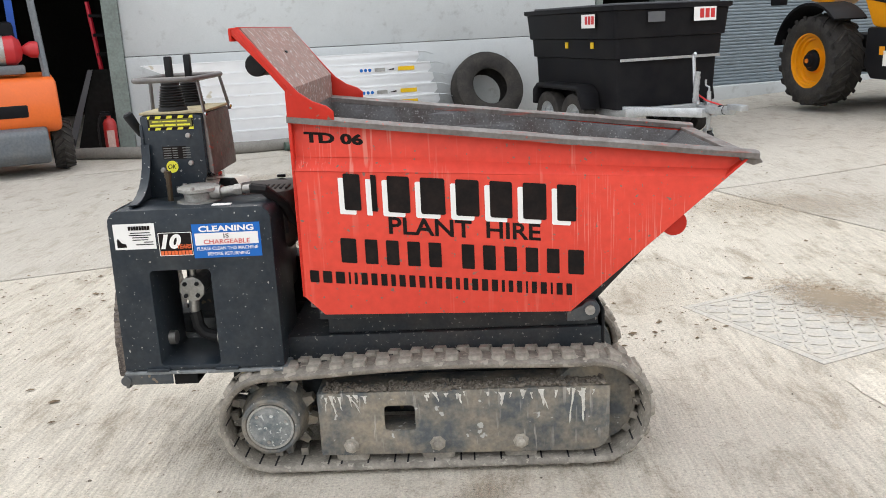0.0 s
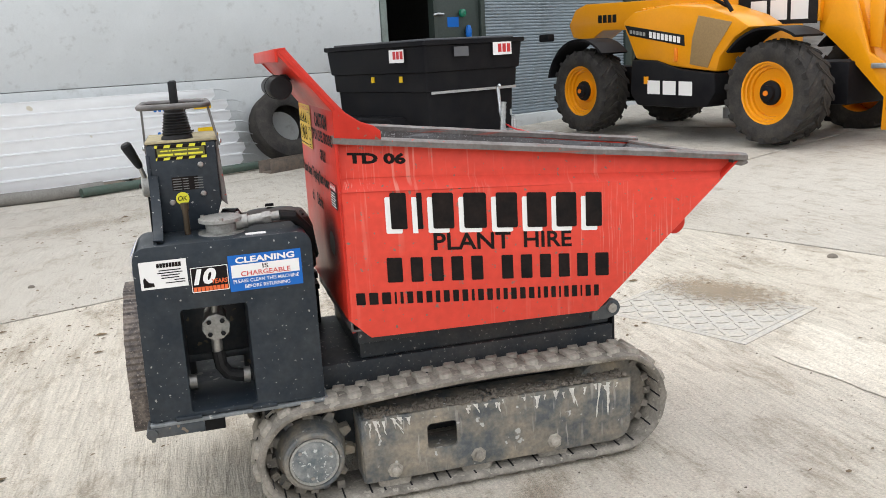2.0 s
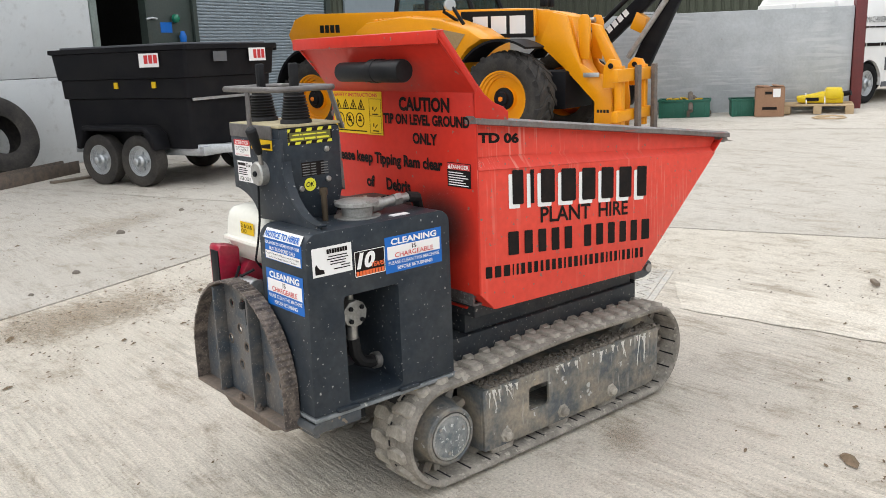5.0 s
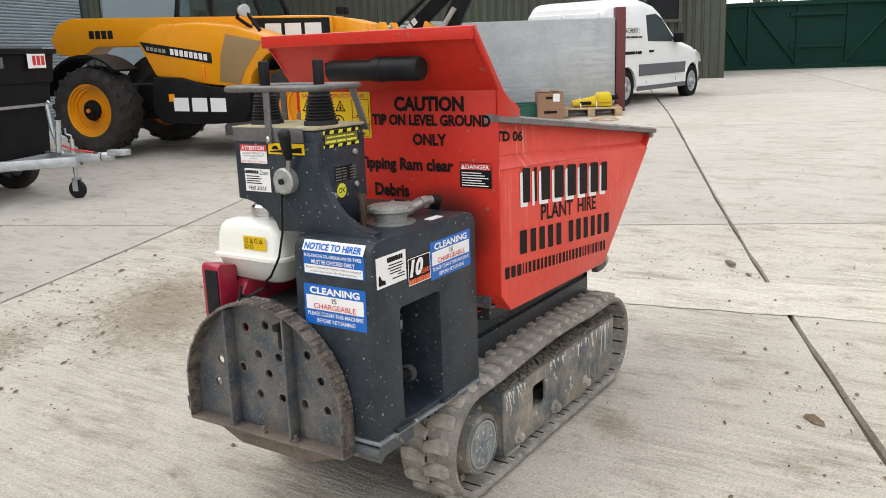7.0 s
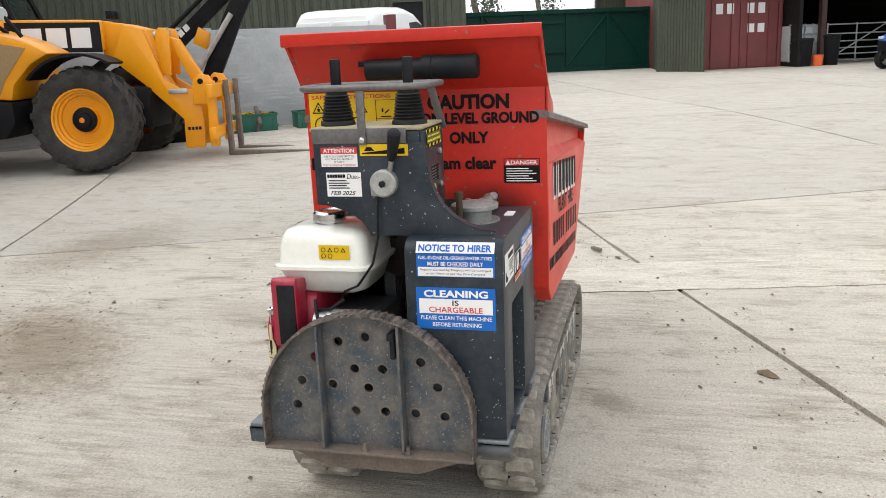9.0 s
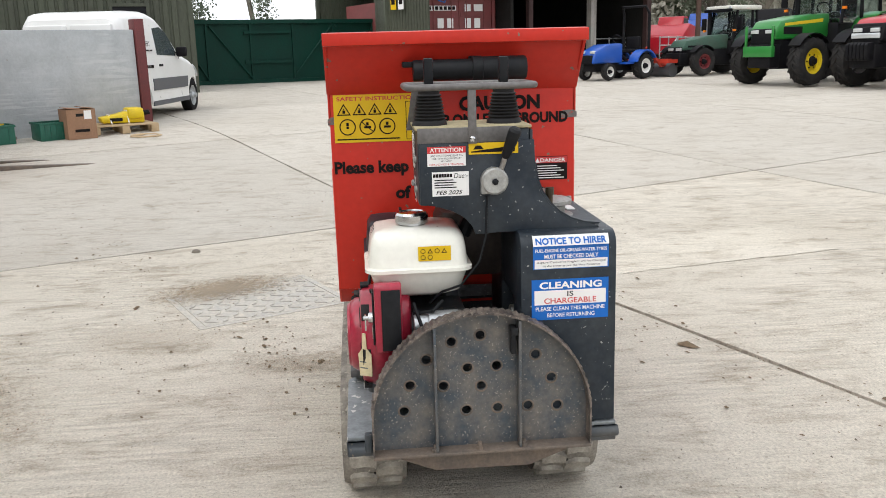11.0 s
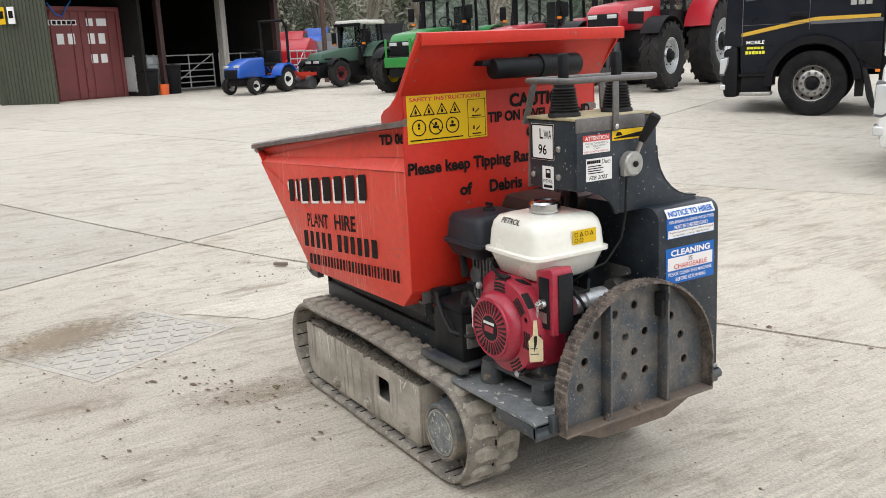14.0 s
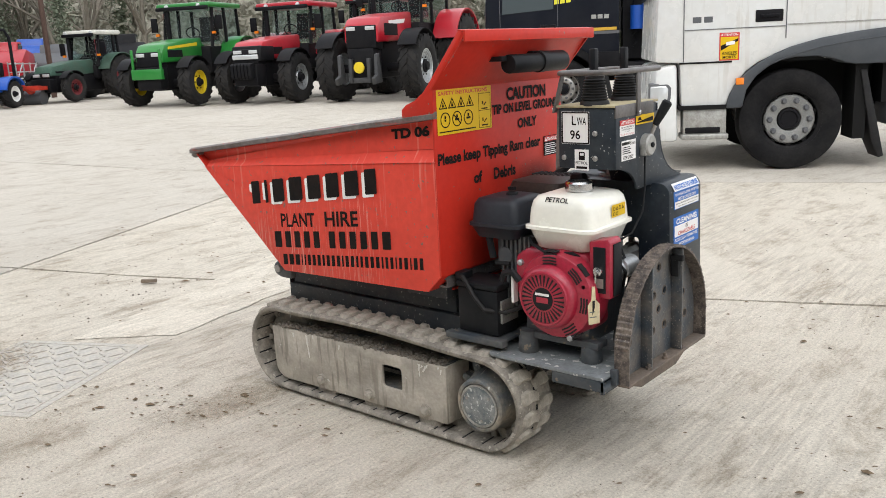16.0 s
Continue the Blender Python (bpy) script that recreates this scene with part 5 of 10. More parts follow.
# stickers on the tank
YS = -0.3615
st = paint("hire_sticker", quad(Geo(), (-1.108, YS, 0.785), (0.131, 0, 0), (0, 0, 0.082)), WHITE, ht, "white hire company sticker")
gt = bars(Geo(), (-1.06, YS - 0.0008, 0.846), (0.068, 0, 0), (0, 0, 0.013), [1, 1, 1, 1, 1, 1, 1, 1], 0.15)
for k, (x, w) in enumerate(((-1.055, .062), (-1.06, .07), (-1.05, .052), (-1.05, .05), (-1.015, .03), (-1.04, .055))):
    quad(gt, (x, YS - 0.0008, 0.836 - 0.0075 * k), (w, 0, 0), (0, 0, 0.003))
gt.add([(-1.10, YS - .0008, .792), (-1.07, YS - .0008, .792), (-1.072, YS - .0008, .803), (-1.085, YS - .0008, .806), (-1.096, YS - .0008, .822), (-1.1, YS - .0008, .815)], [(0, 1, 2, 3, 4, 5)])
paint("print", gt, INK, st)
st = paint("anniversary_sticker", quad(Geo(), (-0.971, YS, 0.758), (0.110, 0, 0), (0, 0, 0.079)), INK, ht, "black and orange maker's sticker")
paint("print", word(Geo(), "10", (-0.963, YS - 0.0008, 0.782), (0.066, 0, 0), (0, 0, 0.048), 0.05, 0.25), WHITE, st)
paint("border", Geo().plate(rrect(-0.969, 0.760, -0.863, 0.835, 0.002, 1), [rrect(-0.967, 0.762, -0.865, 0.833, 0.002, 1)], "y", YS - 0.0004, YS - 0.0009), WHITE, st)
paint("print", word(bars(Geo(), (-0.965, YS - 0.0008, 0.762), (0.098, 0, 0), (0, 0, 0.014), [1] * 9, 0.2), "YEARS", (-0.912, YS - 0.0009, 0.782), (0.046, 0, 0), (0, 0, 0.014), 0.02, 0.2), ORANGE, st)


def cleaning(o, u, v, n, parent):
    """Blue and white notice; n is the way that it faces."""
    o, u, v, n = Vector(o), Vector(u), Vector(v), Vector(n) * 0.0008
    s_ = paint("cleaning_sticker", quad(Geo(), o, u, v), BLUE, parent, "blue and white cleaning notice sticker")
    paint("white_band", quad(Geo(), o + u * 0.035 + v * 0.375 + n, u * 0.93, v * 0.355), WHITE, s_)
    for body, a, b, w_, h_, bold in (("CLEANING", 0.10, 0.765, 0.81, 0.175, 0.035), ("PLEASE CLEAN THIS MACHINE", 0.05, 0.225, 0.90, 0.10, 0.012), ("BEFORE RETURNING", 0.20, 0.065, 0.62, 0.10, 0.012)):
        paint("white_print", word(Geo(), body, o + u * a + v * b + n, u * w_, v * h_, bold), WHITE, s_)
    paint("black_print", word(Geo(), "IS", o + u * 0.46 + v * 0.575 + n * 2, u * 0.08, v * 0.125, 0.012), INK, s_)
    paint("red_print", word(Geo(), "CHARGEABLE", o + u * 0.16 + v * 0.405 + n * 2, u * 0.68, v * 0.135, 0.012), REDINK, s_)


cleaning((-0.861, YS, 0.749), (0.214, 0, 0.001), (0, 0, 0.109), (0, -1, 0), ht)
cleaning((-1.1295, -0.131, 0.674), (0, -0.208, 0), (0.0018, 0, 0.111), (-1, 0, 0), ht)
XN = -1.1278
st = paint("notice_sticker", quad(Geo(), (XN, -0.135, 0.813), (0, -0.204, 0), (0.003, 0, 0.062)), BLUE, ht, "blue and white notice to hirer sticker, edges lifting")
paint("white_band", quad(Geo(), (XN - 0.001, -0.139, 0.815), (0, -0.196, 0), (0, 0, 0.024)), WHITE, st)
paint("white_print", word(Geo(), "MUST BE CHECKED DAILY", (XN - 0.0015, -0.165, 0.842), (0, -0.145, 0), (0.0006, 0, 0.011), 0.02), WHITE, st)
paint("white_print", word(Geo(), "FUEL-ENGINE OIL-GREASE-WATER-TYRES", (XN - 0.0015, -0.141, 0.859), (0, -0.192, 0), (0.0006, 0, 0.009), 0.015), WHITE, st)
gt = word(Geo(), "Repairs Caused by Neglect will be Charged", (XN - 0.002, -0.145, 0.828), (0, -0.184, 0), (0.0004, 0, 0.007), 0.0)
word(gt, "to the Hirer as per the Hire Contract", (XN - 0.002, -0.16, 0.818), (0, -0.155, 0), (0.0004, 0, 0.007), 0.0)
paint("black_print", gt, INK, st)
st2 = paint("sticker_top", quad(Geo(), (-1.1300, -0.135, 0.876), (0, -0.204, 0), (0.015, 0, 0.026)), WHITE, st)
paint("blue_print", word(Geo(), "NOTICE TO HIRER", (-1.1302, -0.142, 0.880), (0, -0.19, 0), (0.0096, 0, 0.0165), 0.03), BLUE, st2)

# control console
XR = -1.056
cs = part("console", Geo().box((XR, -0.140, 0.985), (-0.853, 0.155, 1.180)), DARK, dumper, "charcoal steel control console", bevel=0.004)
part("side_panel", Geo().prism([(XR - 0.002, 0.905), (-0.885, 0.905), (-0.856, 0.985), (-0.856, 1.176), (XR - 0.002, 1.176)], "y", -0.149, -0.141), DARK, cs, bevel=0.002)
part("front_cover", Geo().prism([(-0.8545, 1.176), (-0.8525, 0.990), (-0.836, 0.975), (-0.836, 1.0), (-0.846, 1.176)], "y", -0.135, 0.15), RIM, cs, "scuffed brown-grey front cover", bevel=0.002)
part("top_plate", Geo().box((XR - 0.004, -0.146, 1.181), (-0.846, 0.16, 1.189)), PLYTOP, cs, bevel=0.002)
part("rear_flange", Geo().box((XR - 0.008, -0.105, 1.148), (XR - 0.001, 0.155, 1.187)), RAILSTEEL, cs, "worn bare steel flange", bevel=0.002)
prof = [(0.152, 0.986), (0.125, 0.984), (0.100, 0.978), (0.075, 0.970), (0.050, 0.958), (0.030, 0.943), (0.016, 0.925), (0.006, 0.902)]
prof += [(-0.06, 0.905), (-0.335, 0.902), (-0.325, 0.915)] + [(-0.155 - 0.165 * (1 - math.sin(radians(a))), 0.918 + 0.165 * (1 - math.cos(radians(a)))) for a in range(12, 91, 13)] + [(-0.152, 1.15), (0.152, 1.15)]
part("bracket_plate", Geo().prism(prof, "x", XR - 0.006, XR + 0.004), DARK, cs, "curved steel bracket", bevel=0.0015)
g = Geo()
curve = [(-0.328, 0.916)] + [(-0.155 - 0.165 * (1 - math.sin(radians(a))), 0.918 + 0.165 * (1 - math.cos(radians(a)))) for a in range(12, 91, 13)]
rings = [[(XR - 0.006, p[0], p[1]), (XR + 0.022, p[0], p[1]), (XR + 0.022, p[0] - 0.004, p[1] + 0.004), (XR - 0.006, p[0] - 0.004, p[1] + 0.004)] for p in curve]
part("curved_flange", g.rings(rings), DARK, cs)
for x, z in ((-0.905, 1.11), (-0.905, 1.02), (-1.0, 1.0)):
    part("bolt", Geo().turn((x, -0.149, z), (0, -1, 0), [(0, 0.009), (0.005, 0.009), (0.008, 0.006)], 10), STEEL, cs)
for x, z in ((-0.99, 1.10), (-0.99, 1.02), (-0.875, 1.02)):
    part("bolt", Geo().turn((x, 0.155, z), (0, 1, 0), [(0, 0.009), (0.005, 0.009), (0.008, 0.006)], 10), STEEL, cs)
YC = -0.1503
st = paint("hazard_sticker", quad(Geo(), (-1.033, YC, 1.131), (0.150, 0, 0), (0, 0, 0.046)), LEMON, cs, "yellow and black hazard-striped sticker")
gt = quad(Geo(), (-1.033, YC - 0.0007, 1.139), (0.150, 0, 0), (0, 0, 0.029))
for k in range(4):
    quad(gt, (-1.027 + 0.037 * k, YC - 0.0007, 1.168), (0.019, 0, 0), (0.004, 0, 0.009))
    quad(gt, (-1.031 + 0.037 * k, YC - 0.0007, 1.131), (0.019, 0, 0), (0.004, 0, 0.008))
paint("black_stripes", gt, INK, st)
paint("olive_band", quad(Geo(), (-1.028, YC - 0.001, 1.1405), (0.140, 0, 0), (0, 0, 0.026)), plain("faded_olive_print", (0.13, 0.125, 0.04), 0.5, spec=0.2), st)
paint("number_bar", bars(bars(Geo(), (-1.018, YC - 0.0014, 1.157), (0.115, 0, 0), (0, 0, 0.004), [4, 1, 8, 6], .6), (-1.025, YC - 0.0014, 1.144), (0.132, 0, 0), (0, 0, 0.006), [6, 5, 6], .6), LEMON, st)
st = paint("data_plate", quad(Geo(), (-0.995, YC, 1.035), (0.078, 0, 0), (0, 0, 0.042)), INK, cs, "black maker's data plate")
gt = Geo()
for k in range(5):
    bars(gt, (-0.992, YC - 0.0007, 1.038 + 0.0078 * k), (0.072, 0, 0), (0, 0, 0.003), [3, 2, -1, 3], .5)
paint("print", gt, GREYPRINT, st)
st = paint("ok_sticker", Geo().add([(x, YC, z) for x, z in arc(-0.969, 1.010, 0.020, 0, 348, 29)], [tuple(range(30))]), LEMON, cs, "round yellow OK sticker")
paint("print", word(Geo(), "OK", (-0.983, YC - 0.0007, 1.003), (0.028, 0, 0), (0, 0, 0.015), 0.01, 0.2), INK, st)
XS = XR - 0.0075
st = paint("attention_sticker", quad(Geo(), (XS, 0.131, 1.088), (0, -0.101, 0), (0, 0, 0.051)), WHITE, cs, "red and white attention sticker")
paint("red_band", quad(Geo(), (XS - 0.0006, 0.131, 1.122), (0, -0.101, 0), (0, 0, 0.017)), REDINK, st)
paint("white_print", word(Geo(), "ATTENTION", (XS - 0.0012, 0.124, 1.125), (0, -0.087, 0), (0, 0, 0.011), 0.02), WHITE, st)
gt = word(Geo(), "ARE YOU COMPETENT TO", (XS - 0.0008, 0.123, 1.113), (0, -0.085, 0), (0, 0, 0.005))
word(gt, "USE THIS EQUIPMENT?", (XS - 0.0008, 0.119, 1.1055), (0, -0.077, 0), (0, 0, 0.005))
word(gt, "IF NOT", (XS - 0.0008, 0.094, 1.099), (0, -0.027, 0), (0, 0, 0.004))
paint("black_print", gt, INK, st)
paint("red_print", word(Geo(), "SEEK ADVICE & TRAINING", (XS - 0.0008, 0.126, 1.0905), (0, -0.091, 0), (0, 0, 0.005)), REDINK, st)
st = paint("service_sticker", quad(Geo(), (XS, 0.120, 1.009), (0, -0.097, 0), (0, 0, 0.064)), WHITE, cs, "white service due sticker")
gt = bars(Geo(), (XS - 0.0007, 0.117, 1.059), (0, -0.05, 0), (0, 0, 0.009), [1] * 7, 0.15)
for k in range(4):
    quad(gt, (XS - 0.0007, 0.114, 1.05 - 0.0065 * k), (0, -0.05 - 0.008 * (k % 2), 0), (0, 0, 0.0028))
word(gt, "Due:-", (XS - 0.0007, 0.062, 1.056), (0, -0.036, 0), (0, 0, 0.013), 0.0, 0.2)
word(gt, "FEB 2025", (XS - 0.0007, 0.11, 1.013), (0, -0.07, 0), (0, 0, 0.011), 0.01, 0.3)
paint("print", gt, INK, st)
st = paint("throttle_sticker", quad(Geo(), (XS, 0.022, 1.116), (0, -0.131, 0), (0, 0, 0.030)), YELLOW, cs, "yellow slow to fast throttle sticker")
paint("print", Geo().add([(XS - .0007, .016, 1.121), (XS - .0007, -.1, 1.121), (XS - .0007, -.1, 1.136), (XS - .0007, .016, 1.124)], [(0, 1, 2, 3)]).add([(XS - .0007, .01, 1.129), (XS - .0007, -.018, 1.129), (XS - .0007, -.01, 1.139), (XS - .0007, .003, 1.139)], [(0, 1, 2, 3)]), INK, st)
YE = 0.1565
st = paint("noise_sticker", quad(Geo(), (-0.866, YE, 1.065), (-0.103, 0, 0), (0, 0, 0.104)), WHITE, cs, "white sound power sticker")
gt = word(Geo(), "L", (-0.905, YE + 0.0007, 1.126), (-0.016, 0, 0), (0, 0, 0.03), 0.01)
word(gt, "WA", (-0.924, YE + 0.0007, 1.126), (-0.034, 0, 0), (0, 0, 0.025), 0.01)
word(gt, "96", (-0.898, YE + 0.0007, 1.080), (-0.038, 0, 0), (0, 0, 0.03), 0.015)
gt.plate(rrect(-0.968, 1.066, -0.867, 1.168, 0.004), [rrect(-0.964, 1.07, -0.871, 1.164, 0.003)], "y", YE + 0.0004, YE + 0.0009)
paint("print", gt, INK, st)
st = paint("petrol_sticker", quad(Geo(), (-0.914, YE, 0.980), (-0.052, 0, 0), (0, 0, 0.068)), WHITE, cs, "white petrol sticker with pump symbol")
gt = word(Geo(), "PETROL", (-0.918, YE + 0.0007, 1.0), (-0.044, 0, 0), (0, 0, 0.009))
gt.plate(rrect(-0.952, 1.014, -0.930, 1.040, 0.002), [rrect(-0.948, 1.028, -0.934, 1.036, 0.001)], "y", YE + 0.0004, YE + 0.0009)
quad(gt, (-0.92, YE + 0.0007, 0.985), (-0.04, 0, 0), (0, 0, 0.008))
paint("print", gt, INK, st)
# levers in ribbed gaiters, guard rail, throttle
for yl in (0.114, -0.088):
    prof = [(0, 0.048)]
    for k in range(9):
        r = 0.046 - 0.0014 * k
        prof += [(0.012 + 0.0085 * k, r), (0.016 + 0.0085 * k, r - 0.006)]
    prof += [(0.092, 0.030), (0.096, 0.0)]
    part("gaiter", Geo().turn((-0.965, yl, 1.187), (0, 0, 1), prof, 24), RUBBER, cs, "black ribbed rubber gaiter", smooth=50)
    part("lever", Geo().cyl((-0.965, yl, 1.27), (-0.962, yl, 1.31), 0.009).box((-0.974, yl - 0.0125, 1.285), (-0.952, yl + 0.0125, 1.364)), BLACK, cs, "black lever grip", bevel=0.004)
loop = [(x, y, 1.291) for x, y in rrect(-1.066, -0.158, -0.862, 0.178, 0.030, 5)]
rail = part("guard_rail", Geo().tube(loop, 0.0088, 10, True), RAILSTEEL, cs, "worn grey steel guard rail", smooth=60)
for p, q in (((-1.066, 0.012, 1.291), (XR - 0.012, 0.012, 1.145)), ((-0.864, -0.12, 1.291), (-0.842, -0.147, 1.165)), ((-0.864, 0.14, 1.291), (-0.842, 0.160, 1.165))):
    p, q = Vector(p), Vector(q)
    rings = [[c + Vector((0.003, 0.011, 0)), c + Vector((0.003, -0.011, 0)), c + Vector((-0.003, -0.011, 0)), c + Vector((-0.003, 0.011, 0))] for c in (p, q)]
    part("stay", Geo().rings(rings), RAILSTEEL, rail, bevel=0.001)
    part("bolt", Geo().turn(q + Vector((-0.002 if q.x < -1 else 0.0, 0, 0.012)), (-1 if q.x < -1 else 1, 0, 0), [(0, 0.008), (0.004, 0.008), (0.007, 0.004)], 8), CHROME, rail)
th = part("throttle", Geo().turn((XR - 0.006, -0.043, 1.046), (-1, 0, 0), [(0, 0.036), (0.022, 0.036), (0.027, 0.031), (0.027, 0.0)], 28), ALU, cs, "grey throttle lever housing")
part("nut", Geo().turn((XR - 0.033, -0.043, 1.046), (-1, 0, 0), [(0, 0.009), (0.006, 0.009), (0.009, 0.004)], 6), BLACK, th)
part("housing", Geo().box((XR - 0.026, -0.043, 1.012), (XR - 0.006, -0.007, 1.055)), ALU, th, bevel=0.004)
part("arm", Geo().cyl((XR - 0.02, -0.06, 1.072), (XR - 0.032, -0.072, 1.115), 0.007), STEEL, th)
part("grip", Geo().turn((XR - 0.030, -0.070, 1.108), (-0.45, -0.30, 1), [(0, 0.009), (0.008, 0.012), (0.06, 0.0165), (0.082, 0.017), (0.088, 0.012), (0.09, 0.0)], 14), BLACK, th, "black plastic grip")
part("cable", Geo().tube([(XR - 0.018, -0.025, 1.012), (XR - 0.018, -0.022, 0.98), (XR - 0.02, -0.018, 0.90), (XR - 0.022, 0.0, 0.83), (XR - 0.01, 0.05, 0.765), (XR + 0.02, 0.10, 0.74), (XR + 0.06, 0.13, 0.70)], 0.0035, 6), BLACK, th)

# folded-up standing plate at the back
PLATE_EDGE = stuff_mat("rust_edged_steel", (0.060, 0.050, 0.046), 0.55, 0.2, dirt=(0.27, 0.22, 0.18), amount=0.9, scale=30, fine=120, bump=0.4, bump_dist=0.003, specks=(0.28, 0.24, 0.20), speck_scale=160, speck_cut=0.64)
PLATEFACE = stuff_mat("worn_blue_black_plate", (0.046, 0.060, 0.074), 0.36, spec=0.55, dirt=(0.21, 0.175, 0.14), amount=0.75, scale=13, fine=70, bump=0.35, bump_dist=0.003, specks=(0.28, 0.25, 0.22), speck_scale=170, speck_cut=0.66)
XF = -1.143
holes = [(0.153, 0.586), (0.085, 0.632), (0.008, 0.647), (0.198, 0.516), (0.216, 0.444), (0.109, 0.509), (0.043, 0.557), (-0.035, 0.559), (0.007, 0.504), (0.048, 0.437), (-0.037, 0.439), (-0.141, 0.584), (-0.184, 0.516), (-0.12, 0.439), (-0.201, 0.435)]
PR, PY = 0.290, 0.012
outline = [(PY + PR, 0.335)] + arc(PY, 0.425, PR, -2, 182, 36) + [(PY - PR, 0.335)]
holes = [(a + 0.003, b) for a, b in holes]
fp = part("standing_plate", Geo().plate(outline, [arc(a, b, 0.0125, 0, 330, 11) for a, b in holes], "x", XF, XF + 0.006), PLATEFACE, dumper, "folded half-round standing plate with grip holes and rusty rim")
rings = []
teeth = arc(PY, 0.425, PR, -2, 182, 150)
pts = [(PY + PR, 0.335)] + teeth + [(PY - PR, 0.335)]
for i, (a, b) in enumerate(pts):
    n = Vector((a - PY, max(b - 0.425, 0.0))).normalized()
    j = 0.003 * noise.noise((a * 60, b * 60, 1.0))
    w_ = 0.0045 + (0.0055 * ((i % 3) / 2) * (0.7 + 0.5 * noise.noise((a * 25, b * 25, 4.0))) if 6 < i < 146 else 0.0)
    rings.append([(XF + 0.006, a, b), (XF - 0.045 + j, a, b), (XF - 0.045 + j, a + n.x * w_, b + n.y * w_), (XF + 0.006, a + n.x * w_, b + n.y * w_)])
part("rim", Geo().rings(rings), PLATE_EDGE, fp, "rusty serrated rim", smooth=0)
for a, b in holes:
    part("hole_rim", Geo().turn((XF + 0.0005, a, b), (-1, 0, 0), [(0, 0.0185), (0.0016, 0.0165), (0.0022, 0.0145), (0.0016, 0.0128), (0, 0.0126)], 14, False), RUST, fp)
for yl in (0.135, -0.09):
    zt = 0.425 + math.sqrt(PR ** 2 - (yl - PY) ** 2)
    part("rib", Geo().box((XF - 0.040, yl - 0.0035, 0.337), (XF, yl + 0.004, zt - 0.003)), PLATEFACE, fp, bevel=0.0015)
part("base_angle", Geo().box((XF - 0.045, PY - PR - 0.004, 0.327), (XF + 0.006, PY + PR + 0.004, 0.336)), RUST, fp, bevel=0.002)
for yl in (0.14, 0.02, -0.10):
    part("bolt", Geo().cyl((XF - 0.03, yl, 0.336), (XF - 0.03, yl, 0.356), 0.006, n=8).cyl((XF - 0.03, yl, 0.335), (XF - 0.03, yl, 0.345), 0.011, n=6), RUST, fp)
part("latch", Geo().box((XF - 0.034, -0.080, 0.60), (XF - 0.006, -0.066, 0.665)).box((XF - 0.05, -0.082, 0.655), (XF - 0.006, -0.064, 0.675)), BLACK, fp, "black latch hook", bevel=0.003)
part("hinge_bar", Geo().cyl((XF + 0.01, -0.37, 0.345), (XF + 0.01, -0.28, 0.345), 0.016), DIRTY, fp)
part("hinge_bar", Geo().box((XF - 0.012, 0.308, 0.335), (XF + 0.012, 0.328, 0.388)), DIRTY, fp, bevel=0.004)
# ---- petrol engine on the deck ----
eng = thing("petrol_engine", pose(0, 2.935, 0), "crimson and cream single-cylinder petrol engine, dusty, on rubber mounts", "engine")
part("block", Geo().box((-1.03, 0.02, 0.43), (-0.78, 0.27, 0.66)).box((-0.80, 0.05, 0.50), (-0.66, 0.24, 0.74)), DIRTY, eng, "dusty dark engine block", bevel=0.015)
for k in range(7):
    part("cooling_fin", Geo().box((-0.80 + 0.018 * k, 0.03, 0.52), (-0.792 + 0.018 * k, 0.26, 0.76)), DIRTY, eng)
# fan cover with its slots
SLOTBLACK = plain("black_gap", (0.01, 0.008, 0.009), 0.8)
cx, cz = -0.912, 0.592
out = arc(cx - 0.022, cz + 0.004, 0.150, 0, 352.5, 47)
cov = part("fan_cover", Geo().prism(out, "y", 0.235, 0.325, poly2=[(cx + (a - cx) * 0.92, cz + (b - cz) * 0.92) for a, b in out]), ENGRED, eng, "crimson fan cover with radial slots", bevel=0.01)
part("shroud", Geo().prism([(-1.06, 0.50), (-0.98, 0.45), (-0.82, 0.45), (-0.745, 0.58), (-0.745, 0.70), (-0.80, 0.735), (-1.02, 0.735), (-1.045, 0.70)], "y", 0.185, 0.275), ENGRED, eng, bevel=0.02)
part("recoil_starter", Geo().turn((cx, 0.318, cz), (0, 1, 0), [(0, 0.108), (0.022, 0.104), (0.034, 0.096), (0.041, 0.084), (0.043, 0.04), (0.043, 0.0)], 44), ENGRED, cov, smooth=50)
g = Geo()
slot = Geo().prism([(0.043, -0.0013), (0.077, -0.0030), (0.080, 0.0), (0.077, 0.0030), (0.043, 0.0013)], "y", 0.352, 0.3620).mesh("slot", 0, 0)
for k in range(30):
    part("slot", slot, SLOTBLACK, cov).matrix_local = Matrix.Translation((cx, 0, cz)) @ Matrix.Rotation(-radians(12 * k), 4, "Y")
part("ring", Geo().turn((cx, 0.3585, cz), (0, 1, 0), [(-0.004, 0.082), (0.003, 0.082), (0.004, 0.084), (0.003, 0.088), (-0.006, 0.091)], 44), ENGRED, cov)
for mid in (88, 138, 186, 236):
    for i in range(5):
        a_, r_ = radians(mid), 0.109 + 0.0098 * i
        half = radians(13 - i)
        pts_ = [(cx - 0.010 + r_ * math.cos(a_ + half * k), cz + r_ * math.sin(a_ + half * k)) for k in (-1, 0, 1)]
        pts_ += [(cx - 0.010 + (r_ + 0.0048) * math.cos(a_ + half * k), cz + (r_ + 0.0048) * math.sin(a_ + half * k)) for k in (1, 0, -1)]
        part("slot", Geo().prism(pts_, "y", 0.300, 0.3275 if i < 3 else 0.322), SLOTBLACK, cov)
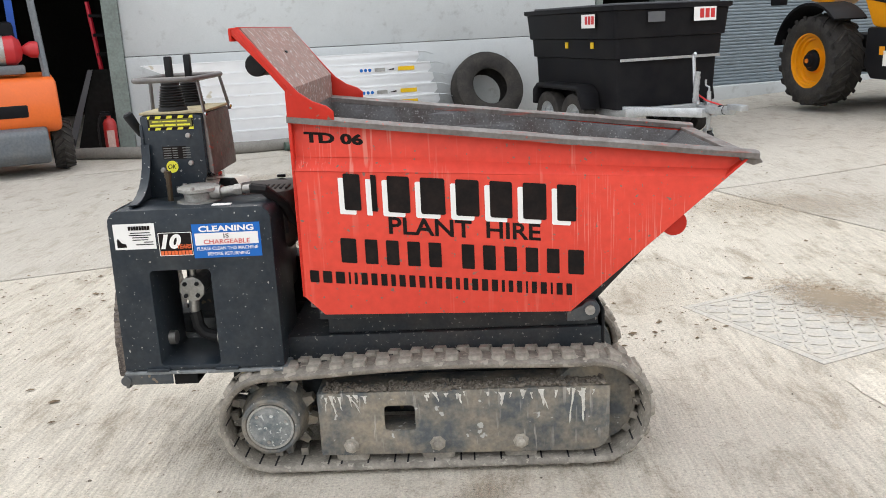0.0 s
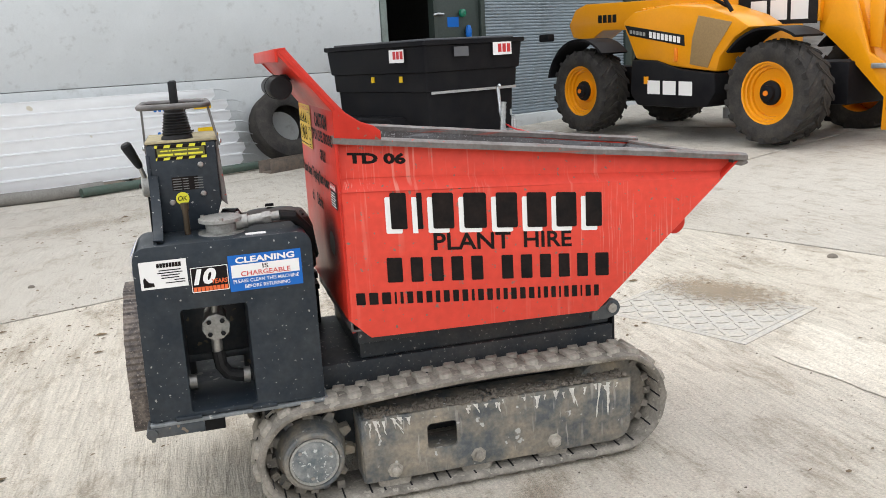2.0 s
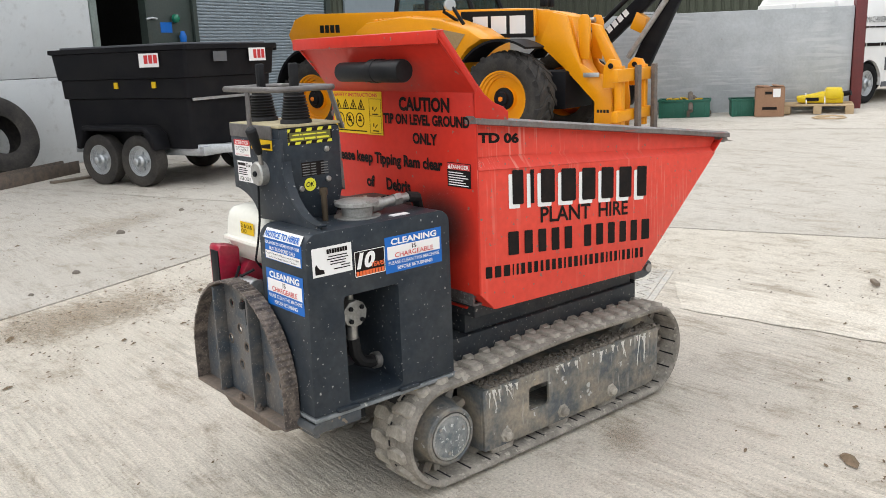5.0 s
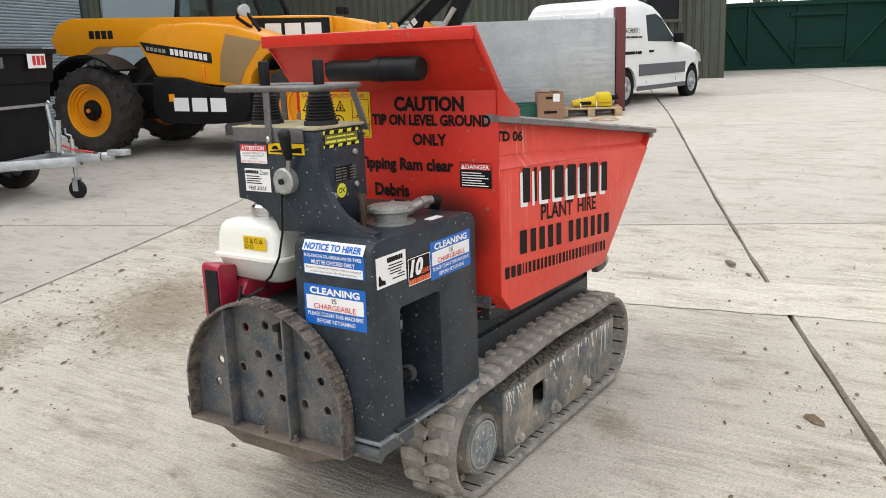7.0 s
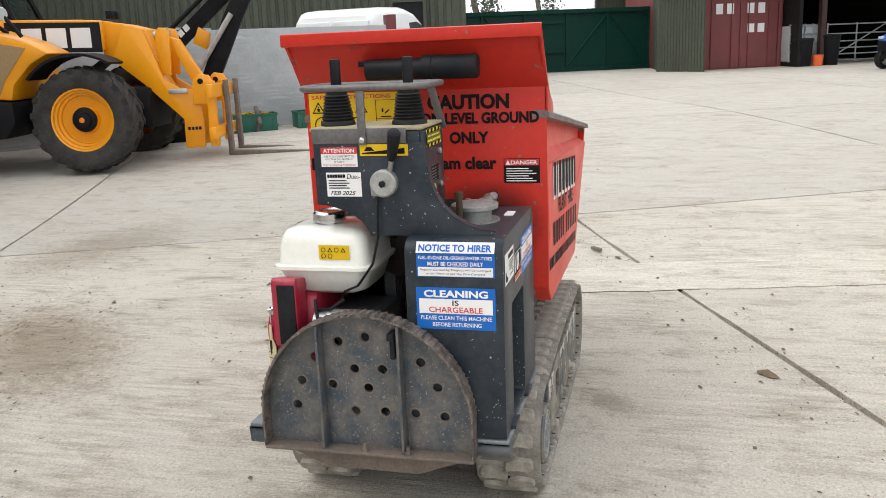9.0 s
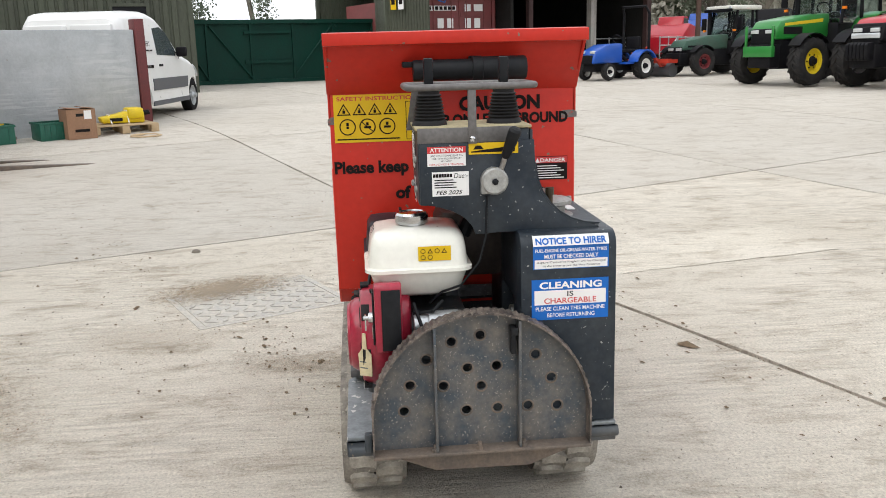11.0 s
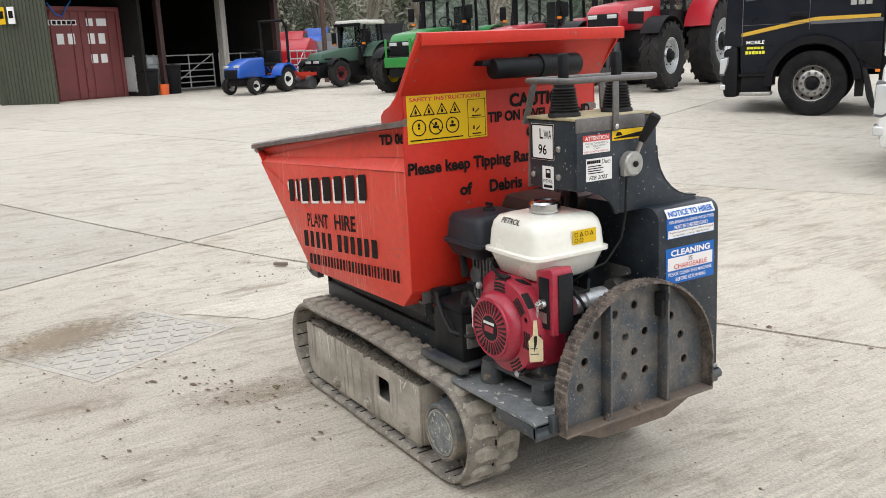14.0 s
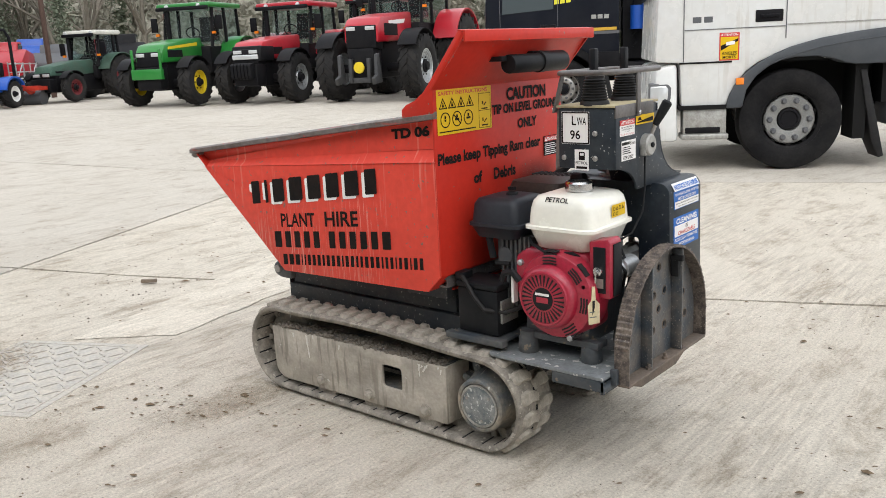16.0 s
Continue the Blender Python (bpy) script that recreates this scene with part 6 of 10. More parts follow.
for a_, b_ in ((-1.040, 0.640), (-0.800, 0.690), (-0.985, 0.462)):
    part("bolt", Geo().turn((a_, 0.312, b_), (0, 1, 0), [(0, 0.011), (0.010, 0.011), (0.013, 0.007), (0.013, 0)], 8), GALV, cov, "bright cover bolt")
em = part("emblem", Geo().turn((cx, 0.3605, cz), (0, 1, 0), [(0, 0.038), (0.003, 0.037), (0.0035, 0.0)], 28), BLACK, cov, "round black maker's badge")
part("badge_bar", Geo().box((cx - 0.026, 0.364, cz + 0.012), (cx + 0.026, 0.3648, cz + 0.02)), WHITE, em)
part("badge_bar", Geo().box((cx - 0.022, 0.364, cz - 0.012), (cx + 0.022, 0.3648, cz + 0.006)), ENGRED, em)
part("grip", Geo().tube([(cx + 0.105, 0.335, cz + 0.04), (cx + 0.13, 0.34, cz + 0.07), (cx + 0.165, 0.335, cz + 0.06), (cx + 0.18, 0.33, cz + 0.03)], 0.012, 8), BLACK, cov, "black pull handle")
part("label", Geo().box((-0.775, 0.3, 0.55), (-0.765, 0.325, 0.64)), WHITE, cov, "small white label")
# tank
rings = []
for z, dx, r in ((0.722, 0.060, 0.03), (0.740, 0.024, 0.035), (0.800, 0.004, 0.035), (0.803, -0.008, 0.04), (0.812, -0.008, 0.04), (0.815, 0.003, 0.035), (0.866, 0.008, 0.032), (0.892, 0.013, 0.036), (0.907, 0.024, 0.036), (0.914, 0.048, 0.035)):
    rings.append([(x, y, z) for x, y in rrect(-1.054 + dx, 0.022 + dx, -0.805 - dx, 0.298 - dx, r, 5)])
tk = part("fuel_tank", Geo().rings(rings), TANK, eng, "cream enamelled fuel tank", smooth=50)
part("cap", Geo().turn((-0.938, 0.170, 0.912), (0, 0, 1), [(0, 0.038), (0.006, 0.038), (0.007, 0.0465), (0.010, 0.047), (0.030, 0.046), (0.036, 0.041), (0.037, 0.036), (0.034, 0.033), (0.036, 0.0)], 24), CHROME, tk, "bright metal filler cap")
st = paint("warning_label", quad(Geo(), (-1.0525, 0.162, 0.833), (0, -0.088, 0), (0, 0, 0.040)), YELLOW, tk, "yellow warning label")
gt = Geo()
for k in range(4):
    if k % 2:
        gt.plate([(0.156 - 0.019 * k - 0.0145 * (a == 1) - 0.00725 * (a == 2), 0.854 + 0.013 * (a == 2)) for a in range(3)], [[(0.156 - 0.019 * k - 0.003 - 0.0085 * (a == 1) - 0.00425 * (a == 2), 0.8558 + 0.007 * (a == 2)) for a in range(3)]], "x", -1.0535, -1.0530)
    else:
        gt.plate(arc(0.149 - 0.019 * k, 0.860, 0.0068, 0, 330, 11), [arc(0.149 - 0.019 * k, 0.860, 0.0052, 0, 330, 11)], "x", -1.0535, -1.0530)
for k in range(2):
    gt.plate(arc(0.149 - 0.019 * k, 0.843, 0.0068, 0, 330, 11), [arc(0.149 - 0.019 * k, 0.843, 0.0052, 0, 330, 11)], "x", -1.0535, -1.0530)
paint("pictogram", gt, INK, st)
paint("lettering", word(Geo(), "PETROL", (-0.880, 0.2865, 0.8935), (-0.085, 0, 0.0), (0, -0.0105, 0.0145), 0.02), INK, tk)
# air cleaner, carburettor, silencer
ACBLACK = stuff_mat("blue_black_plastic", (0.016, 0.019, 0.026), 0.45, spec=0.3, dirt=(0.032, 0.034, 0.038), amount=0.6, scale=8, fine=60, bump=0.08)
ac = part("air_cleaner", Geo().rings([[(x, y, z) for x, y in rrect(-0.775 + d, 0.092 + d, -0.578 - d, 0.300 - d, 0.025, 4)] for z, d in ((0.752, 0.016), (0.79, 0.0), (0.793, -0.006), (0.803, -0.006), (0.806, 0.002), (0.866, 0.008), (0.884, 0.018), (0.890, 0.04))]), ACBLACK, eng, "black plastic air cleaner", smooth=50)
part("wing_nut", Geo().turn((-0.685, 0.19, 0.888), (0, 0, 1), [(0, 0.022), (0.008, 0.02), (0.014, 0.008)], 10).box((-0.70, 0.186, 0.905), (-0.67, 0.194, 0.915)), BLACK, ac)
part("carburettor", Geo().box((-0.75, 0.14, 0.66), (-0.66, 0.25, 0.76)).cyl((-0.70, 0.255, 0.69), (-0.70, 0.265, 0.69), 0.03).cyl((-0.69, 0.2, 0.60), (-0.69, 0.2, 0.66), 0.028), DIRTY, eng, bevel=0.008)
part("governor_spring", Geo().cyl((-0.655, 0.27, 0.68), (-0.64, 0.27, 0.75), 0.012, n=10).cyl((-0.66, 0.262, 0.66), (-0.72, 0.262, 0.665), 0.008, n=8), BLACK, eng)
SOOT = stuff_mat("sooty_brown_steel", (0.040, 0.030, 0.027), 0.5, 0.2, spec=0.3, dirt=(0.075, 0.055, 0.045), amount=0.7, scale=12, fine=80, bump=0.15)
mf = part("silencer", Geo().rings([[(x, y, z) for x, y in rrect(-0.815 + d, -0.17 + d, -0.575 - d, 0.084 - d, 0.04, 4)] for z, d in ((0.72, 0.02), (0.75, 0.0), (0.88, 0.0), (0.913, 0.012), (0.920, 0.04))]), SOOT, eng, "sooty brown silencer with slotted guard", smooth=50)
for k in range(10):
    part("slot", Geo().box((-0.77 + 0.018 * k, -0.1725, 0.775), (-0.761 + 0.018 * k, -0.168, 0.845)), SLOTBLACK, mf)
    part("slot", Geo().box((-0.77 + 0.018 * k, -0.13, 0.917), (-0.763 + 0.018 * k, -0.06, 0.9225)), SLOTBLACK, mf)
part("elbow", Geo().tube([(-0.86, 0.02, 0.86), (-0.855, 0.0, 0.90), (-0.84, -0.015, 0.925), (-0.815, -0.02, 0.925), (-0.80, -0.03, 0.90)], 0.022, 10), BLACK, eng, "black breather elbow")
# key switch box, tag, starter motor
kb = part("switch_box", Geo().prism([(-1.112, 0.600), (-1.112, 0.780), (-1.104, 0.792), (-1.038, 0.778), (-1.046, 0.60)], "y", 0.213, 0.286), ENGRED, eng, "red electric start box", bevel=0.005)
part("front", Geo().box((-1.117, 0.217, 0.606), (-1.1125, 0.268, 0.774)), BLACK, kb, "black box front", bevel=0.002)
part("switch_face", Geo().box((-1.098, 0.2865, 0.618), (-1.056, 0.292, 0.765)), BLACK, kb, bevel=0.002)
part("key_switch", Geo().turn((-1.076, 0.291, 0.69), (0, 1, 0), [(0, 0.016), (0.012, 0.014), (0.013, 0.006), (0.025, 0.006)], 14), CHROME, kb, "chrome key switch")
part("key", Geo().box((-1.079, 0.309, 0.655), (-1.073, 0.313, 0.70)), CHROME, kb)
part("label", Geo().box((-1.092, 0.2915, 0.635), (-1.062, 0.2935, 0.665)), STEEL, kb)
tg = part("key_tag", Geo().prism([(-1.078, 0.525), (-1.04, 0.523), (-1.037, 0.585), (-1.05, 0.602), (-1.052, 0.645), (-1.062, 0.645), (-1.064, 0.602), (-1.078, 0.587)], "y", 0.362, 0.3645, m=Matrix.Translation((-1.072, 0.3165, 0)) @ Matrix.Rotation(radians(58), 4, "Z") @ Matrix.Translation((1.058, -0.3635, 0))), stuff_mat("manila_card", (0.62, 0.53, 0.33), 0.7, amount=0.3), kb, "buff card key tag")
tw = Matrix.Translation((-1.072, 0.3165, 0)) @ Matrix.Rotation(radians(58), 4, "Z") @ Matrix.Translation((1.058, -0.3635, 0))
for z_, w_ in ((0.562, 0.020), (0.545, 0.024)):
    part("writing", Geo().box((-1.042 - w_, 0.3648, z_), (-1.042, 0.3653, z_ + 0.0035), tw), GREYPRINT, tg)
part("starter_motor", Geo().turn((-1.065, 0.055, 0.660), (0, 1, 0), [(0, 0.0), (0, 0.030), (0.004, 0.036), (0.085, 0.036), (0.088, 0.028), (0.125, 0.028), (0.125, 0.0)], 24), GALV, eng, "silver starter motor")
part("wiring", Geo().tube([(-1.02, 0.25, 0.70), (-0.98, 0.29, 0.735), (-0.90, 0.30, 0.725), (-0.83, 0.29, 0.75), (-0.80, 0.26, 0.76)], 0.006, 6).tube([(-1.05, 0.10, 0.72), (-1.08, 0.13, 0.70), (-1.06, 0.18, 0.69)], 0.005, 6).tube([(-1.06, 0.18, 0.72), (-1.10, 0.16, 0.66), (-1.07, 0.12, 0.60)], 0.005, 6), BLACK, eng)
for x, y in ((-0.80, 0.28), (-1.03, 0.26), (-0.80, 0.04), (-1.03, 0.04)):
    part("rubber_mount", Geo().turn((x, y, 0.374), (0, 0, 1), [(0, 0.034), (0.006, 0.036), (0.05, 0.034), (0.056, 0.03), (0.075, 0.03)], 18), DIRTY, eng)
part("mount_rail", Geo().box((-1.07, 0.225, 0.425), (-0.77, 0.29, 0.448)).box((-1.07, 0.01, 0.425), (-0.77, 0.075, 0.448)), DIRTY, eng, bevel=0.004)
# battery
bat = thing("battery", pose(0, 2.935, 0), "black battery in a steel tray beside the engine", "battery")
part("case", Geo().box((-0.705, 0.20, 0.415), (-0.535, 0.325, 0.575)), BLACK, bat, bevel=0.006)
part("lid", Geo().box((-0.71, 0.195, 0.576), (-0.53, 0.33, 0.598)), BLACK, bat, bevel=0.005)
part("label", Geo().box((-0.714, 0.215, 0.46), (-0.7065, 0.31, 0.54)), ALU, bat, "grey warning label")
part("terminal", Geo().box((-0.56, 0.265, 0.599), (-0.525, 0.325, 0.625)), BLACK, bat, bevel=0.004)
part("lead", Geo().tube([(-0.545, 0.315, 0.615), (-0.58, 0.335, 0.60), (-0.62, 0.34, 0.55), (-0.66, 0.338, 0.51), (-0.72, 0.30, 0.50), (-0.77, 0.26, 0.52)], 0.008, 8), RUBBER, bat)
part("tray", Geo().box((-0.735, 0.18, 0.400), (-0.515, 0.345, 0.412)).box((-0.75, 0.332, 0.394), (-0.505, 0.366, 0.418)), DIRTY, bat, bevel=0.004)
part("stand", Geo().box((-0.68, 0.19, 0.372), (-0.56, 0.29, 0.400)), DIRTY, bat)
# ---- machines and vehicles round the yard ----
JYEL = stuff_mat("machine_yellow", (0.80, 0.315, 0.004), 0.35, grain=0.03, spec=0.35, dirt=(0.66, 0.26, 0.008), amount=0.4, scale=2.5, fine=40, bump=0.04, coat=0.2)
TYRE = stuff_mat("dusty_tyre_rubber", (0.030, 0.028, 0.027), 0.8, spec=0.2, dirt=(0.078, 0.070, 0.060), amount=0.8, scale=5, fine=50, bump=0.2)
FARMTYRE = stuff_mat("black_tractor_tyre", (0.017, 0.017, 0.018), 0.75, spec=0.15, dirt=(0.048, 0.044, 0.040), amount=0.7, scale=5, fine=50, bump=0.2)
IRON = stuff_mat("dark_linkage_iron", (0.045, 0.047, 0.05), 0.55, spec=0.3, dirt=(0.08, 0.075, 0.07), amount=0.5, scale=6, fine=40, bump=0.1)
TRUCKTYRE = stuff_mat("truck_tyre_rubber", (0.009, 0.009, 0.010), 0.75, spec=0.1, dirt=(0.030, 0.029, 0.028), amount=0.6, scale=5, fine=50, bump=0.15)
BLKPL = stuff_mat("black_plastic", (0.008, 0.008, 0.010), 0.5, spec=0.10, grain=0.03, dirt=(0.022, 0.021, 0.020), amount=0.6, scale=3, fine=40, bump=0.06)
TRUCKWHITE = stuff_mat("white_truck_paint", (0.69, 0.705, 0.70), 0.25, grain=0.03, dirt=(0.60, 0.585, 0.55), amount=0.6, scale=2.2, fine=14, bump=0.02, coat=0.2, streaks=(0.52, 0.50, 0.46), streak_scale=(9, 9, 0.8), streak_cut=0.57, streak_patch=1.2, streak_amount=0.45)
TRUCKBLACK = stuff_mat("navy_black_truck_paint", (0.008, 0.010, 0.016), 0.3, spec=0.15, grain=0.03, dirt=(0.018, 0.019, 0.024), amount=0.5, scale=2, fine=25, bump=0.02, coat=0.08)
VANWHITE = stuff_mat("dirty_white_van_paint", (0.78, 0.78, 0.76), 0.3, grain=0.03, dirt=(0.66, 0.64, 0.60), amount=0.35, scale=0.6, fine=3, bump=0.02, coat=0.08)
GOLD = stuff_mat("gold_stripe_film", (0.60, 0.36, 0.035), 0.4, grain=0.03, amount=0.3, scale=4, fine=40, bump=0.02)
SLATEPL = stuff_mat("slate_grey_plastic", (0.050, 0.057, 0.066), 0.5, spec=0.3, grain=0.03, dirt=(0.085, 0.09, 0.095), amount=0.6, scale=3, fine=40, bump=0.06)
GREYPL = stuff_mat("grey_plastic", (0.085, 0.09, 0.10), 0.55, grain=0.03, dirt=(0.13, 0.125, 0.12), amount=0.5, scale=4, fine=40, bump=0.06)
GLASS = plain("tinted_glass", (0.05, 0.065, 0.07), 0.05, 0.0, 0.8)
CABGLASS = glass_mat("cab_glass", (0.78, 0.87, 0.87))
CABGLASS.node_tree.nodes["Principled BSDF"].inputs["Transmission Weight"].default_value = 0.98
# Teal glass, tinted darker to stand in for the dim cab inside.
DIMGLASS = glass_mat("dim_teal_cab_glass", (0.32, 0.42, 0.42))
JDGREEN = stuff_mat("bright_green_paint", (0.018, 0.20, 0.030), 0.35, grain=0.03, amount=0.3, scale=3, fine=30, bump=0.03, coat=0.2)
JDYEL = stuff_mat("bright_yellow_paint", (0.75, 0.56, 0.02), 0.4, grain=0.03, amount=0.3, scale=4, fine=30, bump=0.03)
TRED = stuff_mat("tractor_red_paint", (0.42, 0.010, 0.022), 0.32, grain=0.03, amount=0.3, scale=3, fine=30, bump=0.03, coat=0.2)
OLDGREEN = stuff_mat("faded_green_paint", (0.050, 0.105, 0.078), 0.55, spec=0.25, dirt=(0.075, 0.09, 0.07), amount=0.6, scale=4, fine=30, bump=0.06)
TBLUE = stuff_mat("tractor_blue_paint", (0.012, 0.085, 0.42), 0.35, grain=0.03, amount=0.3, scale=4, fine=30, bump=0.03, coat=0.2)
FORANGE = stuff_mat("forklift_orange_paint", (0.72, 0.135, 0.016), 0.4, grain=0.03, dirt=(0.5, 0.1, 0.02), amount=0.4, scale=3, fine=40, bump=0.04)
FGREY = stuff_mat("forklift_grey_paint", (0.11, 0.125, 0.14), 0.5, dirt=(0.17, 0.165, 0.15), amount=0.5, scale=4, fine=40, bump=0.06)
LENS = plain("lamp_lens", (0.6, 0.62, 0.62), 0.1, 0.3)
AMBER = plain("amber_lens", (0.8, 0.22, 0.02), 0.2)
GAPBLACK = plain("gap_shade_black", (0.008, 0.008, 0.008), 0.8, 0.0, 0.2)
TYRES = {}
LUGS = {}


def tyre_mesh(r, w, rim, lugs, mat):
    key = (r, w, rim, lugs, mat.name)
    if key in TYRES:
        return TYRES[key]
    h = w / 2
    rr = r - (0.034 if lugs else 0.0)
    blocks = []
    prof = [(-h * 0.78, rim * 0.96), (-h * 0.86, rim), (-h, rim + (rr - rim) * 0.45), (-h * 0.97, rim + (rr - rim) * 0.75), (-h * 0.86, rr - (rr - rim) * 0.05), (-h * 0.55, rr)]
    prof = prof + [(-a, b) for a, b in reversed(prof)]
    g = Geo().turn((0, 0, 0), (0, 1, 0), prof, 48 if not lugs else 40, False)
    if lugs:
        n = 19

        def on(a, y, rad):
            return (rad * math.sin(a), y, rad * math.cos(a))
        for s in (-1, 1):
            for i in range(n):
                a0 = 6.283185 * (i + (0.5 if s > 0 else 0)) / n
                da, wa = 0.32, 0.084
                if i:
                    continue
                k = Geo().add([on(a0, 0, rr - 0.004), on(a0 + wa * 1.4, 0, rr - 0.004), on(a0 + da + wa * 1.6, s * h * 0.97, rr - 0.075), on(a0 + da, s * h * 0.97, rr - 0.075),
                       on(a0 + 0.01, 0, r), on(a0 + wa * 1.2, 0, r), on(a0 + da + wa * 1.4, s * h, r - 0.032), on(a0 + da + 0.012, s * h, r - 0.032)],
                      [(0, 1, 2, 3), (4, 5, 6, 7), (0, 1, 5, 4), (1, 2, 6, 5), (2, 3, 7, 6), (3, 0, 4, 7)]).mesh("tread_lug", 0.0, 0)
                k.materials.append(mat)
                blocks.append(k)
    LUGS[key] = blocks
    me = g.mesh("tyre", 0.0, 40)
    me.materials.append(mat)
    TYRES[key] = me
    return me


def add_lugs(ob, r, w, rim, lugs, mat):
    """The rubber bars of a tractor tread, each its own piece."""
    for me in LUGS[(r, w, rim, lugs, mat.name)]:
        for i in range(19):
            lug = part("tread_lug", me, mat, ob)
            lug.matrix_local = Matrix.Rotation(6.283185 * i / 19, 4, "Y")


def wheel(parent, x, y, r, w, rim, rim_mat, side, lugs=True, mat=None, hub=None, dish=0.06, bolts=8, steer=0.0):
    """A wheel whose outer face looks to side (+1: y, -1: -y)."""
    ob = part("wheel", tyre_mesh(r, w, rim, lugs, mat or TYRE), TYRE, parent)
    ob.matrix_local = pose(x, y, r, 0, 0, steer) @ Matrix.Diagonal((1, side, 1, 1))
    add_lugs(ob, r, w, rim, lugs, mat or TYRE)
    h = w / 2
    part("rim", Geo().turn((0, 0, 0), (0, 1, 0), [(-h * 0.8, rim * 0.97), (h * 0.8, rim * 0.97), (h * 0.86, rim * 1.03), (h * 0.82, rim * 0.94), (h * 0.8 - dish * 0.30, rim * 0.925), (h * 0.8 - dish * 0.36, rim * 0.86), (h * 0.8 - dish * 0.75, rim * 0.845), (h * 0.8 - dish * 0.80, rim * 0.77), (h * 0.8 - dish * 1.15, rim * 0.755), (h * 0.8 - dish * 1.2, rim * 0.45), (h * 0.8 - dish * 0.7, rim * 0.4), (h * 0.8 - dish * 0.7, 0)], 32, False), rim_mat, ob)
    part("hub", Geo().turn((0, h * 0.8 - dish * 0.75, 0), (0, 1, 0), [(0, rim * 0.40), (0.03, rim * 0.38), (0.05, rim * 0.26), (0.09, rim * 0.24), (0.10, rim * 0.15), (0.10, 0)], 24), hub or BLKPL, ob)
    g = Geo()
    for k in range(bolts):
        a = 6.283185 * k / bolts
        part("wheel_nut", Geo().turn((rim * 0.55 * math.cos(a), h * 0.8 - dish * 1.02, rim * 0.55 * math.sin(a)), (0, 1, 0), [(0, 0.018), (0.02, 0.016), (0.022, 0)], 6), hub or BLKPL, ob)
    return ob


def fender(r0, r1, a0, a1, y0, y1, cx, cz, n=12):
    """A curved mudguard over a wheel."""
    g = Geo()
    rings = []
    for i in range(n + 1):
        a = radians(a0 + (a1 - a0) * i / n)
        c, s = math.cos(a), math.sin(a)
        rings.append([(cx + r0 * c, y0, cz + r0 * s), (cx + r0 * c, y1, cz + r0 * s), (cx + r1 * c, y1, cz + r1 * s), (cx + r1 * c, y0, cz + r1 * s)])
    return g.rings(rings)


# telehandler
tele = thing("telehandler", spot(9.75, 7.8, -97), "yellow telehandler with black skirts and pallet forks lowered", "telehandler")
for x in (-1.44, 1.9):
    for s in (-1, 1):
        wheel(tele, x, s * 0.88, 0.625, 0.48, 0.37, JYEL, s, steer=0, dish=0.10, bolts=0)
pod = part("engine_pod", Geo().prism([(-0.34, 1.06), (-0.61, 1.57), (-0.38, 1.70), (0.30, 1.75), (0.90, 1.69), (1.36, 1.54), (1.60, 1.40), (1.36, 1.28), (1.14, 1.05), (1.09, 0.87), (0.5, 0.93)], "y", -1.02, -0.35), JYEL, tele, "yellow engine cover", bevel=0.05)
part("skirt", Geo().prism([(-0.37, 1.06), (0.08, 1.04), (0.5, 0.92), (1.10, 0.86), (1.11, 0.62), (0.98, 0.44), (0.5, 0.42), (-0.27, 0.44), (-0.40, 0.6)], "y", -1.06, -0.4), BLKPL, tele, "black skirt panel", bevel=0.03)
part("grille", Geo().prism([(0.80, 1.58), (1.33, 1.47), (1.04, 1.10), (0.96, 0.93), (0.66, 0.98), (0.70, 1.30)], "y", -1.032, -1.02), stuff_mat("mesh_grille", (0.30, 0.195, 0.085), 0.6, amount=0.4, scale=50, fine=200), pod, "brown mesh grille", bevel=0.008)
part("badge", Geo().prism([(-0.53, 1.53), (0.56, 1.35), (0.57, 1.21), (-0.44, 1.39)], "y", -1.031, -1.021), BLACK, pod, "black name strip", bevel=0.004)
part("badge_bar", bars(Geo(), (-0.43, -1.0335, 1.415), (0.30, 0, -0.05), (0, 0, 0.05), [1, 1, 1, 1, 1], .3), ALU, pod)
part("badge_bar", bars(Geo(), (-0.06, -1.0335, 1.345), (0.56, 0, -0.095), (0, 0, 0.08), [1] * 8, .35), WHITE, pod)
part("logo_bar", bars(Geo(), (-0.06, -1.0635, 0.60), (0.80, 0, -0.02), (0, 0, 0.18), [1, 1, 1], .22), WHITE, tele, "plain white logo shapes")
part("logo_bar", quad(Geo(), (-0.13, -1.0635, 0.73), (0.09, 0, 0), (0, 0, 0.10)), JYEL, tele)
for k in range(9):
    part("bonnet_rib", Geo().box((-0.32 + 0.085 * k, -0.92, 1.70 + 0.003 * k), (-0.275 + 0.085 * k, -0.5, 1.742 + 0.002 * k)), JYEL, pod, bevel=0.012)
part("handle", Geo().box((0.40, -1.045, 1.02), (0.45, -1.02, 1.19)), AMBER, pod, bevel=0.006)
part("chassis", Geo().box((-2.2, -0.42, 0.45), (2.5, 0.42, 0.95)), BLKPL, tele, bevel=0.03)
part("axle", Geo().cyl((-1.44, -0.8, 0.62), (-1.44, 0.8, 0.62), 0.14), JYEL, tele)
part("axle", Geo().cyl((1.9, -0.8, 0.62), (1.9, 0.8, 0.62), 0.14), JYEL, tele)
for x, a0, a1 in ((-1.44, 45, 165), (1.9, 58, 140)):
    for s in (-1, 1):
        part("mudguard", fender(0.72, 0.75, a0, a1, s * 0.62, s * 1.12, x, 0.64), BLKPL, tele, "black mudguard")
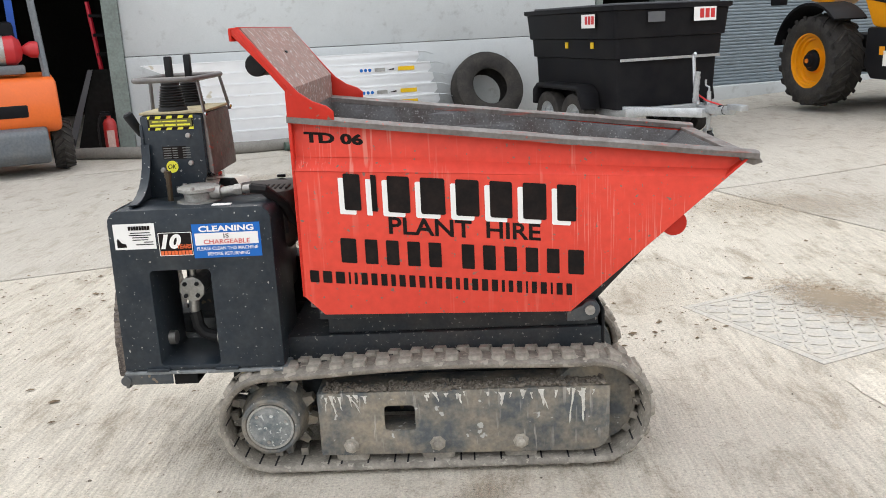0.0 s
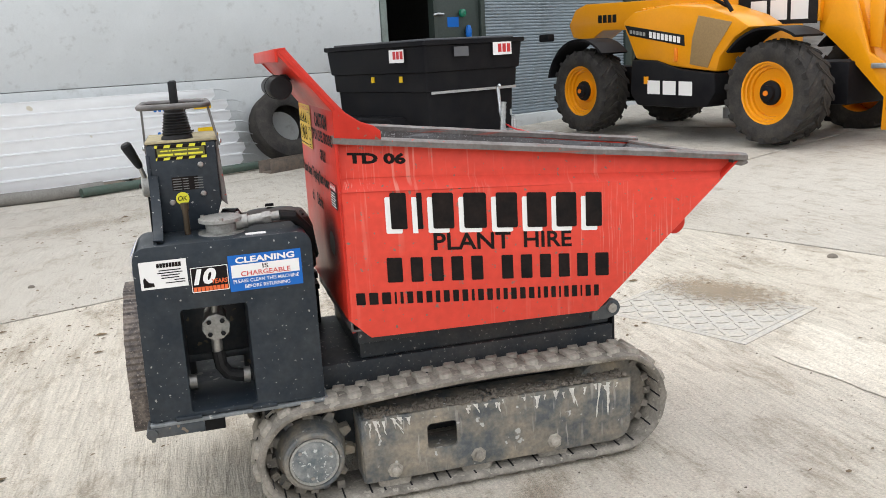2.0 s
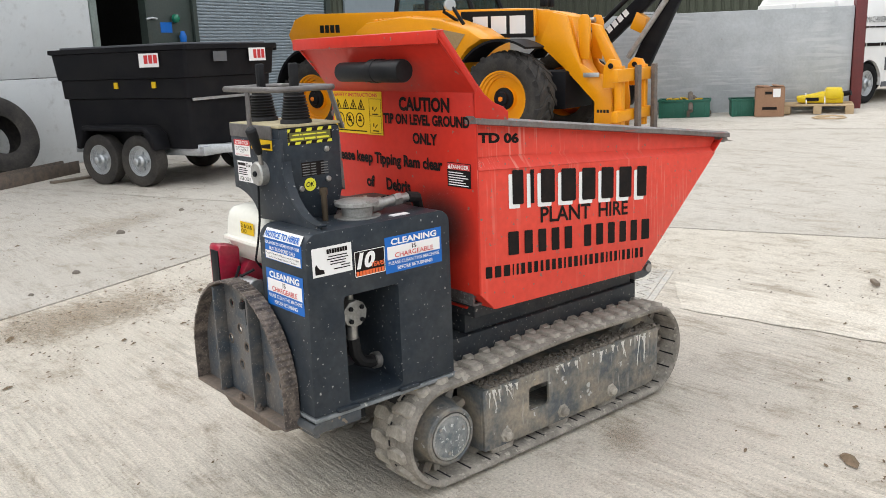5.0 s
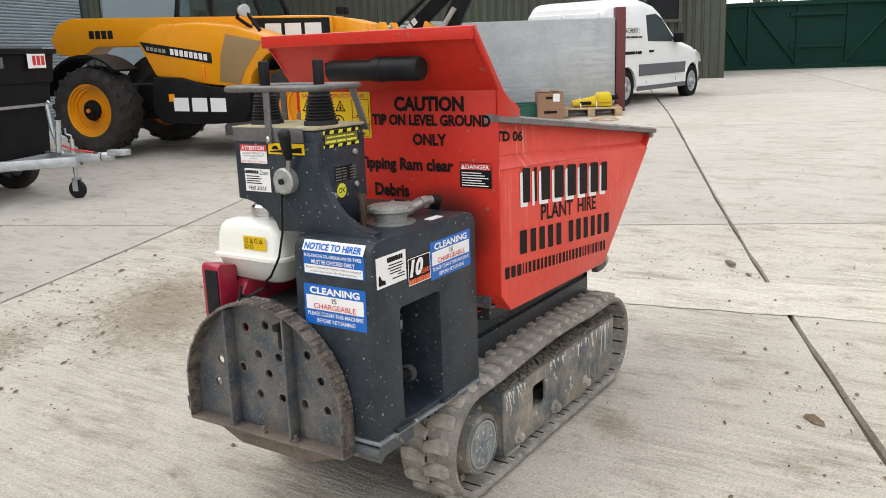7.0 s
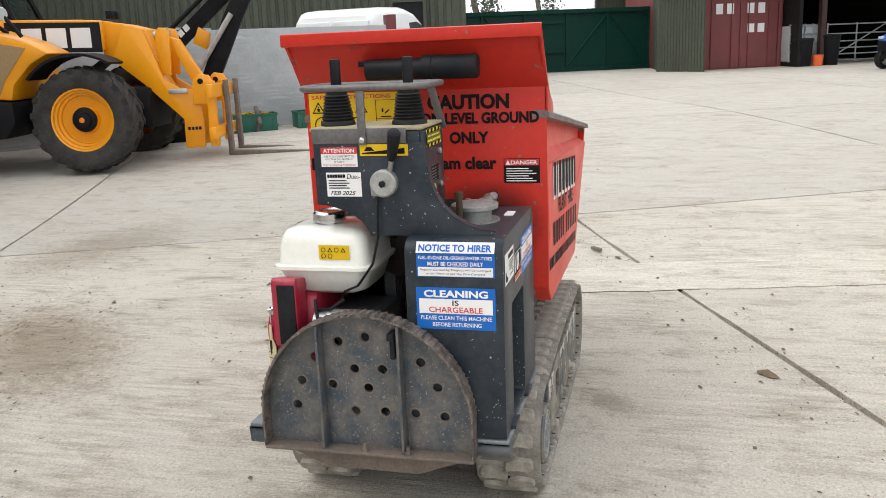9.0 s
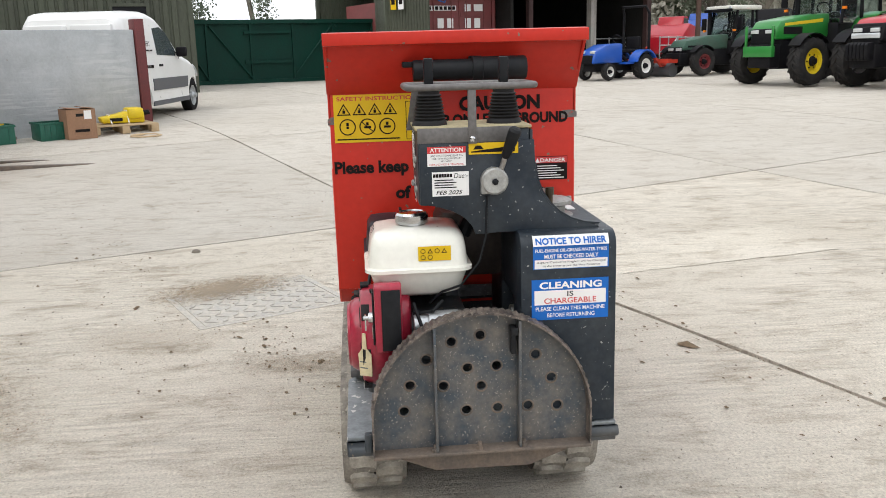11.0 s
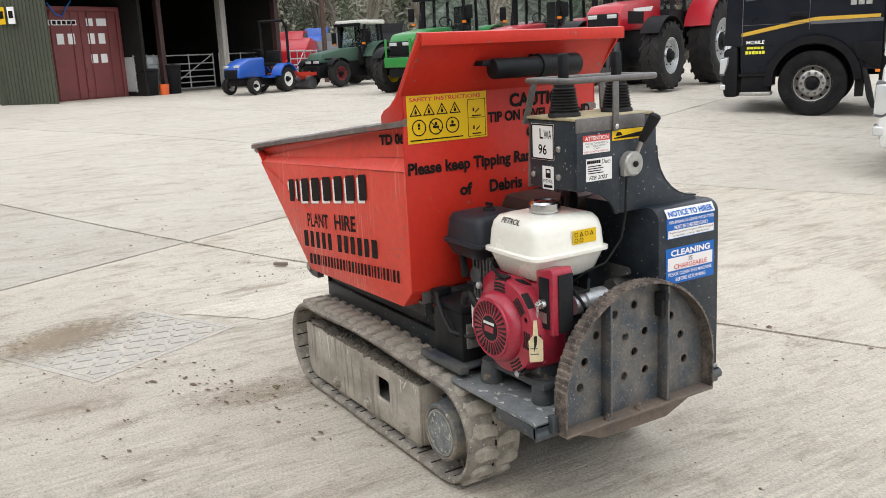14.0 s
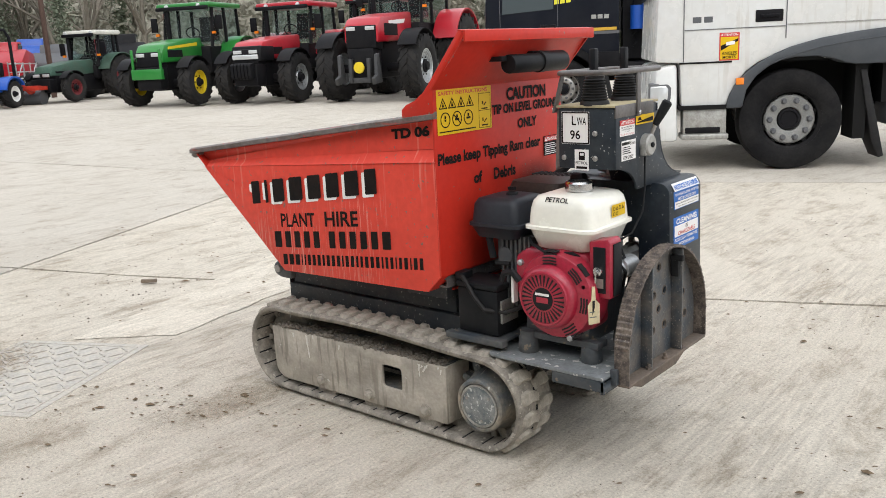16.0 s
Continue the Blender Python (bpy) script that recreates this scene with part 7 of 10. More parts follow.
bm_ = part("boom", Geo().prism([(-2.62, 1.42), (-2.72, 1.62), (-2.55, 1.86), (-2.30, 1.93), (1.7, 1.80), (1.95, 1.78), (1.95, 1.42), (-1.9, 1.50), (-2.2, 1.35)], "y", -0.22, 0.22), JYEL, tele, "yellow telescopic boom", bevel=0.02)
part("boom_plate", Geo().prism([(0.75, 1.80), (1.92, 1.76), (1.92, 1.40), (0.75, 1.44)], "y", -0.235, -0.222), BLACK, bm_, "black name plate")
part("logo_bar", bars(Geo(), (0.95, -0.2365, 1.48), (0.85, 0, -0.02), (0, 0, 0.24), [1, 1, 1], .22), WHITE, bm_)
part("logo_bar", bars(Geo(), (-2.0, -0.2225, 1.62), (0.42, 0, -0.01), (0, 0, 0.12), [1, 1, 1, 1], .25), BLACK, bm_)
part("boom_nose", Geo().prism([(1.9, 1.78), (2.28, 1.72), (2.46, 1.66), (2.64, 1.02), (2.90, 0.62), (2.80, 0.55), (2.15, 1.22), (1.9, 1.30)], "y", -0.16, 0.16), JYEL, tele, bevel=0.02)
for s_ in (-1, 1):
    y0, y1 = sorted((s_ * 0.26, s_ * 0.31))
    part("nose_cheek", Geo().prism([(2.05, 1.30), (2.24, 1.72), (2.46, 1.66), (2.66, 1.04), (2.88, 0.90), (3.07, 0.90), (3.11, 0.55), (3.10, 0.18), (2.85, 0.17), (2.86, 0.54), (2.40, 1.0)], "y", y0, y1), JYEL, tele, "yellow nose plate", bevel=0.012)
    part("pivot_plate", Geo().prism([(2.60, 1.10), (2.58, 1.60), (2.63, 1.67), (2.72, 1.66), (2.76, 1.58), (2.74, 1.08)], "y", y0 * 0.7, y1 * 0.7), JYEL, tele, bevel=0.01)
    part("carriage_ear", Geo().prism([(3.02, 0.72), (3.04, 1.0), (3.12, 1.09), (3.24, 1.07), (3.30, 0.95), (3.30, 0.72)], "y", y0 * 1.35, y1 * 1.35), JYEL, tele, bevel=0.012)
    part("pin", Geo().cyl((3.14, s_ * 0.34, 1.0), (3.14, s_ * 0.43, 1.0), 0.035, n=12), BLKPL, tele)
part("tilt_link", Geo().prism([(2.70, 1.56), (2.84, 1.52), (3.12, 1.02), (2.98, 0.95)], "y", -0.14, 0.0), JYEL, tele, "yellow tilt link", bevel=0.015)
part("tilt_ram", Geo().cyl((2.15, 0.1, 1.52), (2.52, 0.1, 1.58), 0.06).cyl((2.52, 0.1, 1.58), (2.68, 0.1, 1.60), 0.035), STEEL, tele)
part("locking_pin", Geo().box((2.72, -0.36, 0.86), (2.95, -0.33, 0.92)), GALV, tele, "bright locking pin", bevel=0.01)
part("fork_carriage", Geo().box((3.24, -0.62, 0.30), (3.33, 0.62, 0.44)).box((3.24, -0.62, 0.80), (3.33, 0.62, 0.96)).box((3.20, -0.44, 0.2), (3.30, -0.32, 1.0)).box((3.20, 0.32, 0.2), (3.30, 0.44, 1.0)), JYEL, tele, "yellow fork carriage", bevel=0.01)
for y in (-0.12, 0.44):
    part("fork", Geo().prism([(3.34, 1.0), (3.39, 1.0), (3.40, 0.10), (4.65, 0.055), (4.65, 0.03), (3.34, 0.03)], "y", y, y + 0.11), RUST, tele, "rust-worn pallet fork", bevel=0.006)
part("quickhitch_bar", bars(Geo(), (2.90, -0.3115, 0.40), (0.17, 0, 0), (0, 0, 0.04), [1, 1, 1, 1], .3), BLACK, tele)
part("wheel_orange_cap", Geo().turn((1.9, -1.09, 0.625), (0, -1, 0), [(0, 0.035), (0.02, 0.03), (0.022, 0)], 12), AMBER, tele, "orange hub cap")
part("wheel_orange_cap", Geo().turn((-1.44, -1.09, 0.625), (0, -1, 0), [(0, 0.035), (0.02, 0.03), (0.022, 0)], 12), AMBER, tele, "orange hub cap")
cab = part("cab", Geo().box((-0.75, 0.05, 0.8), (0.85, 1.0, 1.5)), JYEL, tele, bevel=0.05)
for p, q in (((-0.75, 0.1, 1.45), (-0.6, 0.15, 2.5)), ((0.85, 0.1, 1.5), (0.45, 0.15, 2.5)), ((-0.75, 0.97, 1.45), (-0.6, 0.92, 2.5)), ((0.85, 0.97, 1.5), (0.45, 0.92, 2.5)), ((-0.1, 0.1, 1.5), (-0.1, 0.15, 2.5))):
    part("cab_pillar", Geo().tube([p, q], 0.04, 6), BLKPL, cab)
part("cab_glass", Geo().prism([(-0.72, 1.5), (0.82, 1.52), (0.44, 2.48), (-0.58, 2.48)], "y", 0.11, 0.12).prism([(-0.72, 1.5), (0.82, 1.52), (0.44, 2.48), (-0.58, 2.48)], "y", 0.95, 0.96), DIMGLASS, cab)
part("cab_roof", Geo().box((-0.7, 0.05, 2.48), (0.55, 1.0, 2.6)), BLKPL, cab, bevel=0.04)
part("seat", Geo().box((-0.5, 0.35, 1.3), (-0.1, 0.8, 1.45)).box((-0.55, 0.35, 1.4), (-0.42, 0.8, 2.0)), BLKPL, cab, bevel=0.04)
ml = part("mirror_arm", Geo().tube([(1.0, -0.7, 1.66), (0.95, -0.95, 1.78), (1.05, -1.02, 1.95), (1.3, -1.0, 1.6)], 0.025, 6), BLKPL, tele)
part("work_lamp", Geo().turn((1.05, -1.0, 1.86), (0.8, -0.5, 0), [(0, 0.03), (0.03, 0.075), (0.09, 0.08), (0.10, 0.07), (0.10, 0)], 14), LENS, ml)
for y in (-0.1, 0.08):
    part("boom_lamp", Geo().box((1.98, y - 0.05, 1.80), (2.06, y + 0.05, 1.90)), BLKPL, tele, bevel=0.01)
part("rear_lamp", Geo().box((-2.85, -0.75, 1.38), (-2.6, -0.62, 1.5)), BLKPL, tele, bevel=0.02)
# hedge cutter arms standing behind it
hc = thing("hedge_cutter_arm", YARD, "folded black hydraulic hedge cutter arm beside the low wall", "machine arm")
part("stand", Geo().box((10.8, 5.2, 0.2), (11.3, 6.6, 0.5)).box((10.95, 6.0, 0.4), (11.15, 6.4, 1.1)), BLKPL, hc, bevel=0.02)
a1 = part("lower_arm", Geo().prism([(6.35, 0.80), (6.15, 0.72), (3.85, 2.78), (3.95, 2.98)], "x", 10.95, 11.12), BLKPL, hc, bevel=0.02)
part("upper_arm", Geo().prism([(5.22, 0.55), (4.98, 0.50), (4.30, 1.95), (3.75, 2.95), (3.98, 3.05), (4.56, 2.0)], "x", 10.70, 10.88), BLKPL, hc, bevel=0.02)
part("ram", Geo().cyl((10.9, 6.0, 1.25), (10.9, 4.4, 2.65), 0.035), BLKPL, hc)
part("ram", Geo().cyl((10.65, 5.0, 1.2), (10.65, 4.45, 2.0), 0.04), STEEL, hc)
part("knuckle", Geo().prism([(5.05, 1.62), (4.85, 1.52), (4.80, 1.75), (4.95, 1.85)], "x", 10.9, 11.16), JYEL, hc, bevel=0.01)
part("logo_bar", bars(Geo(), (10.945, 5.62, 1.34), (0, -0.55, 0.49), (0, 0.05, 0.07), [1] * 7, .3), WHITE, a1)

# black tank trailer
tra = thing("trailer", spot(5.9, 9.35, -90), "black plastic-bodied twin-axle trailer on galvanised frame", "trailer")
rings = []
for z, d in ((0.42, 0.05), (0.98, 0.03), (0.99, 0.0), (1.20, -0.01), (1.21, -0.035), (1.50, -0.06), (1.51, -0.09), (1.56, -0.09)):
    rings.append([(x, y, z) for x, y in rrect(-1.02 + d, -0.70 + d, 1.02 - d, 0.70 - d, 0.05, 3)])
tb = part("body", Geo().rings(rings), BLKPL, tra, "black moulded tank body")
part("lid", Geo().box((-1.0, -0.68, 1.561), (1.0, 0.68, 1.585)), GREYPL, tb, "grey sheeted lid", bevel=0.008)
part("trim", Geo().box((1.03, -0.66, 0.955), (1.045, 0.66, 0.985)), GALV, tb, "bright metal strip")
for y in (-0.5, 0.1):
    pl = part("label", quad(Geo(), (1.112, y + 0.14, 1.36), (0, 0.30, 0.0), (0, 0, 0.15)), WHITE, tb, "white and red maker's label") if y > 0 else None
st = part("label", quad(Geo(), (0.42, -0.795, 1.33), (0.30, 0, 0), (0, 0, 0.15)), WHITE, tb, "white and red maker's label")
part("label_bar", bars(Geo(), (0.5, -0.797, 1.37), (0.2, 0, 0), (0, 0, 0.09), [1, 1, 1], .3), REDINK, st)
part("label_bar", bars(Geo(), (1.1135, 0.32, 1.39), (0, 0.2, 0), (0, 0, 0.10), [1, 1, 1], .3), REDINK, st)
part("label", quad(Geo(), (1.112, -0.36, 1.37), (0, 0.22, 0), (0, 0, 0.11)), GREYPL, tb, "grey plate")
for x in (0.5, -0.1):
    part("tag", Geo().box((x, -0.725, 1.10), (x + 0.06, -0.712, 1.17)), YELLOW, tb, "small yellow tag")
part("chassis", Geo().box((-1.0, -0.62, 0.34), (1.05, -0.54, 0.42)).box((-1.0, 0.54, 0.34), (1.05, 0.62, 0.42)).box((1.02, -0.62, 0.34), (1.09, 0.62, 0.44)), GALV, tra, "galvanised steel chassis", bevel=0.006)
for s in (-1, 1):
    part("drawbar", Geo().prism([(0.95, s * 0.60), (0.95, s * 0.52), (1.75, s * 0.02), (1.75, s * 0.10)], "z", 0.36, 0.46), GALV, tra, bevel=0.005)
    part("mudguard", Geo().prism([(-0.62, 0.42), (-0.62, 0.60), (-0.50, 0.69), (0.50, 0.69), (0.62, 0.60), (0.66, 0.42), (0.60, 0.42), (0.48, 0.63), (-0.48, 0.63), (-0.56, 0.42)], "y", s * 0.68, s * 0.92), BLKPL, tra, "black mudguard", bevel=0.02)
    for x in (-0.30, 0.34):
        wheel(tra, x, s * 0.80, 0.295, 0.165, 0.175, GALV, s, lugs=False, hub=GALV, dish=0.03, bolts=5)
part("hitch", Geo().box((1.6, -0.05, 0.40), (2.0, 0.05, 0.48)).cyl((1.95, 0, 0.45), (2.12, 0, 0.45), 0.045).box((2.08, -0.05, 0.46), (2.3, 0.05, 0.52)), GALV, tra, "galvanised coupling head", bevel=0.01)
part("gaiter", Geo().turn((1.9, 0, 0.45), (1, 0, 0), [(0, 0.03), (0.02, 0.05), (0.04, 0.035), (0.06, 0.05), (0.08, 0.035), (0.1, 0.05), (0.12, 0.035)], 12), RUBBER, tra)
part("jockey_wheel", Geo().cyl((1.6, 0.1, 0.20), (1.6, 0.1, 0.62), 0.024).box((1.57, 0.055, 0.08), (1.63, 0.065, 0.22)).box((1.57, 0.135, 0.08), (1.63, 0.145, 0.22)).box((1.57, 0.055, 0.20), (1.63, 0.145, 0.215)).tube([(1.6, 0.1, 0.62), (1.6, 0.1, 0.66), (1.54, 0.1, 0.68), (1.54, 0.1, 0.74)], 0.012, 6), GALV, tra)
part("jockey_tyre", Geo().turn((1.6, 0.07, 0.095), (0, 1, 0), [(0, 0.045), (0.0, 0.085), (0.012, 0.095), (0.048, 0.095), (0.06, 0.085), (0.06, 0.045)], 20), RUBBER, tra, "black rubber jockey wheel tyre")
part("breakaway_cable", Geo().tube([(1.45, 0.03, 0.60), (1.62, 0.06, 0.52), (1.80, 0.05, 0.50), (1.95, 0.06, 0.47)], 0.010, 6), REDINK, tra, "red breakaway cable")
part("handbrake", Geo().tube([(1.55, 0.0, 0.48), (1.45, 0.02, 0.7), (1.42, 0.02, 1.0), (1.45, 0.02, 1.02)], 0.02, 6).turn((1.52, -0.02, 0.5), (0.1, 0, 1), [(0.03 * k, 0.035 if k % 2 else 0.028) for k in range(12)], 8), GALV, tra, "bright handbrake lever and spring")

# forklift in the workshop doorway
fl = thing("forklift", spot(-1.22, 10.9, -84), "orange and grey gas forklift, seen from behind", "forklift")
cwt = part("counterweight", Geo().prism([(-0.5, 0.48), (0.42, 0.48), (0.50, 0.60), (0.50, 0.9), (0.40, 1.08), (-0.5, 1.12)], "y", -0.60, 0.58), FORANGE, fl, "orange counterweight", bevel=0.06)
part("bumper", Geo().prism([(-0.4, 0.14), (0.46, 0.14), (0.56, 0.24), (0.56, 0.50), (0.45, 0.56), (-0.4, 0.56)], "y", -0.60, 0.42), FGREY, fl, "grey lower bumper", bevel=0.04)
gr = part("grille", Geo().box((0.47, -0.16, 0.66), (0.512, 0.26, 0.80)), BLKPL, cwt, bevel=0.02)
part("logo_bar", bars(Geo(), (0.485, -0.35, 0.95), (-0.03, 0.32, 0), (0, 0, 0.10), [1, 1, 1, 1], .3), FGREY, cwt)
for s in (-1, 1):
    wheel(fl, 0.02, s * 0.57, 0.30, 0.22, 0.17, FORANGE, s, lugs=True)
    part("guard_post", Geo().tube([(0.30, s * 0.5, 1.05), (0.12, s * 0.46, 1.9), (0.0, s * 0.44, 2.4)], 0.04, 6), FGREY, fl)
part("guard_roof", Geo().box((-1.2, -0.5, 2.38), (0.05, 0.5, 2.44)), FGREY, fl)
part("body", Geo().box((-1.5, -0.5, 0.3), (-0.45, 0.5, 0.95)), FORANGE, fl, bevel=0.03)
gb = part("gas_bottle", Geo().turn((0.2, -0.28, 1.38), (0, 1, 0), [(0, 0.0), (0.01, 0.11), (0.06, 0.16), (0.5, 0.16), (0.56, 0.11), (0.58, 0.04), (0.66, 0.09), (0.74, 0.09), (0.75, 0)], 22), plain("red_cylinder_paint", (0.45, 0.02, 0.025), 0.4), fl, "red gas bottle")
part("strap", Geo().turn((0.2, 0.06, 1.38), (0, 1, 0), [(0, 0.163), (0.06, 0.163)], 22, False), ALU, gb)
part("seat", Geo().box((-0.5, -0.25, 1.1), (-0.2, 0.25, 1.7)), BLKPL, fl, bevel=0.05)
part("bottle_cradle", Geo().box((0.08, -0.30, 1.12), (0.32, 0.30, 1.22)), FGREY, fl, "grey gas bottle cradle", bevel=0.02)
part("embossed_bar", bars(Geo(), (0.452, 0.02, 0.90), (-0.02, 0.36, 0), (-0.02, 0, 0.13), [1, 1, 1], .5), FORANGE, cwt)
part("blue_strip", Geo().box((-0.3, 0.2, 1.4), (-0.27, 0.28, 2.2)), TBLUE, fl, "blue cab strip")

# white van behind the low wall
van = thing("van", spot(14.6, 1.32, -27.6), "dirty white panel van with grey side mouldings", "van")
VX = (-1.42, 1.44)


def van_roof(x):
    line_ = [(-2.16, 0.70), (-2.14, 1.20), (-2.06, 1.66), (-1.90, 1.77), (-1.5, 1.81), (-0.6, 1.83), (-0.15, 1.75), (0.12, 1.62), (0.78, 1.15), (1.0, 1.10), (1.5, 1.00), (1.82, 0.88), (2.0, 0.72), (2.08, 0.55)]
    for (a_, b_), (c_, d_) in zip(line_, line_[1:]):
        if x <= c_:
            return b_ + (d_ - b_) * (x - a_) / (c_ - a_)
    return 0.55


def van_sill(x):
    z_ = 0.27
    for w_ in VX:
        if abs(x - w_) < 0.36:
            z_ = max(z_, 0.31 + math.sqrt(0.36 ** 2 - (x - w_) ** 2))
    return z_


xs_ = sorted(set([-2.16, -2.14, -2.10, -2.06, -1.98, -1.90, 0.12, 0.78, 1.9, 1.96, 2.0, 2.04, 2.08] + [round(-2.0 + 0.06 * i, 3) for i in range(68)] + [w_ + d_ for w_ in VX for d_ in (-0.3601, -0.358, -0.34, 0.34, 0.358, 0.3601)]))
rings = []
for x in xs_:
    zr, zb = van_roof(x), van_sill(x)
    e_ = 0.16 * max((x - 1.35) / 0.73, 0) ** 2 + 0.10 * max((-1.9 - x) / 0.26, 0) ** 2
    zm = min(1.0, max(zr - 0.16, zb + 0.05))
    t_ = 0.10 * max(zr - 1.0, 0) / 0.8
    half = [(-0.06 + e_, zb), (-0.075 + e_, (zb + zm) / 2), (-0.065 + e_, zm), (-0.065 + e_ + t_, max(zr - 0.13, zm + 0.02)), (0.0 + e_ + t_, zr - 0.035), (0.10 + e_ + t_, zr)]
    rings.append([(x, y_, z_) for y_, z_ in half] + [(x, 1.6 - y_, z_) for y_, z_ in reversed(half)])
bd = part("body", Geo().rings(rings), VANWHITE, van, smooth=40)


def van_panel(pts, out=0.006):
    """A panel lying on the near side of the van."""
    vs_ = [(x, -0.065 - out + 0.10 * max(van_roof(min(max(x, -1.4), 0.1)) - 1.0, 0) / 0.8 * max(z_ - 1.0, 0) / 0.68, z_) for x, z_ in pts]
    n_ = len(vs_)
    return Geo().add(vs_ + [(a_, b_ + 0.02, c_) for a_, b_, c_ in vs_], [tuple(range(n_)), tuple(range(2 * n_ - 1, n_ - 1, -1))] + [(i, n_ + i, n_ + (i + 1) % n_, (i + 1) % n_) for i in range(n_)])


part("side_window", van_panel([(-0.60, 1.10), (-0.56, 1.55), (-0.18, 1.58), (0.05, 1.50), (0.50, 1.14), (0.40, 1.08)]), GLASS, bd, "dark cab window")
for y0_, y1_ in ((0.12, 0.76), (0.84, 1.48)):
    part("rear_window", Geo().box((-2.16, y0_, 1.16), (-2.06, y1_, 1.58)), VANWHITE, bd, "body-coloured blanked window", bevel=0.02)
part("windscreen", Geo().prism([(0.13, 1.625), (0.76, 1.175), (0.78, 1.19), (0.15, 1.64)], "y", 0.14, 1.46), GLASS, bd)
part("side_moulding", van_panel([(-0.98, 0.50), (0.98, 0.50), (1.02, 0.70), (-1.0, 0.70)], 0.022), GREYPL, bd, "grey side moulding")
part("sill", van_panel([(-1.04, 0.24), (1.06, 0.24), (1.06, 0.32), (-1.04, 0.32)], 0.008), GREYPL, bd)
part("front_bumper", Geo().prism([(1.84, 0.24), (2.10, 0.28), (2.12, 0.50), (1.86, 0.48)], "y", 0.06, 1.54), GREYPL, bd, "grey plastic front bumper", bevel=0.03)
part("rear_bumper", Geo().prism([(-2.18, 0.28), (-2.20, 0.52), (-2.05, 0.54), (-1.80, 0.30)], "y", -0.07, 1.67), GREYPL, bd, "grey plastic rear bumper", bevel=0.03)
part("headlamp", Geo().prism([(1.62, 0.78), (1.95, 0.66), (1.90, 0.82), (1.66, 0.92)], "y", -0.02, 0.2), LENS, bd, bevel=0.02)
part("rear_lamp", Geo().box((-2.15, -0.055, 0.85), (-2.06, 0.03, 1.35)), REDINK, bd, "red rear lamp", bevel=0.015)
part("mirror", Geo().box((0.42, -0.26, 1.06), (0.54, -0.07, 1.24)), BLKPL, van, bevel=0.03)
part("door_line", van_panel([(-0.665, 0.36), (-0.655, 0.36), (-0.655, 1.60), (-0.665, 1.60)], 0.003), GREYPL, bd)
part("door_line", van_panel([(0.60, 0.36), (0.61, 0.36), (0.61, 1.06), (0.60, 1.06)], 0.003), GREYPL, bd)
part("handle", van_panel([(-0.58, 0.90), (-0.40, 0.90), (-0.40, 0.94), (-0.58, 0.94)], 0.016), BLKPL, bd)
paint("lettering", word(Geo(), "MACHINERY", (-1.55, -0.056, 1.24), (0.62, 0, 0), (0, 0.011, 0.09)), INK, bd)
paint("number_bar", bars(Geo(), (-1.9, -0.0795, 0.88), (1.0, 0, 0), (0, 0, 0.05), [3, 1, 5, 1, 2], .3), INK, bd)
paint("number_bar", bars(Geo(), (-1.7, -0.062, 1.16), (0.85, 0, 0), (0, 0.003, 0.025), [3, 2, 4, 2], .3), INK, bd)
for x in (-1.42, 1.44):
    for s, y in ((-1, 0.05), (1, 1.55)):
        wheel(van, x, y, 0.31, 0.20, 0.20, GALV, s, lugs=False, mat=TRUCKTYRE, hub=GALV, dish=0.03, bolts=5)
    part("arch_lining", fender(0.33, 0.352, 0, 180, -0.02, 0.35, x, 0.31), GAPBLACK, van, "black wheel arch lining")
car2 = thing("parked_car", spot(14.3, 5.2, -28), "white car of which the roof shows over the wall", "car")
part("body", Geo().prism([(-2.0, 0.3), (-2.05, 0.9), (-1.7, 1.0), (-1.2, 1.52), (0.3, 1.56), (1.0, 1.05), (1.9, 0.9), (2.0, 0.35)], "y", 0, 1.7), VANWHITE, car2, bevel=0.08)
part("glass", Geo().prism([(-1.5, 1.08), (-1.1, 1.46), (0.25, 1.5), (0.8, 1.1)], "y", -0.01, 0.004), GLASS, car2)
part("roof_rail", Geo().box((-1.1, 0.12, 1.57), (0.2, 0.16, 1.61)), GALV, car2)
for x in (-1.3, 1.3):
    wheel(car2, x, 0.1, 0.31, 0.2, 0.2, GALV, -1, lugs=False, mat=TRUCKTYRE, dish=0.03, bolts=5)


LORRYGREY = stuff_mat("dusty_grey_wheel_paint", (0.20, 0.205, 0.20), 0.6, spec=0.3, dirt=(0.28, 0.27, 0.25), amount=0.6, scale=12, fine=80, bump=0.1)


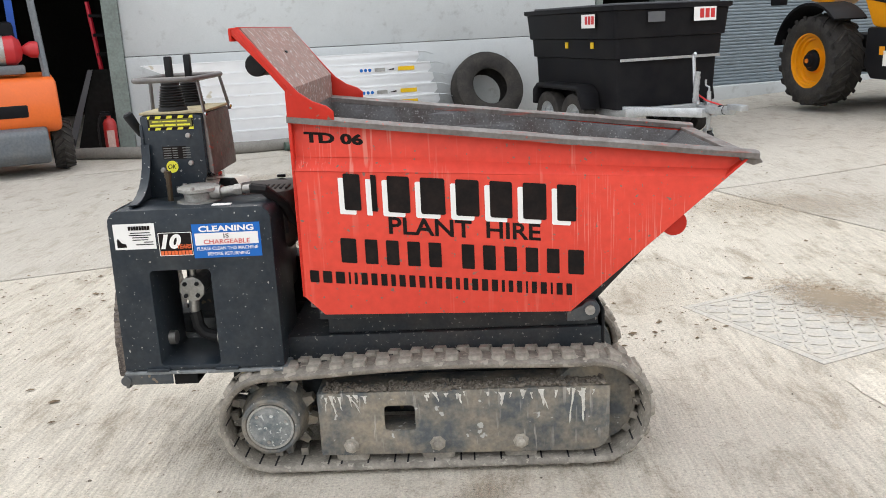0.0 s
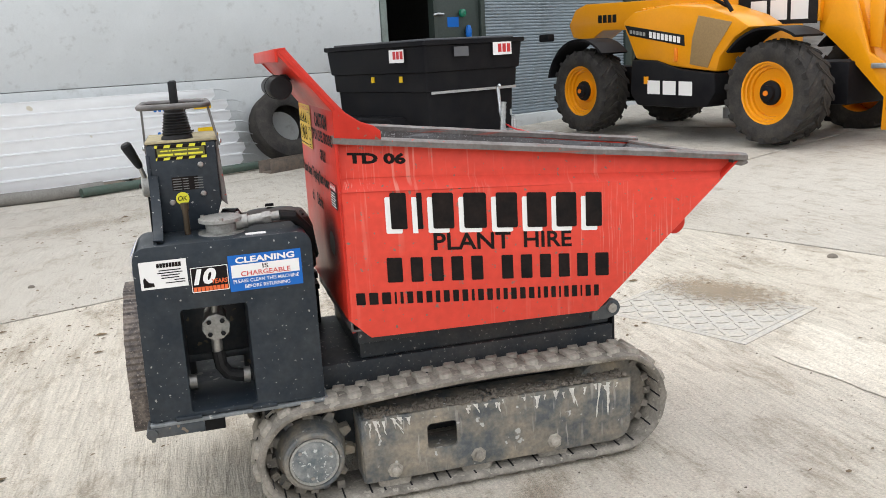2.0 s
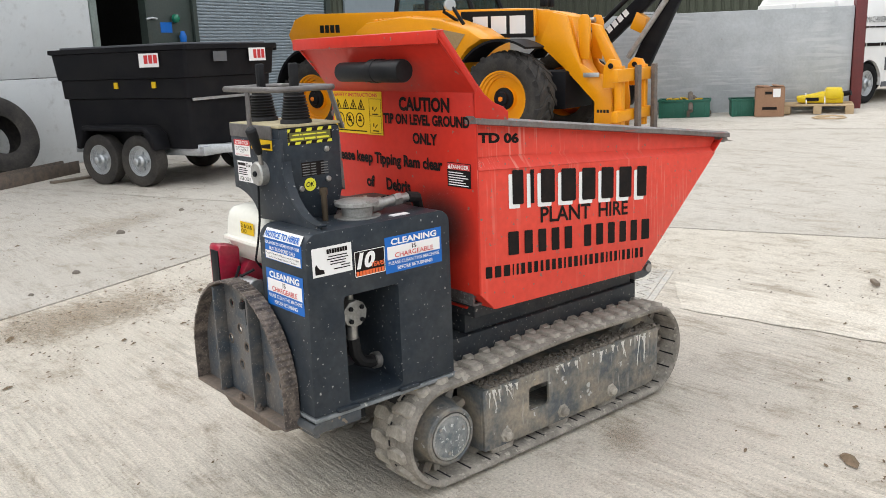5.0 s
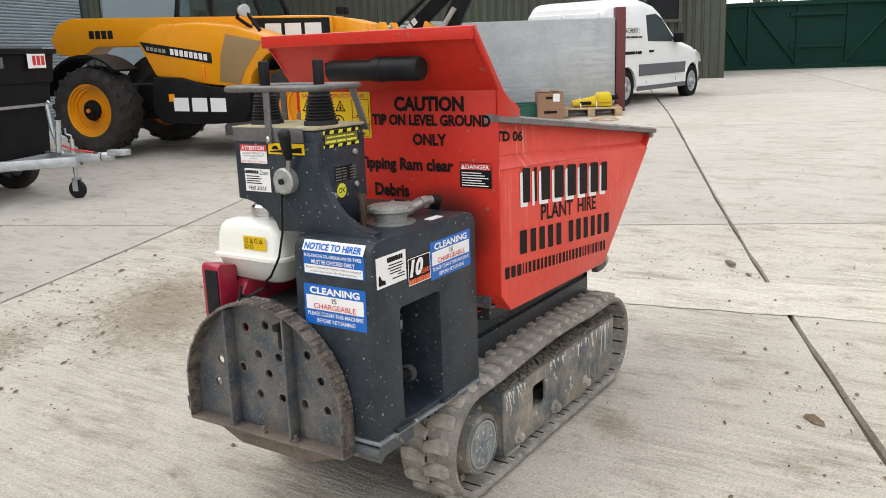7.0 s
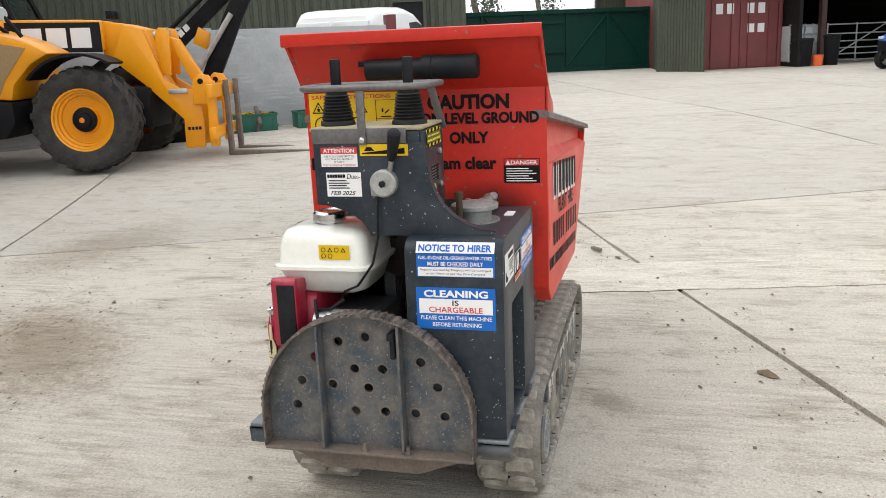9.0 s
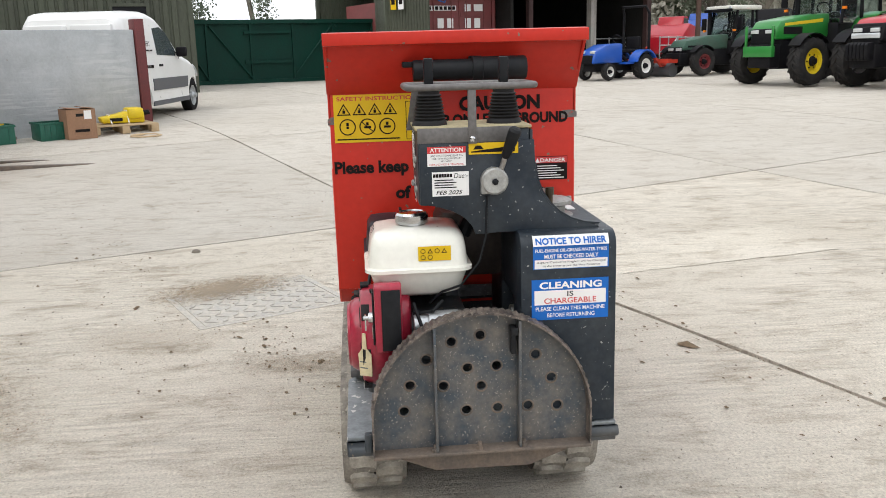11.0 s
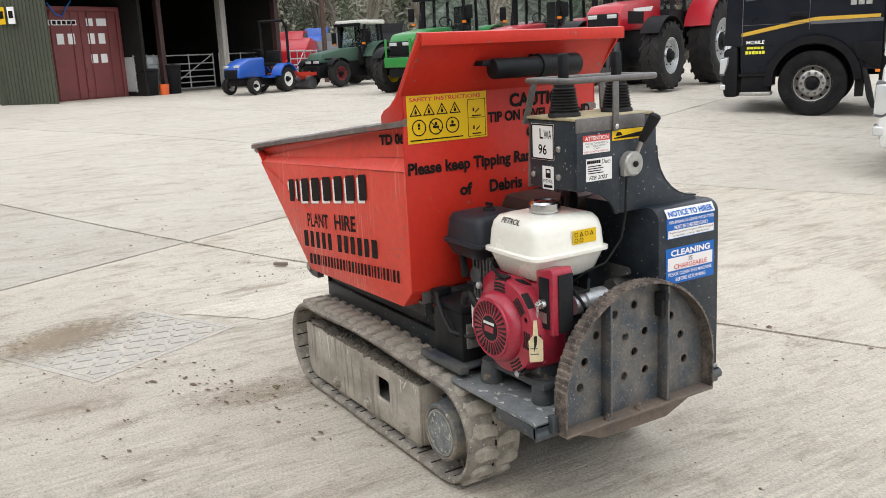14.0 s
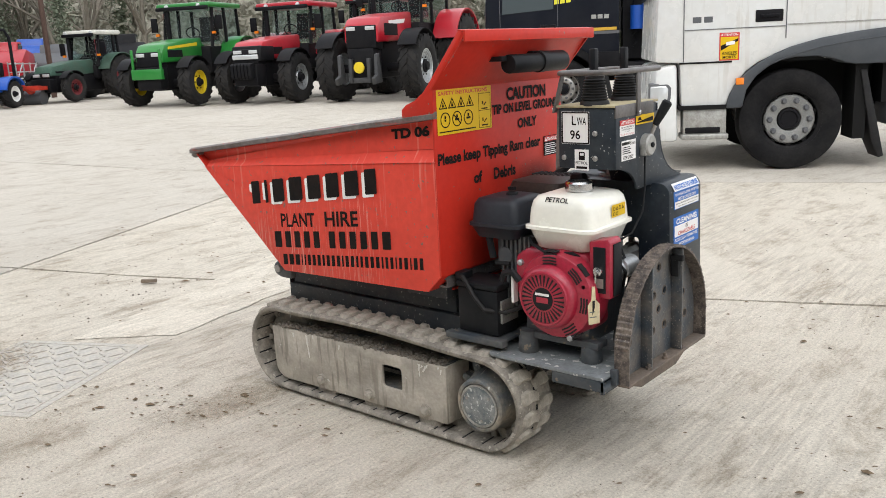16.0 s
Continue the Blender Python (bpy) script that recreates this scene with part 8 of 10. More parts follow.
def lorry_wheel(parent, x, side_y, side, r=0.52, plain_disc=False):
    ob = part("wheel", tyre_mesh(r, 0.32, 0.29, False, TRUCKTYRE), TRUCKTYRE, parent)
    ob.matrix_local = pose(x, side_y, r) @ Matrix.Diagonal((1, side, 1, 1))
    if plain_disc:
        part("rim", Geo().turn((0, 0, 0), (0, 1, 0), [(-0.12, 0.28), (0.12, 0.28), (0.145, 0.315), (0.135, 0.32), (0.12, 0.295), (0.03, 0.285), (0.0, 0.25), (0.0, 0.0)], 36, False), BLKPL, ob, "black steel rim")
        part("wheel_disc", Geo().turn((0, 0.02, 0), (0, 1, 0), [(0, 0.262), (0.07, 0.255), (0.085, 0.24), (0.085, 0.15), (0.07, 0.125), (0.03, 0.12), (0.03, 0)], 36), LORRYGREY, ob, "grey painted wheel disc")
        for k in range(10):
            a = 6.283185 * k / 10
            part("wheel_nut", Geo().turn((0.198 * math.cos(a), 0.10, 0.198 * math.sin(a)), (0, 1, 0), [(0, 0.034), (0.010, 0.034), (0.012, 0.024), (0.04, 0.020), (0.042, 0)], 8), GREYPL, ob)
            a = 6.283185 * (k + 0.5) / 10
            part("hand_hole", Geo().turn((0.262 * math.cos(a), 0.02, 0.262 * math.sin(a)), (0, 1, 0), [(0.075, 0.026), (0.076, 0)], 10), GAPBLACK, ob)
        part("hub", Geo().turn((0, 0.05, 0), (0, 1, 0), [(0, 0.118), (0.03, 0.112), (0.035, 0.09), (0.02, 0.08), (0.02, 0)], 20), BLKPL, ob)
        return ob
    part("rim", Geo().turn((0, 0, 0), (0, 1, 0), [(-0.12, 0.28), (0.12, 0.28), (0.14, 0.30), (0.125, 0.275), (0.05, 0.26), (0.03, 0.24), (0.06, 0.22), (0.10, 0.205), (0.11, 0.19), (0.11, 0.12), (0.07, 0.10), (0.07, 0)], 36, False), STEEL, ob, "polished alloy rim with hand holes")
    for k in range(10):
        a = 6.283185 * (k + 0.5) / 10
        part("hand_hole", Geo().turn((0.228 * math.cos(a), 0.03, 0.228 * math.sin(a)), (0.32 * math.cos(a), 1, 0.32 * math.sin(a)), [(0.026, 0.022), (0.027, 0)], 10), GAPBLACK, ob)
        a = 6.283185 * k / 10
        part("wheel_nut", Geo().turn((0.165 * math.cos(a), 0.11, 0.165 * math.sin(a)), (0, 1, 0), [(0, 0.024), (0.012, 0.024), (0.04, 0.018), (0.042, 0)], 8), GREYPL, ob)
    part("hub", Geo().turn((0, 0.06, 0), (0, 1, 0), [(0, 0.10), (0.05, 0.095), (0.07, 0.06), (0.07, 0)], 20), BLKPL, ob)
    return ob


def lorry(name, m, paint_mat, label, white):
    """A lorry cab and frame, heading +x, its near side at y = 0."""
    t = thing(name, m, label, "lorry", group="lorries")
    H = 3.3
    bumper = [(1.36, 0.32), (1.40, 0.60), (1.37, 1.1), (1.15, 1.14), (1.14, 0.66), (1.13, 0.32)]
    arch = [(0.66 * math.cos(radians(a)), 0.55 + 0.66 * math.sin(radians(a))) for a in range(10, 171, 12)]
    side = [(1.10, 0.68), (1.12, 1.14), (1.375, 1.16), (1.34, 2.0), (1.20, H), (-0.98, H), (-0.98, 1.18 if white else 0.72)] + [p for p in reversed(arch) if not white or p[0] > -0.2 or p[1] > 1.12]
    cab_ = part("cab", Geo().prism(side, "y", -0.02, -2.45), paint_mat, t, "white cab" if white else "navy black cab with gold stripe", bevel=0.025)
    part("bumper", Geo().prism(bumper, "y", 0.0, -2.5), paint_mat if white else BLKPL, t, bevel=0.05)
    if white:
        # slate side guard that sweeps up over the wheel and runs back under the cab
        upper = [(0.655, 0.66), (0.62, 0.80), (0.55, 0.93), (0.45, 1.03), (0.33, 1.12), (0.18, 1.20), (0.02, 1.265), (-0.26, 1.335), (-0.60, 1.385), (-0.98, 1.42)]
        lower = [(-0.98, 1.06), (-0.60, 1.06), (-0.50, 1.08), (-0.38, 1.125), (-0.24, 1.155), (-0.02, 1.155), (0.12, 1.13), (0.24, 1.075), (0.36, 0.98), (0.45, 0.85), (0.49, 0.66)]
        ga = part("wheel_arch", Geo().prism(upper + lower, "y", 0.028, -0.30), SLATEPL, t, "slate grey wheel arch and side guard", bevel=0.022)
        part("crease", Geo().tube([(x, 0.029, z - 0.085) for x, z in upper[5:]], 0.006, 6), SLATEPL, ga)
        # Black panel added for the darkness under the cab's rear.
        part("rear_shade_panel", Geo().box((-0.97, -2.3, 0.66), (-0.90, -0.12, 1.06)), GAPBLACK, t)
    else:
        part("wheel_arch", fender(0.60, 0.72, -5, 178, -0.42, 0.03, 0.0, 0.55, 18), BLKPL, t)
    if not white:
        part("arch_panel", Geo().prism([(-0.98, 1.14), (-0.55, 1.14), (-0.64, 0.9), (-0.98, 0.72)], "y", 0.022, -0.1), BLKPL, t, bevel=0.01)
    part("step", Geo().box((0.62, -0.3, 0.34), (1.10, 0.02, 0.40)), ALU, t, "scuffed metal cab step", bevel=0.015)
    part("step_well", Geo().box((0.64, -0.3, 0.40), (1.08, -0.02, 0.66)), ALU if white else BLKPL, t, bevel=0.01)
    if white:
        part("step_tread", Geo().box((0.70, -0.2, 0.405), (1.06, -0.012, 0.47)), BLKPL, t, bevel=0.012)
    part("panel_gap", Geo().box((0.60, -0.0195, 1.128), (1.13, -0.012, 1.146)), GAPBLACK, cab_)
    hl = part("headlamp", Geo().prism([(1.34, 0.60), (1.43, 0.62), (1.425, 0.94), (1.24, 0.945), (1.195, 0.90), (1.20, 0.78), (1.26, 0.66)] if white else [(1.35, 0.66), (1.435, 0.68), (1.425, 0.97), (1.27, 1.0), (1.28, 0.86)], "y", 0.003, -0.3), GREYPL, t, "headlamp in a dark surround", bevel=0.02)
    part("lens", Geo().prism([(1.35, 0.63), (1.43, 0.64), (1.422, 0.915), (1.26, 0.92), (1.235, 0.88), (1.24, 0.79), (1.29, 0.68)] if white else [(1.36, 0.70), (1.432, 0.71), (1.424, 0.95), (1.30, 0.97), (1.31, 0.87)], "y", 0.010, -0.28), LENS, hl, bevel=0.015)
    part("fog_lamp", Geo().box((1.33, -0.3, 0.44), (1.43, 0.004, 0.53)), LENS, t, bevel=0.02)
    part("door_line", Geo().box((1.083, -0.021, 1.15), (1.092, -0.012, 3.0)).box((0.074, -0.021, 1.35), (0.082, -0.012, 3.2)).box((0.085, -0.021, 1.468), (1.08, -0.012, 1.475)), GREYPL, cab_)
    part("lower_line", Geo().box((-0.97, -0.02, 1.478 if white else 1.44), (0.06, -0.012, 1.49)), GREYPL if not white else ALU, cab_)
    hd = part("handle_recess", Geo().box((0.11, -0.03, 1.52), (0.38, -0.008, 1.64)), BLKPL, cab_, bevel=0.012)
    part("handle", Geo().box((0.15, -0.01, 1.565), (0.33, 0.012, 1.595)), BLKPL, hd, bevel=0.006)
    part("side_window", Geo().prism([(0.15, 1.9), (1.05, 1.85), (1.0, 2.6), (0.15, 2.6)], "y", -0.012, -0.03), GLASS, cab_, "dark side window")
    part("windscreen", Geo().prism([(1.37, 1.85), (1.385, 1.85), (1.26, 2.9), (1.24, 2.9)], "y", -0.2, -2.3), GLASS, cab_)
    part("chassis_rail", Geo().box((-5.5, -1.05, 0.75), (-0.6, -0.8, 1.0)).box((-5.5, -1.75, 0.75), (-0.6, -1.5, 1.0)), BLKPL, t)
    # Solid black boxes stand in for the shade behind the wheel.
    part("arch_shade_block", Geo().box((-0.97, -2.1, 0.62), (0.62, -0.46, 1.30)).box((-0.78, -0.46, 1.12), (0.56, -0.04, 1.20)).box((-0.74, -0.459, 0.30), (-0.62, -0.05, 1.12)), GAPBLACK, t, "black block standing for the dark of the wheel well")
    part("sill_gap", Geo().box((0.60, -0.4, 0.655), (1.13, 0.008, 0.70)), GAPBLACK, t)
    part("mud_flap", Geo().prism([(-0.72, 1.0), (-0.66, 1.0), (-0.80, 0.28), (-0.88, 0.10), (-0.93, 0.12), (-0.84, 0.5)], "y", -0.36, -0.02), RUBBER, t, bevel=0.008)
    part("side_tank", Geo().box((-2.3, -0.6, 0.42), (-0.95, -0.1, 0.95)), GREYPL if white else BLKPL, t, bevel=0.06)
    for x in (0.0, -3.6):
        lorry_wheel(t, x, -0.17, 1, plain_disc=white)
        lorry_wheel(t, x, -2.3, -1)
    part("marker_lamp", Geo().box((-0.97, -0.02, 0.67), (-0.90, 0.012, 0.72)) if not white else Geo().box((0.48, -0.01, 0.90), (0.56, 0.035, 0.97)), AMBER, t, "amber marker lamp", bevel=0.008)
    part("deflector", Geo().box((-1.0, -0.06, 1.5), (-0.985, -0.02, 3.2)), BLKPL, t)
    return t, cab_


wl, wcab = lorry("lorry", spot(-0.87, -3.62, 8), TRUCKWHITE, "white lorry tractor unit with grey wheel arch and road grime", True)
st = paint("blind_spot_sticker", quad(Geo(), (0.73, -0.018, 1.15), (-0.20, 0, 0), (0, 0, 0.28)), REDINK, wcab, "red and yellow blind spot sticker")
paint("yellow_field", quad(Geo(), (0.718, -0.0165, 1.162), (-0.176, 0, 0), (0, 0, 0.225)), YELLOW, st)
gt = word(Geo(), "ANGLES", (0.705, -0.015, 1.205), (-0.15, 0, 0), (0, 0, 0.035), 0.02)
word(gt, "MORTS", (0.695, -0.015, 1.168), (-0.13, 0, 0), (0, 0, 0.03), 0.02)
gt.add([(0.715, -0.0155, 1.25), (0.715, -0.0155, 1.30), (0.545, -0.0155, 1.37), (0.545, -0.0155, 1.345)], [(0, 1, 2, 3)])
paint("black_print", gt, INK, st)
paint("white_print", word(quad(Geo(), (0.665, -0.0145, 1.30), (-0.09, 0, 0.012), (0, 0, 0.035)), "ATTENTION", (0.715, -0.0165, 1.398), (-0.17, 0, 0), (0, 0, 0.022), 0.02), WHITE, st)
paint("logo_bar", bars(Geo(), (1.0, -0.0185, 1.54), (-0.2, 0, 0), (0, 0, 0.06), [1, 1], .3), GREYPL, wcab)
bl, bcab = lorry("lorry", spot(2.46, -9.34, 8), TRUCKBLACK, "navy black tipper lorry with a gold stripe on its door", False)
paint("gold_stripe", Geo().add([(1.10, -0.016, 1.29), (1.10, -0.016, 1.35), (0.30, -0.016, 1.50), (-0.04, -0.016, 1.55), (-0.93, -0.016, 1.55), (-0.93, -0.016, 1.50), (-0.04, -0.016, 1.49), (0.3, -0.016, 1.44)], [(0, 1, 2, 7), (7, 2, 3, 6), (6, 3, 4, 5)]), GOLD, bcab, "gold side stripe")
paint("lettering", word(Geo(), "MOBILE", (1.02, -0.016, 1.17), (-0.28, 0, 0), (0, 0, 0.055), 0.02), WHITE, bcab)
paint("number_bar", bars(Geo(), (1.01, -0.016, 1.09), (-0.26, 0, 0), (0, 0, 0.05), [1] * 5, .25), LEMON, bcab)
paint("number_bar", bars(Geo(), (1.03, -0.016, 1.01), (-0.30, 0, 0), (0, 0, 0.05), [1] * 6, .25), LEMON, bcab)
paint("name_bar", bars(Geo(), (0.95, -0.016, 1.90), (-1.1, 0, 0.1), (0, 0, 0.11), [1] * 11, .25), LEMON, bcab)
paint("logo_bar", bars(Geo(), (-0.50, -0.016, 1.70), (-0.30, 0, 0), (0, 0, 0.07), [1, 1, 1], .3), ALU, bcab)
tip_ = thing("tipper_body", spot(2.46, -9.34, 8), "dark tipper body on the lorry with blue sheet", "tipper body")
part("body", Geo().box((-6.0, -2.45, 1.15), (-1.45, 0.0, 2.6)), TRUCKBLACK, tip_, bevel=0.03)
part("hydraulic_unit", Geo().box((-1.4, -1.6, 1.0), (-1.05, -0.4, 2.4)), BLKPL, tip_)
part("hose_coil", Geo().tube([(-1.25 + 0.03 * math.cos(k), -0.3 + 0.03 * math.sin(k), 1.2 + 0.03 * k) for k in range(30)], 0.012, 5), BLKPL, tip_)
part("blue_can", Geo().cyl((-1.3, -0.3, 1.5), (-1.3, -0.3, 1.9), 0.13), TBLUE, tip_, "blue container")


def tractor(name, m, label, hood, wheel_col, rf, rr, track, hood_w, hood_z, nose, cab_roof, grille=None, wb=2.4, cab=True, cw=0.66, roof=None, linkage=False):
    """A tractor heading +x, its front axle at x = 0."""
    t = thing(name, m, label, "tractor", group="tractors")
    for s in (-1, 1):
        wheel(t, 0, s * track, rf, rf * 0.62, rf * 0.52, wheel_col, s, bolts=6, mat=FARMTYRE)
        wheel(t, -wb, s * track * 1.02, rr, rr * 0.58, rr * 0.55, wheel_col, s, bolts=8, mat=FARMTYRE)
        part("front_mudguard", fender(rf * 1.10, rf * 1.13, 35, 140, s * (track - rf * 0.30), s * (track + rf * 0.28), 0, rf), BLKPL, t)
        part("rear_mudguard", fender(rr * 1.06, rr * 1.10, 20, 150, s * (track - rr * 0.32), s * (track + rr * 0.30), -wb, rr), hood, t)
    part("axle", Geo().cyl((0, -track, rf), (0, track, rf), 0.10), BLKPL, t)
    part("axle", Geo().cyl((-wb, -track, rr), (-wb, track, rr), 0.16), BLKPL, t)
    part("transmission", Geo().box((-wb, -0.28, rf * 0.7), (nose * 0.6, 0.28, hood_z * 0.72)), BLKPL, t, bevel=0.03)
    z1 = hood_z
    hd = part("bonnet", Geo().prism([(-1.25, z1 * 0.70), (-1.25, z1 + 0.10), (-0.5, z1 + 0.06), (nose * 0.75, z1 - 0.06), (nose, z1 - 0.22), (nose + 0.02, z1 * 0.68)], "y", -hood_w, hood_w), hood, t, bevel=0.06)
    part("grille", Geo().prism([(nose * 0.55, z1 * 0.60), (nose * 0.6, z1 - 0.20), (nose + 0.035, z1 - 0.24), (nose + 0.05, z1 * 0.62)], "y", -hood_w * 0.86, hood_w * 0.86), grille or BLKPL, t, "black front grille", bevel=0.02)
    for s in (-1, 1):
        part("headlamp", Geo().box((nose + 0.03, s * hood_w * 0.55 - 0.11, z1 - 0.34), (nose + 0.062, s * hood_w * 0.55 + 0.11, z1 - 0.26)), LENS, t, bevel=0.01)
        part("side_vent", Geo().box((-0.3, s * (hood_w + 0.001) - 0.004, z1 * 0.76), (nose * 0.6, s * (hood_w + 0.001) + 0.004, z1 - 0.2)), BLKPL, t)
    part("front_frame", Geo().box((nose * 0.6, -0.32, rf * 0.75), (nose + 0.12, 0.32, hood_z * 0.62)), BLKPL, t, bevel=0.03)
    if cab:
        ct = cab_roof
        part("cab_base", Geo().box((-wb - 0.2, 0.04 - cw, rr * 0.95), (-1.2, cw - 0.04, z1 * 0.92)), BLKPL, t, bevel=0.04)
        for x0, x1 in ((-1.22, -1.38), (-wb - 0.25, -wb - 0.2), (-1.95, -1.95)):
            for s in (-1, 1):
                part("cab_pillar", Geo().tube([(x0, s * (cw + 0.02), z1 * 0.9), (x1, s * cw, ct)], 0.045, 6), BLKPL, t)
        g2 = Geo().box((-1.25, 0.02 - cw, z1 * 0.95), (-1.235, cw - 0.02, ct)).box((-wb - 0.25, 0.02 - cw, z1 * 0.95), (-wb - 0.235, cw - 0.02, ct))
        for s in (-1, 1):
            g2.box((-wb - 0.22, s * cw - 0.006, z1 * 0.95), (-1.28, s * cw + 0.006, ct))
        part("cab_glass", g2, CABGLASS, t, "pale green cab glass")
        part("cab_roof", Geo().box((-wb - 0.32, -cw - 0.1, ct), (-1.12, cw + 0.1, ct + 0.13)), roof or hood, t, bevel=0.045)
        part("roof_visor", Geo().box((-1.14, -cw - 0.06, ct - 0.05), (-1.02, cw + 0.06, ct + 0.04)), BLKPL, t, bevel=0.02)
        part("steering_wheel", Geo().tube([(-1.50 + 0.06 * math.cos(a), 0.19 * math.sin(a), z1 + 0.22 + 0.14 * math.cos(a)) for a in (6.283185 * i / 14 for i in range(14))], 0.016, 6, True), BLKPL, t)
        part("seat", Geo().box((-wb + 0.1, -0.25, z1), (-wb + 0.55, 0.25, z1 + 0.15)).box((-wb, -0.25, z1), (-wb + 0.14, 0.25, z1 + 0.65)), BLKPL, t, bevel=0.04)
        for s in (-1, 1):
            part("mirror", Geo().box((-1.25, s * (cw + 0.26) - 0.09, ct - 0.55), (-1.2, s * (cw + 0.26) + 0.09, ct - 0.2)), BLKPL, t, bevel=0.02)
            part("roof_lamp", Geo().turn((-1.12, s * 0.45, ct + 0.05), (1, 0, 0), [(0, 0.055), (0.03, 0.052), (0.04, 0)], 12), LENS, t)
            part("side_lamp", Geo().box((-1.17, s * (cw + 0.14) - 0.05, z1 + 0.17), (-1.13, s * (cw + 0.14) + 0.05, z1 + 0.23)), AMBER, t)
        part("exhaust", Geo().cyl((-1.15, -hood_w - 0.1, z1 * 0.95), (-1.15, -hood_w - 0.1, ct - 0.05), 0.06), BLKPL, t)
    if linkage:
        part("front_linkage", Geo().box((nose + 0.05, -0.26, rf * 0.6), (nose + 0.22, -0.18, rf * 1.3)).box((nose + 0.05, 0.18, rf * 0.6), (nose + 0.22, 0.26, rf * 1.3)).box((nose + 0.05, -0.26, rf * 0.6), (nose + 0.18, 0.26, rf * 0.75)), IRON, t, bevel=0.01)
    return t


jd = tractor("tractor", spot(12.62, -12.15, 92), "bright green tractor with yellow wheel centres, parked nose out", JDGREEN, JDYEL, 0.55, 0.78, 0.82, 0.37, 1.52, 0.55, 2.34)
part("bonnet_stripe", Geo().prism([(-1.0, 1.50), (0.3, 1.40), (0.3, 1.34), (-1.0, 1.42)], "y", -0.374, 0.374), JDYEL, jd, "yellow bonnet stripe")
part("front_guard", Geo().box((0.62, -0.4, 0.66), (0.74, 0.4, 0.90)).box((0.66, -0.40, 0.85), (0.70, -0.34, 1.35)).box((0.66, 0.34, 0.85), (0.70, 0.40, 1.35)), JDGREEN, jd, "green front guard frame", bevel=0.01)
cs_ = tractor("tractor", spot(10.3, -12.85, 88), "crimson and black tractor with front weights, parked nose out", TRED, GALV, 0.60, 0.82, 0.86, 0.38, 1.52, 0.72, 2.28)
for k in range(6):
    part("weight", Geo().prism([(0.80, 0.62), (0.98, 0.60), (1.03, 0.66), (1.04, 0.92), (1.0, 0.96), (0.82, 0.98)], "y", -0.27 + 0.092 * k, -0.195 + 0.092 * k), BLKPL, cs_, "dark cast front weight", bevel=0.015)
part("nose_cone", Geo().prism([(0.1, 1.0), (0.1, 1.35), (0.70, 1.36), (0.78, 1.0)], "y", -0.40, 0.40), BLKPL, cs_, "black lower nose", bevel=0.05)
part("lamp_bar", Geo().box((0.755, -0.34, 1.05), (0.80, 0.34, 1.16)), LENS, cs_, "clear headlamp strip", bevel=0.015)
mf_ = tractor("tractor", spot(7.35, -12.85, 88), "large red tractor with grey wheels and front linkage", TRED, GALV, 0.75, 1.0, 1.02, 0.42, 1.92, 0.80, 2.75, wb=2.9, linkage=True)
part("linkage_disc", Geo().turn((1.02, 0, 0.78), (1, 0, 0), [(0, 0.13), (0.03, 0.12), (0.035, 0)], 18), JDYEL, mf_, "yellow drive cover")
part("linkage_arm", Geo().prism([(0.85, 0.45), (1.25, 0.42), (1.30, 0.55), (1.12, 0.62), (1.10, 1.05), (0.98, 1.08)], "y", -0.48, -0.40).prism([(0.85, 0.45), (1.25, 0.42), (1.30, 0.55), (1.12, 0.62), (1.10, 1.05), (0.98, 1.08)], "y", 0.40, 0.48), IRON, mf_, bevel=0.012)
part("bonnet_flash", Geo().prism([(-0.8, 1.84), (0.2, 1.78), (0.2, 1.70), (-0.7, 1.74)], "y", -0.424, 0.424), WHITE, mf_, "white bonnet flash")
r2 = tractor("tractor", spot(9.1, -16.2, 96), "red tractor standing behind the first row", TRED, GALV, 0.65, 0.85, 0.86, 0.40, 1.6, 0.7, 2.5)
tractor("tractor", spot(17.15, -13.6, 88), "old faded green tractor with a white cab roof", OLDGREEN, stuff_mat("old_red_wheel", (0.20, 0.025, 0.03), 0.6, amount=0.5), 0.40, 0.62, 0.62, 0.30, 1.04, 0.42, 1.80, wb=1.9, cw=0.46, roof=stuff_mat("old_white_roof", (0.66, 0.65, 0.58), 0.5, amount=0.4))
# blue compact tractor with roll bar, mower behind
bt = thing("compact_tractor", spot(17.2, -10.42, 100), "small blue compact tractor with black roll bar and red implement", "tractor")
for s in (-1, 1):
    wheel(bt, 0, s * 0.42, 0.24, 0.18, 0.14, WHITE, s, bolts=0, mat=FARMTYRE)
    wheel(bt, -1.35, s * 0.46, 0.36, 0.28, 0.2, WHITE, s, bolts=0, mat=FARMTYRE)
    part("rear_mudguard", fender(0.40, 0.44, 15, 150, s * 0.30, s * 0.62, -1.35, 0.36), TBLUE, bt)
part("bonnet", Geo().prism([(-0.75, 0.45), (-0.75, 0.98), (-0.1, 0.95), (0.35, 0.78), (0.42, 0.45)], "y", -0.27, 0.27), TBLUE, bt, bevel=0.06)
part("grille", Geo().box((0.3, -0.2, 0.45), (0.44, 0.2, 0.68)), BLKPL, bt, bevel=0.02)
for s in (-1, 1):
    part("headlamp", Geo().box((0.22, s * 0.17 - 0.07, 0.72), (0.40, s * 0.17 + 0.07, 0.79)), LENS, bt, bevel=0.02)
part("chassis", Geo().box((-1.5, -0.2, 0.25), (0.3, 0.2, 0.5)), BLKPL, bt)
part("platform", Geo().box((-1.3, -0.45, 0.42), (-0.65, 0.45, 0.48)), TBLUE, bt)
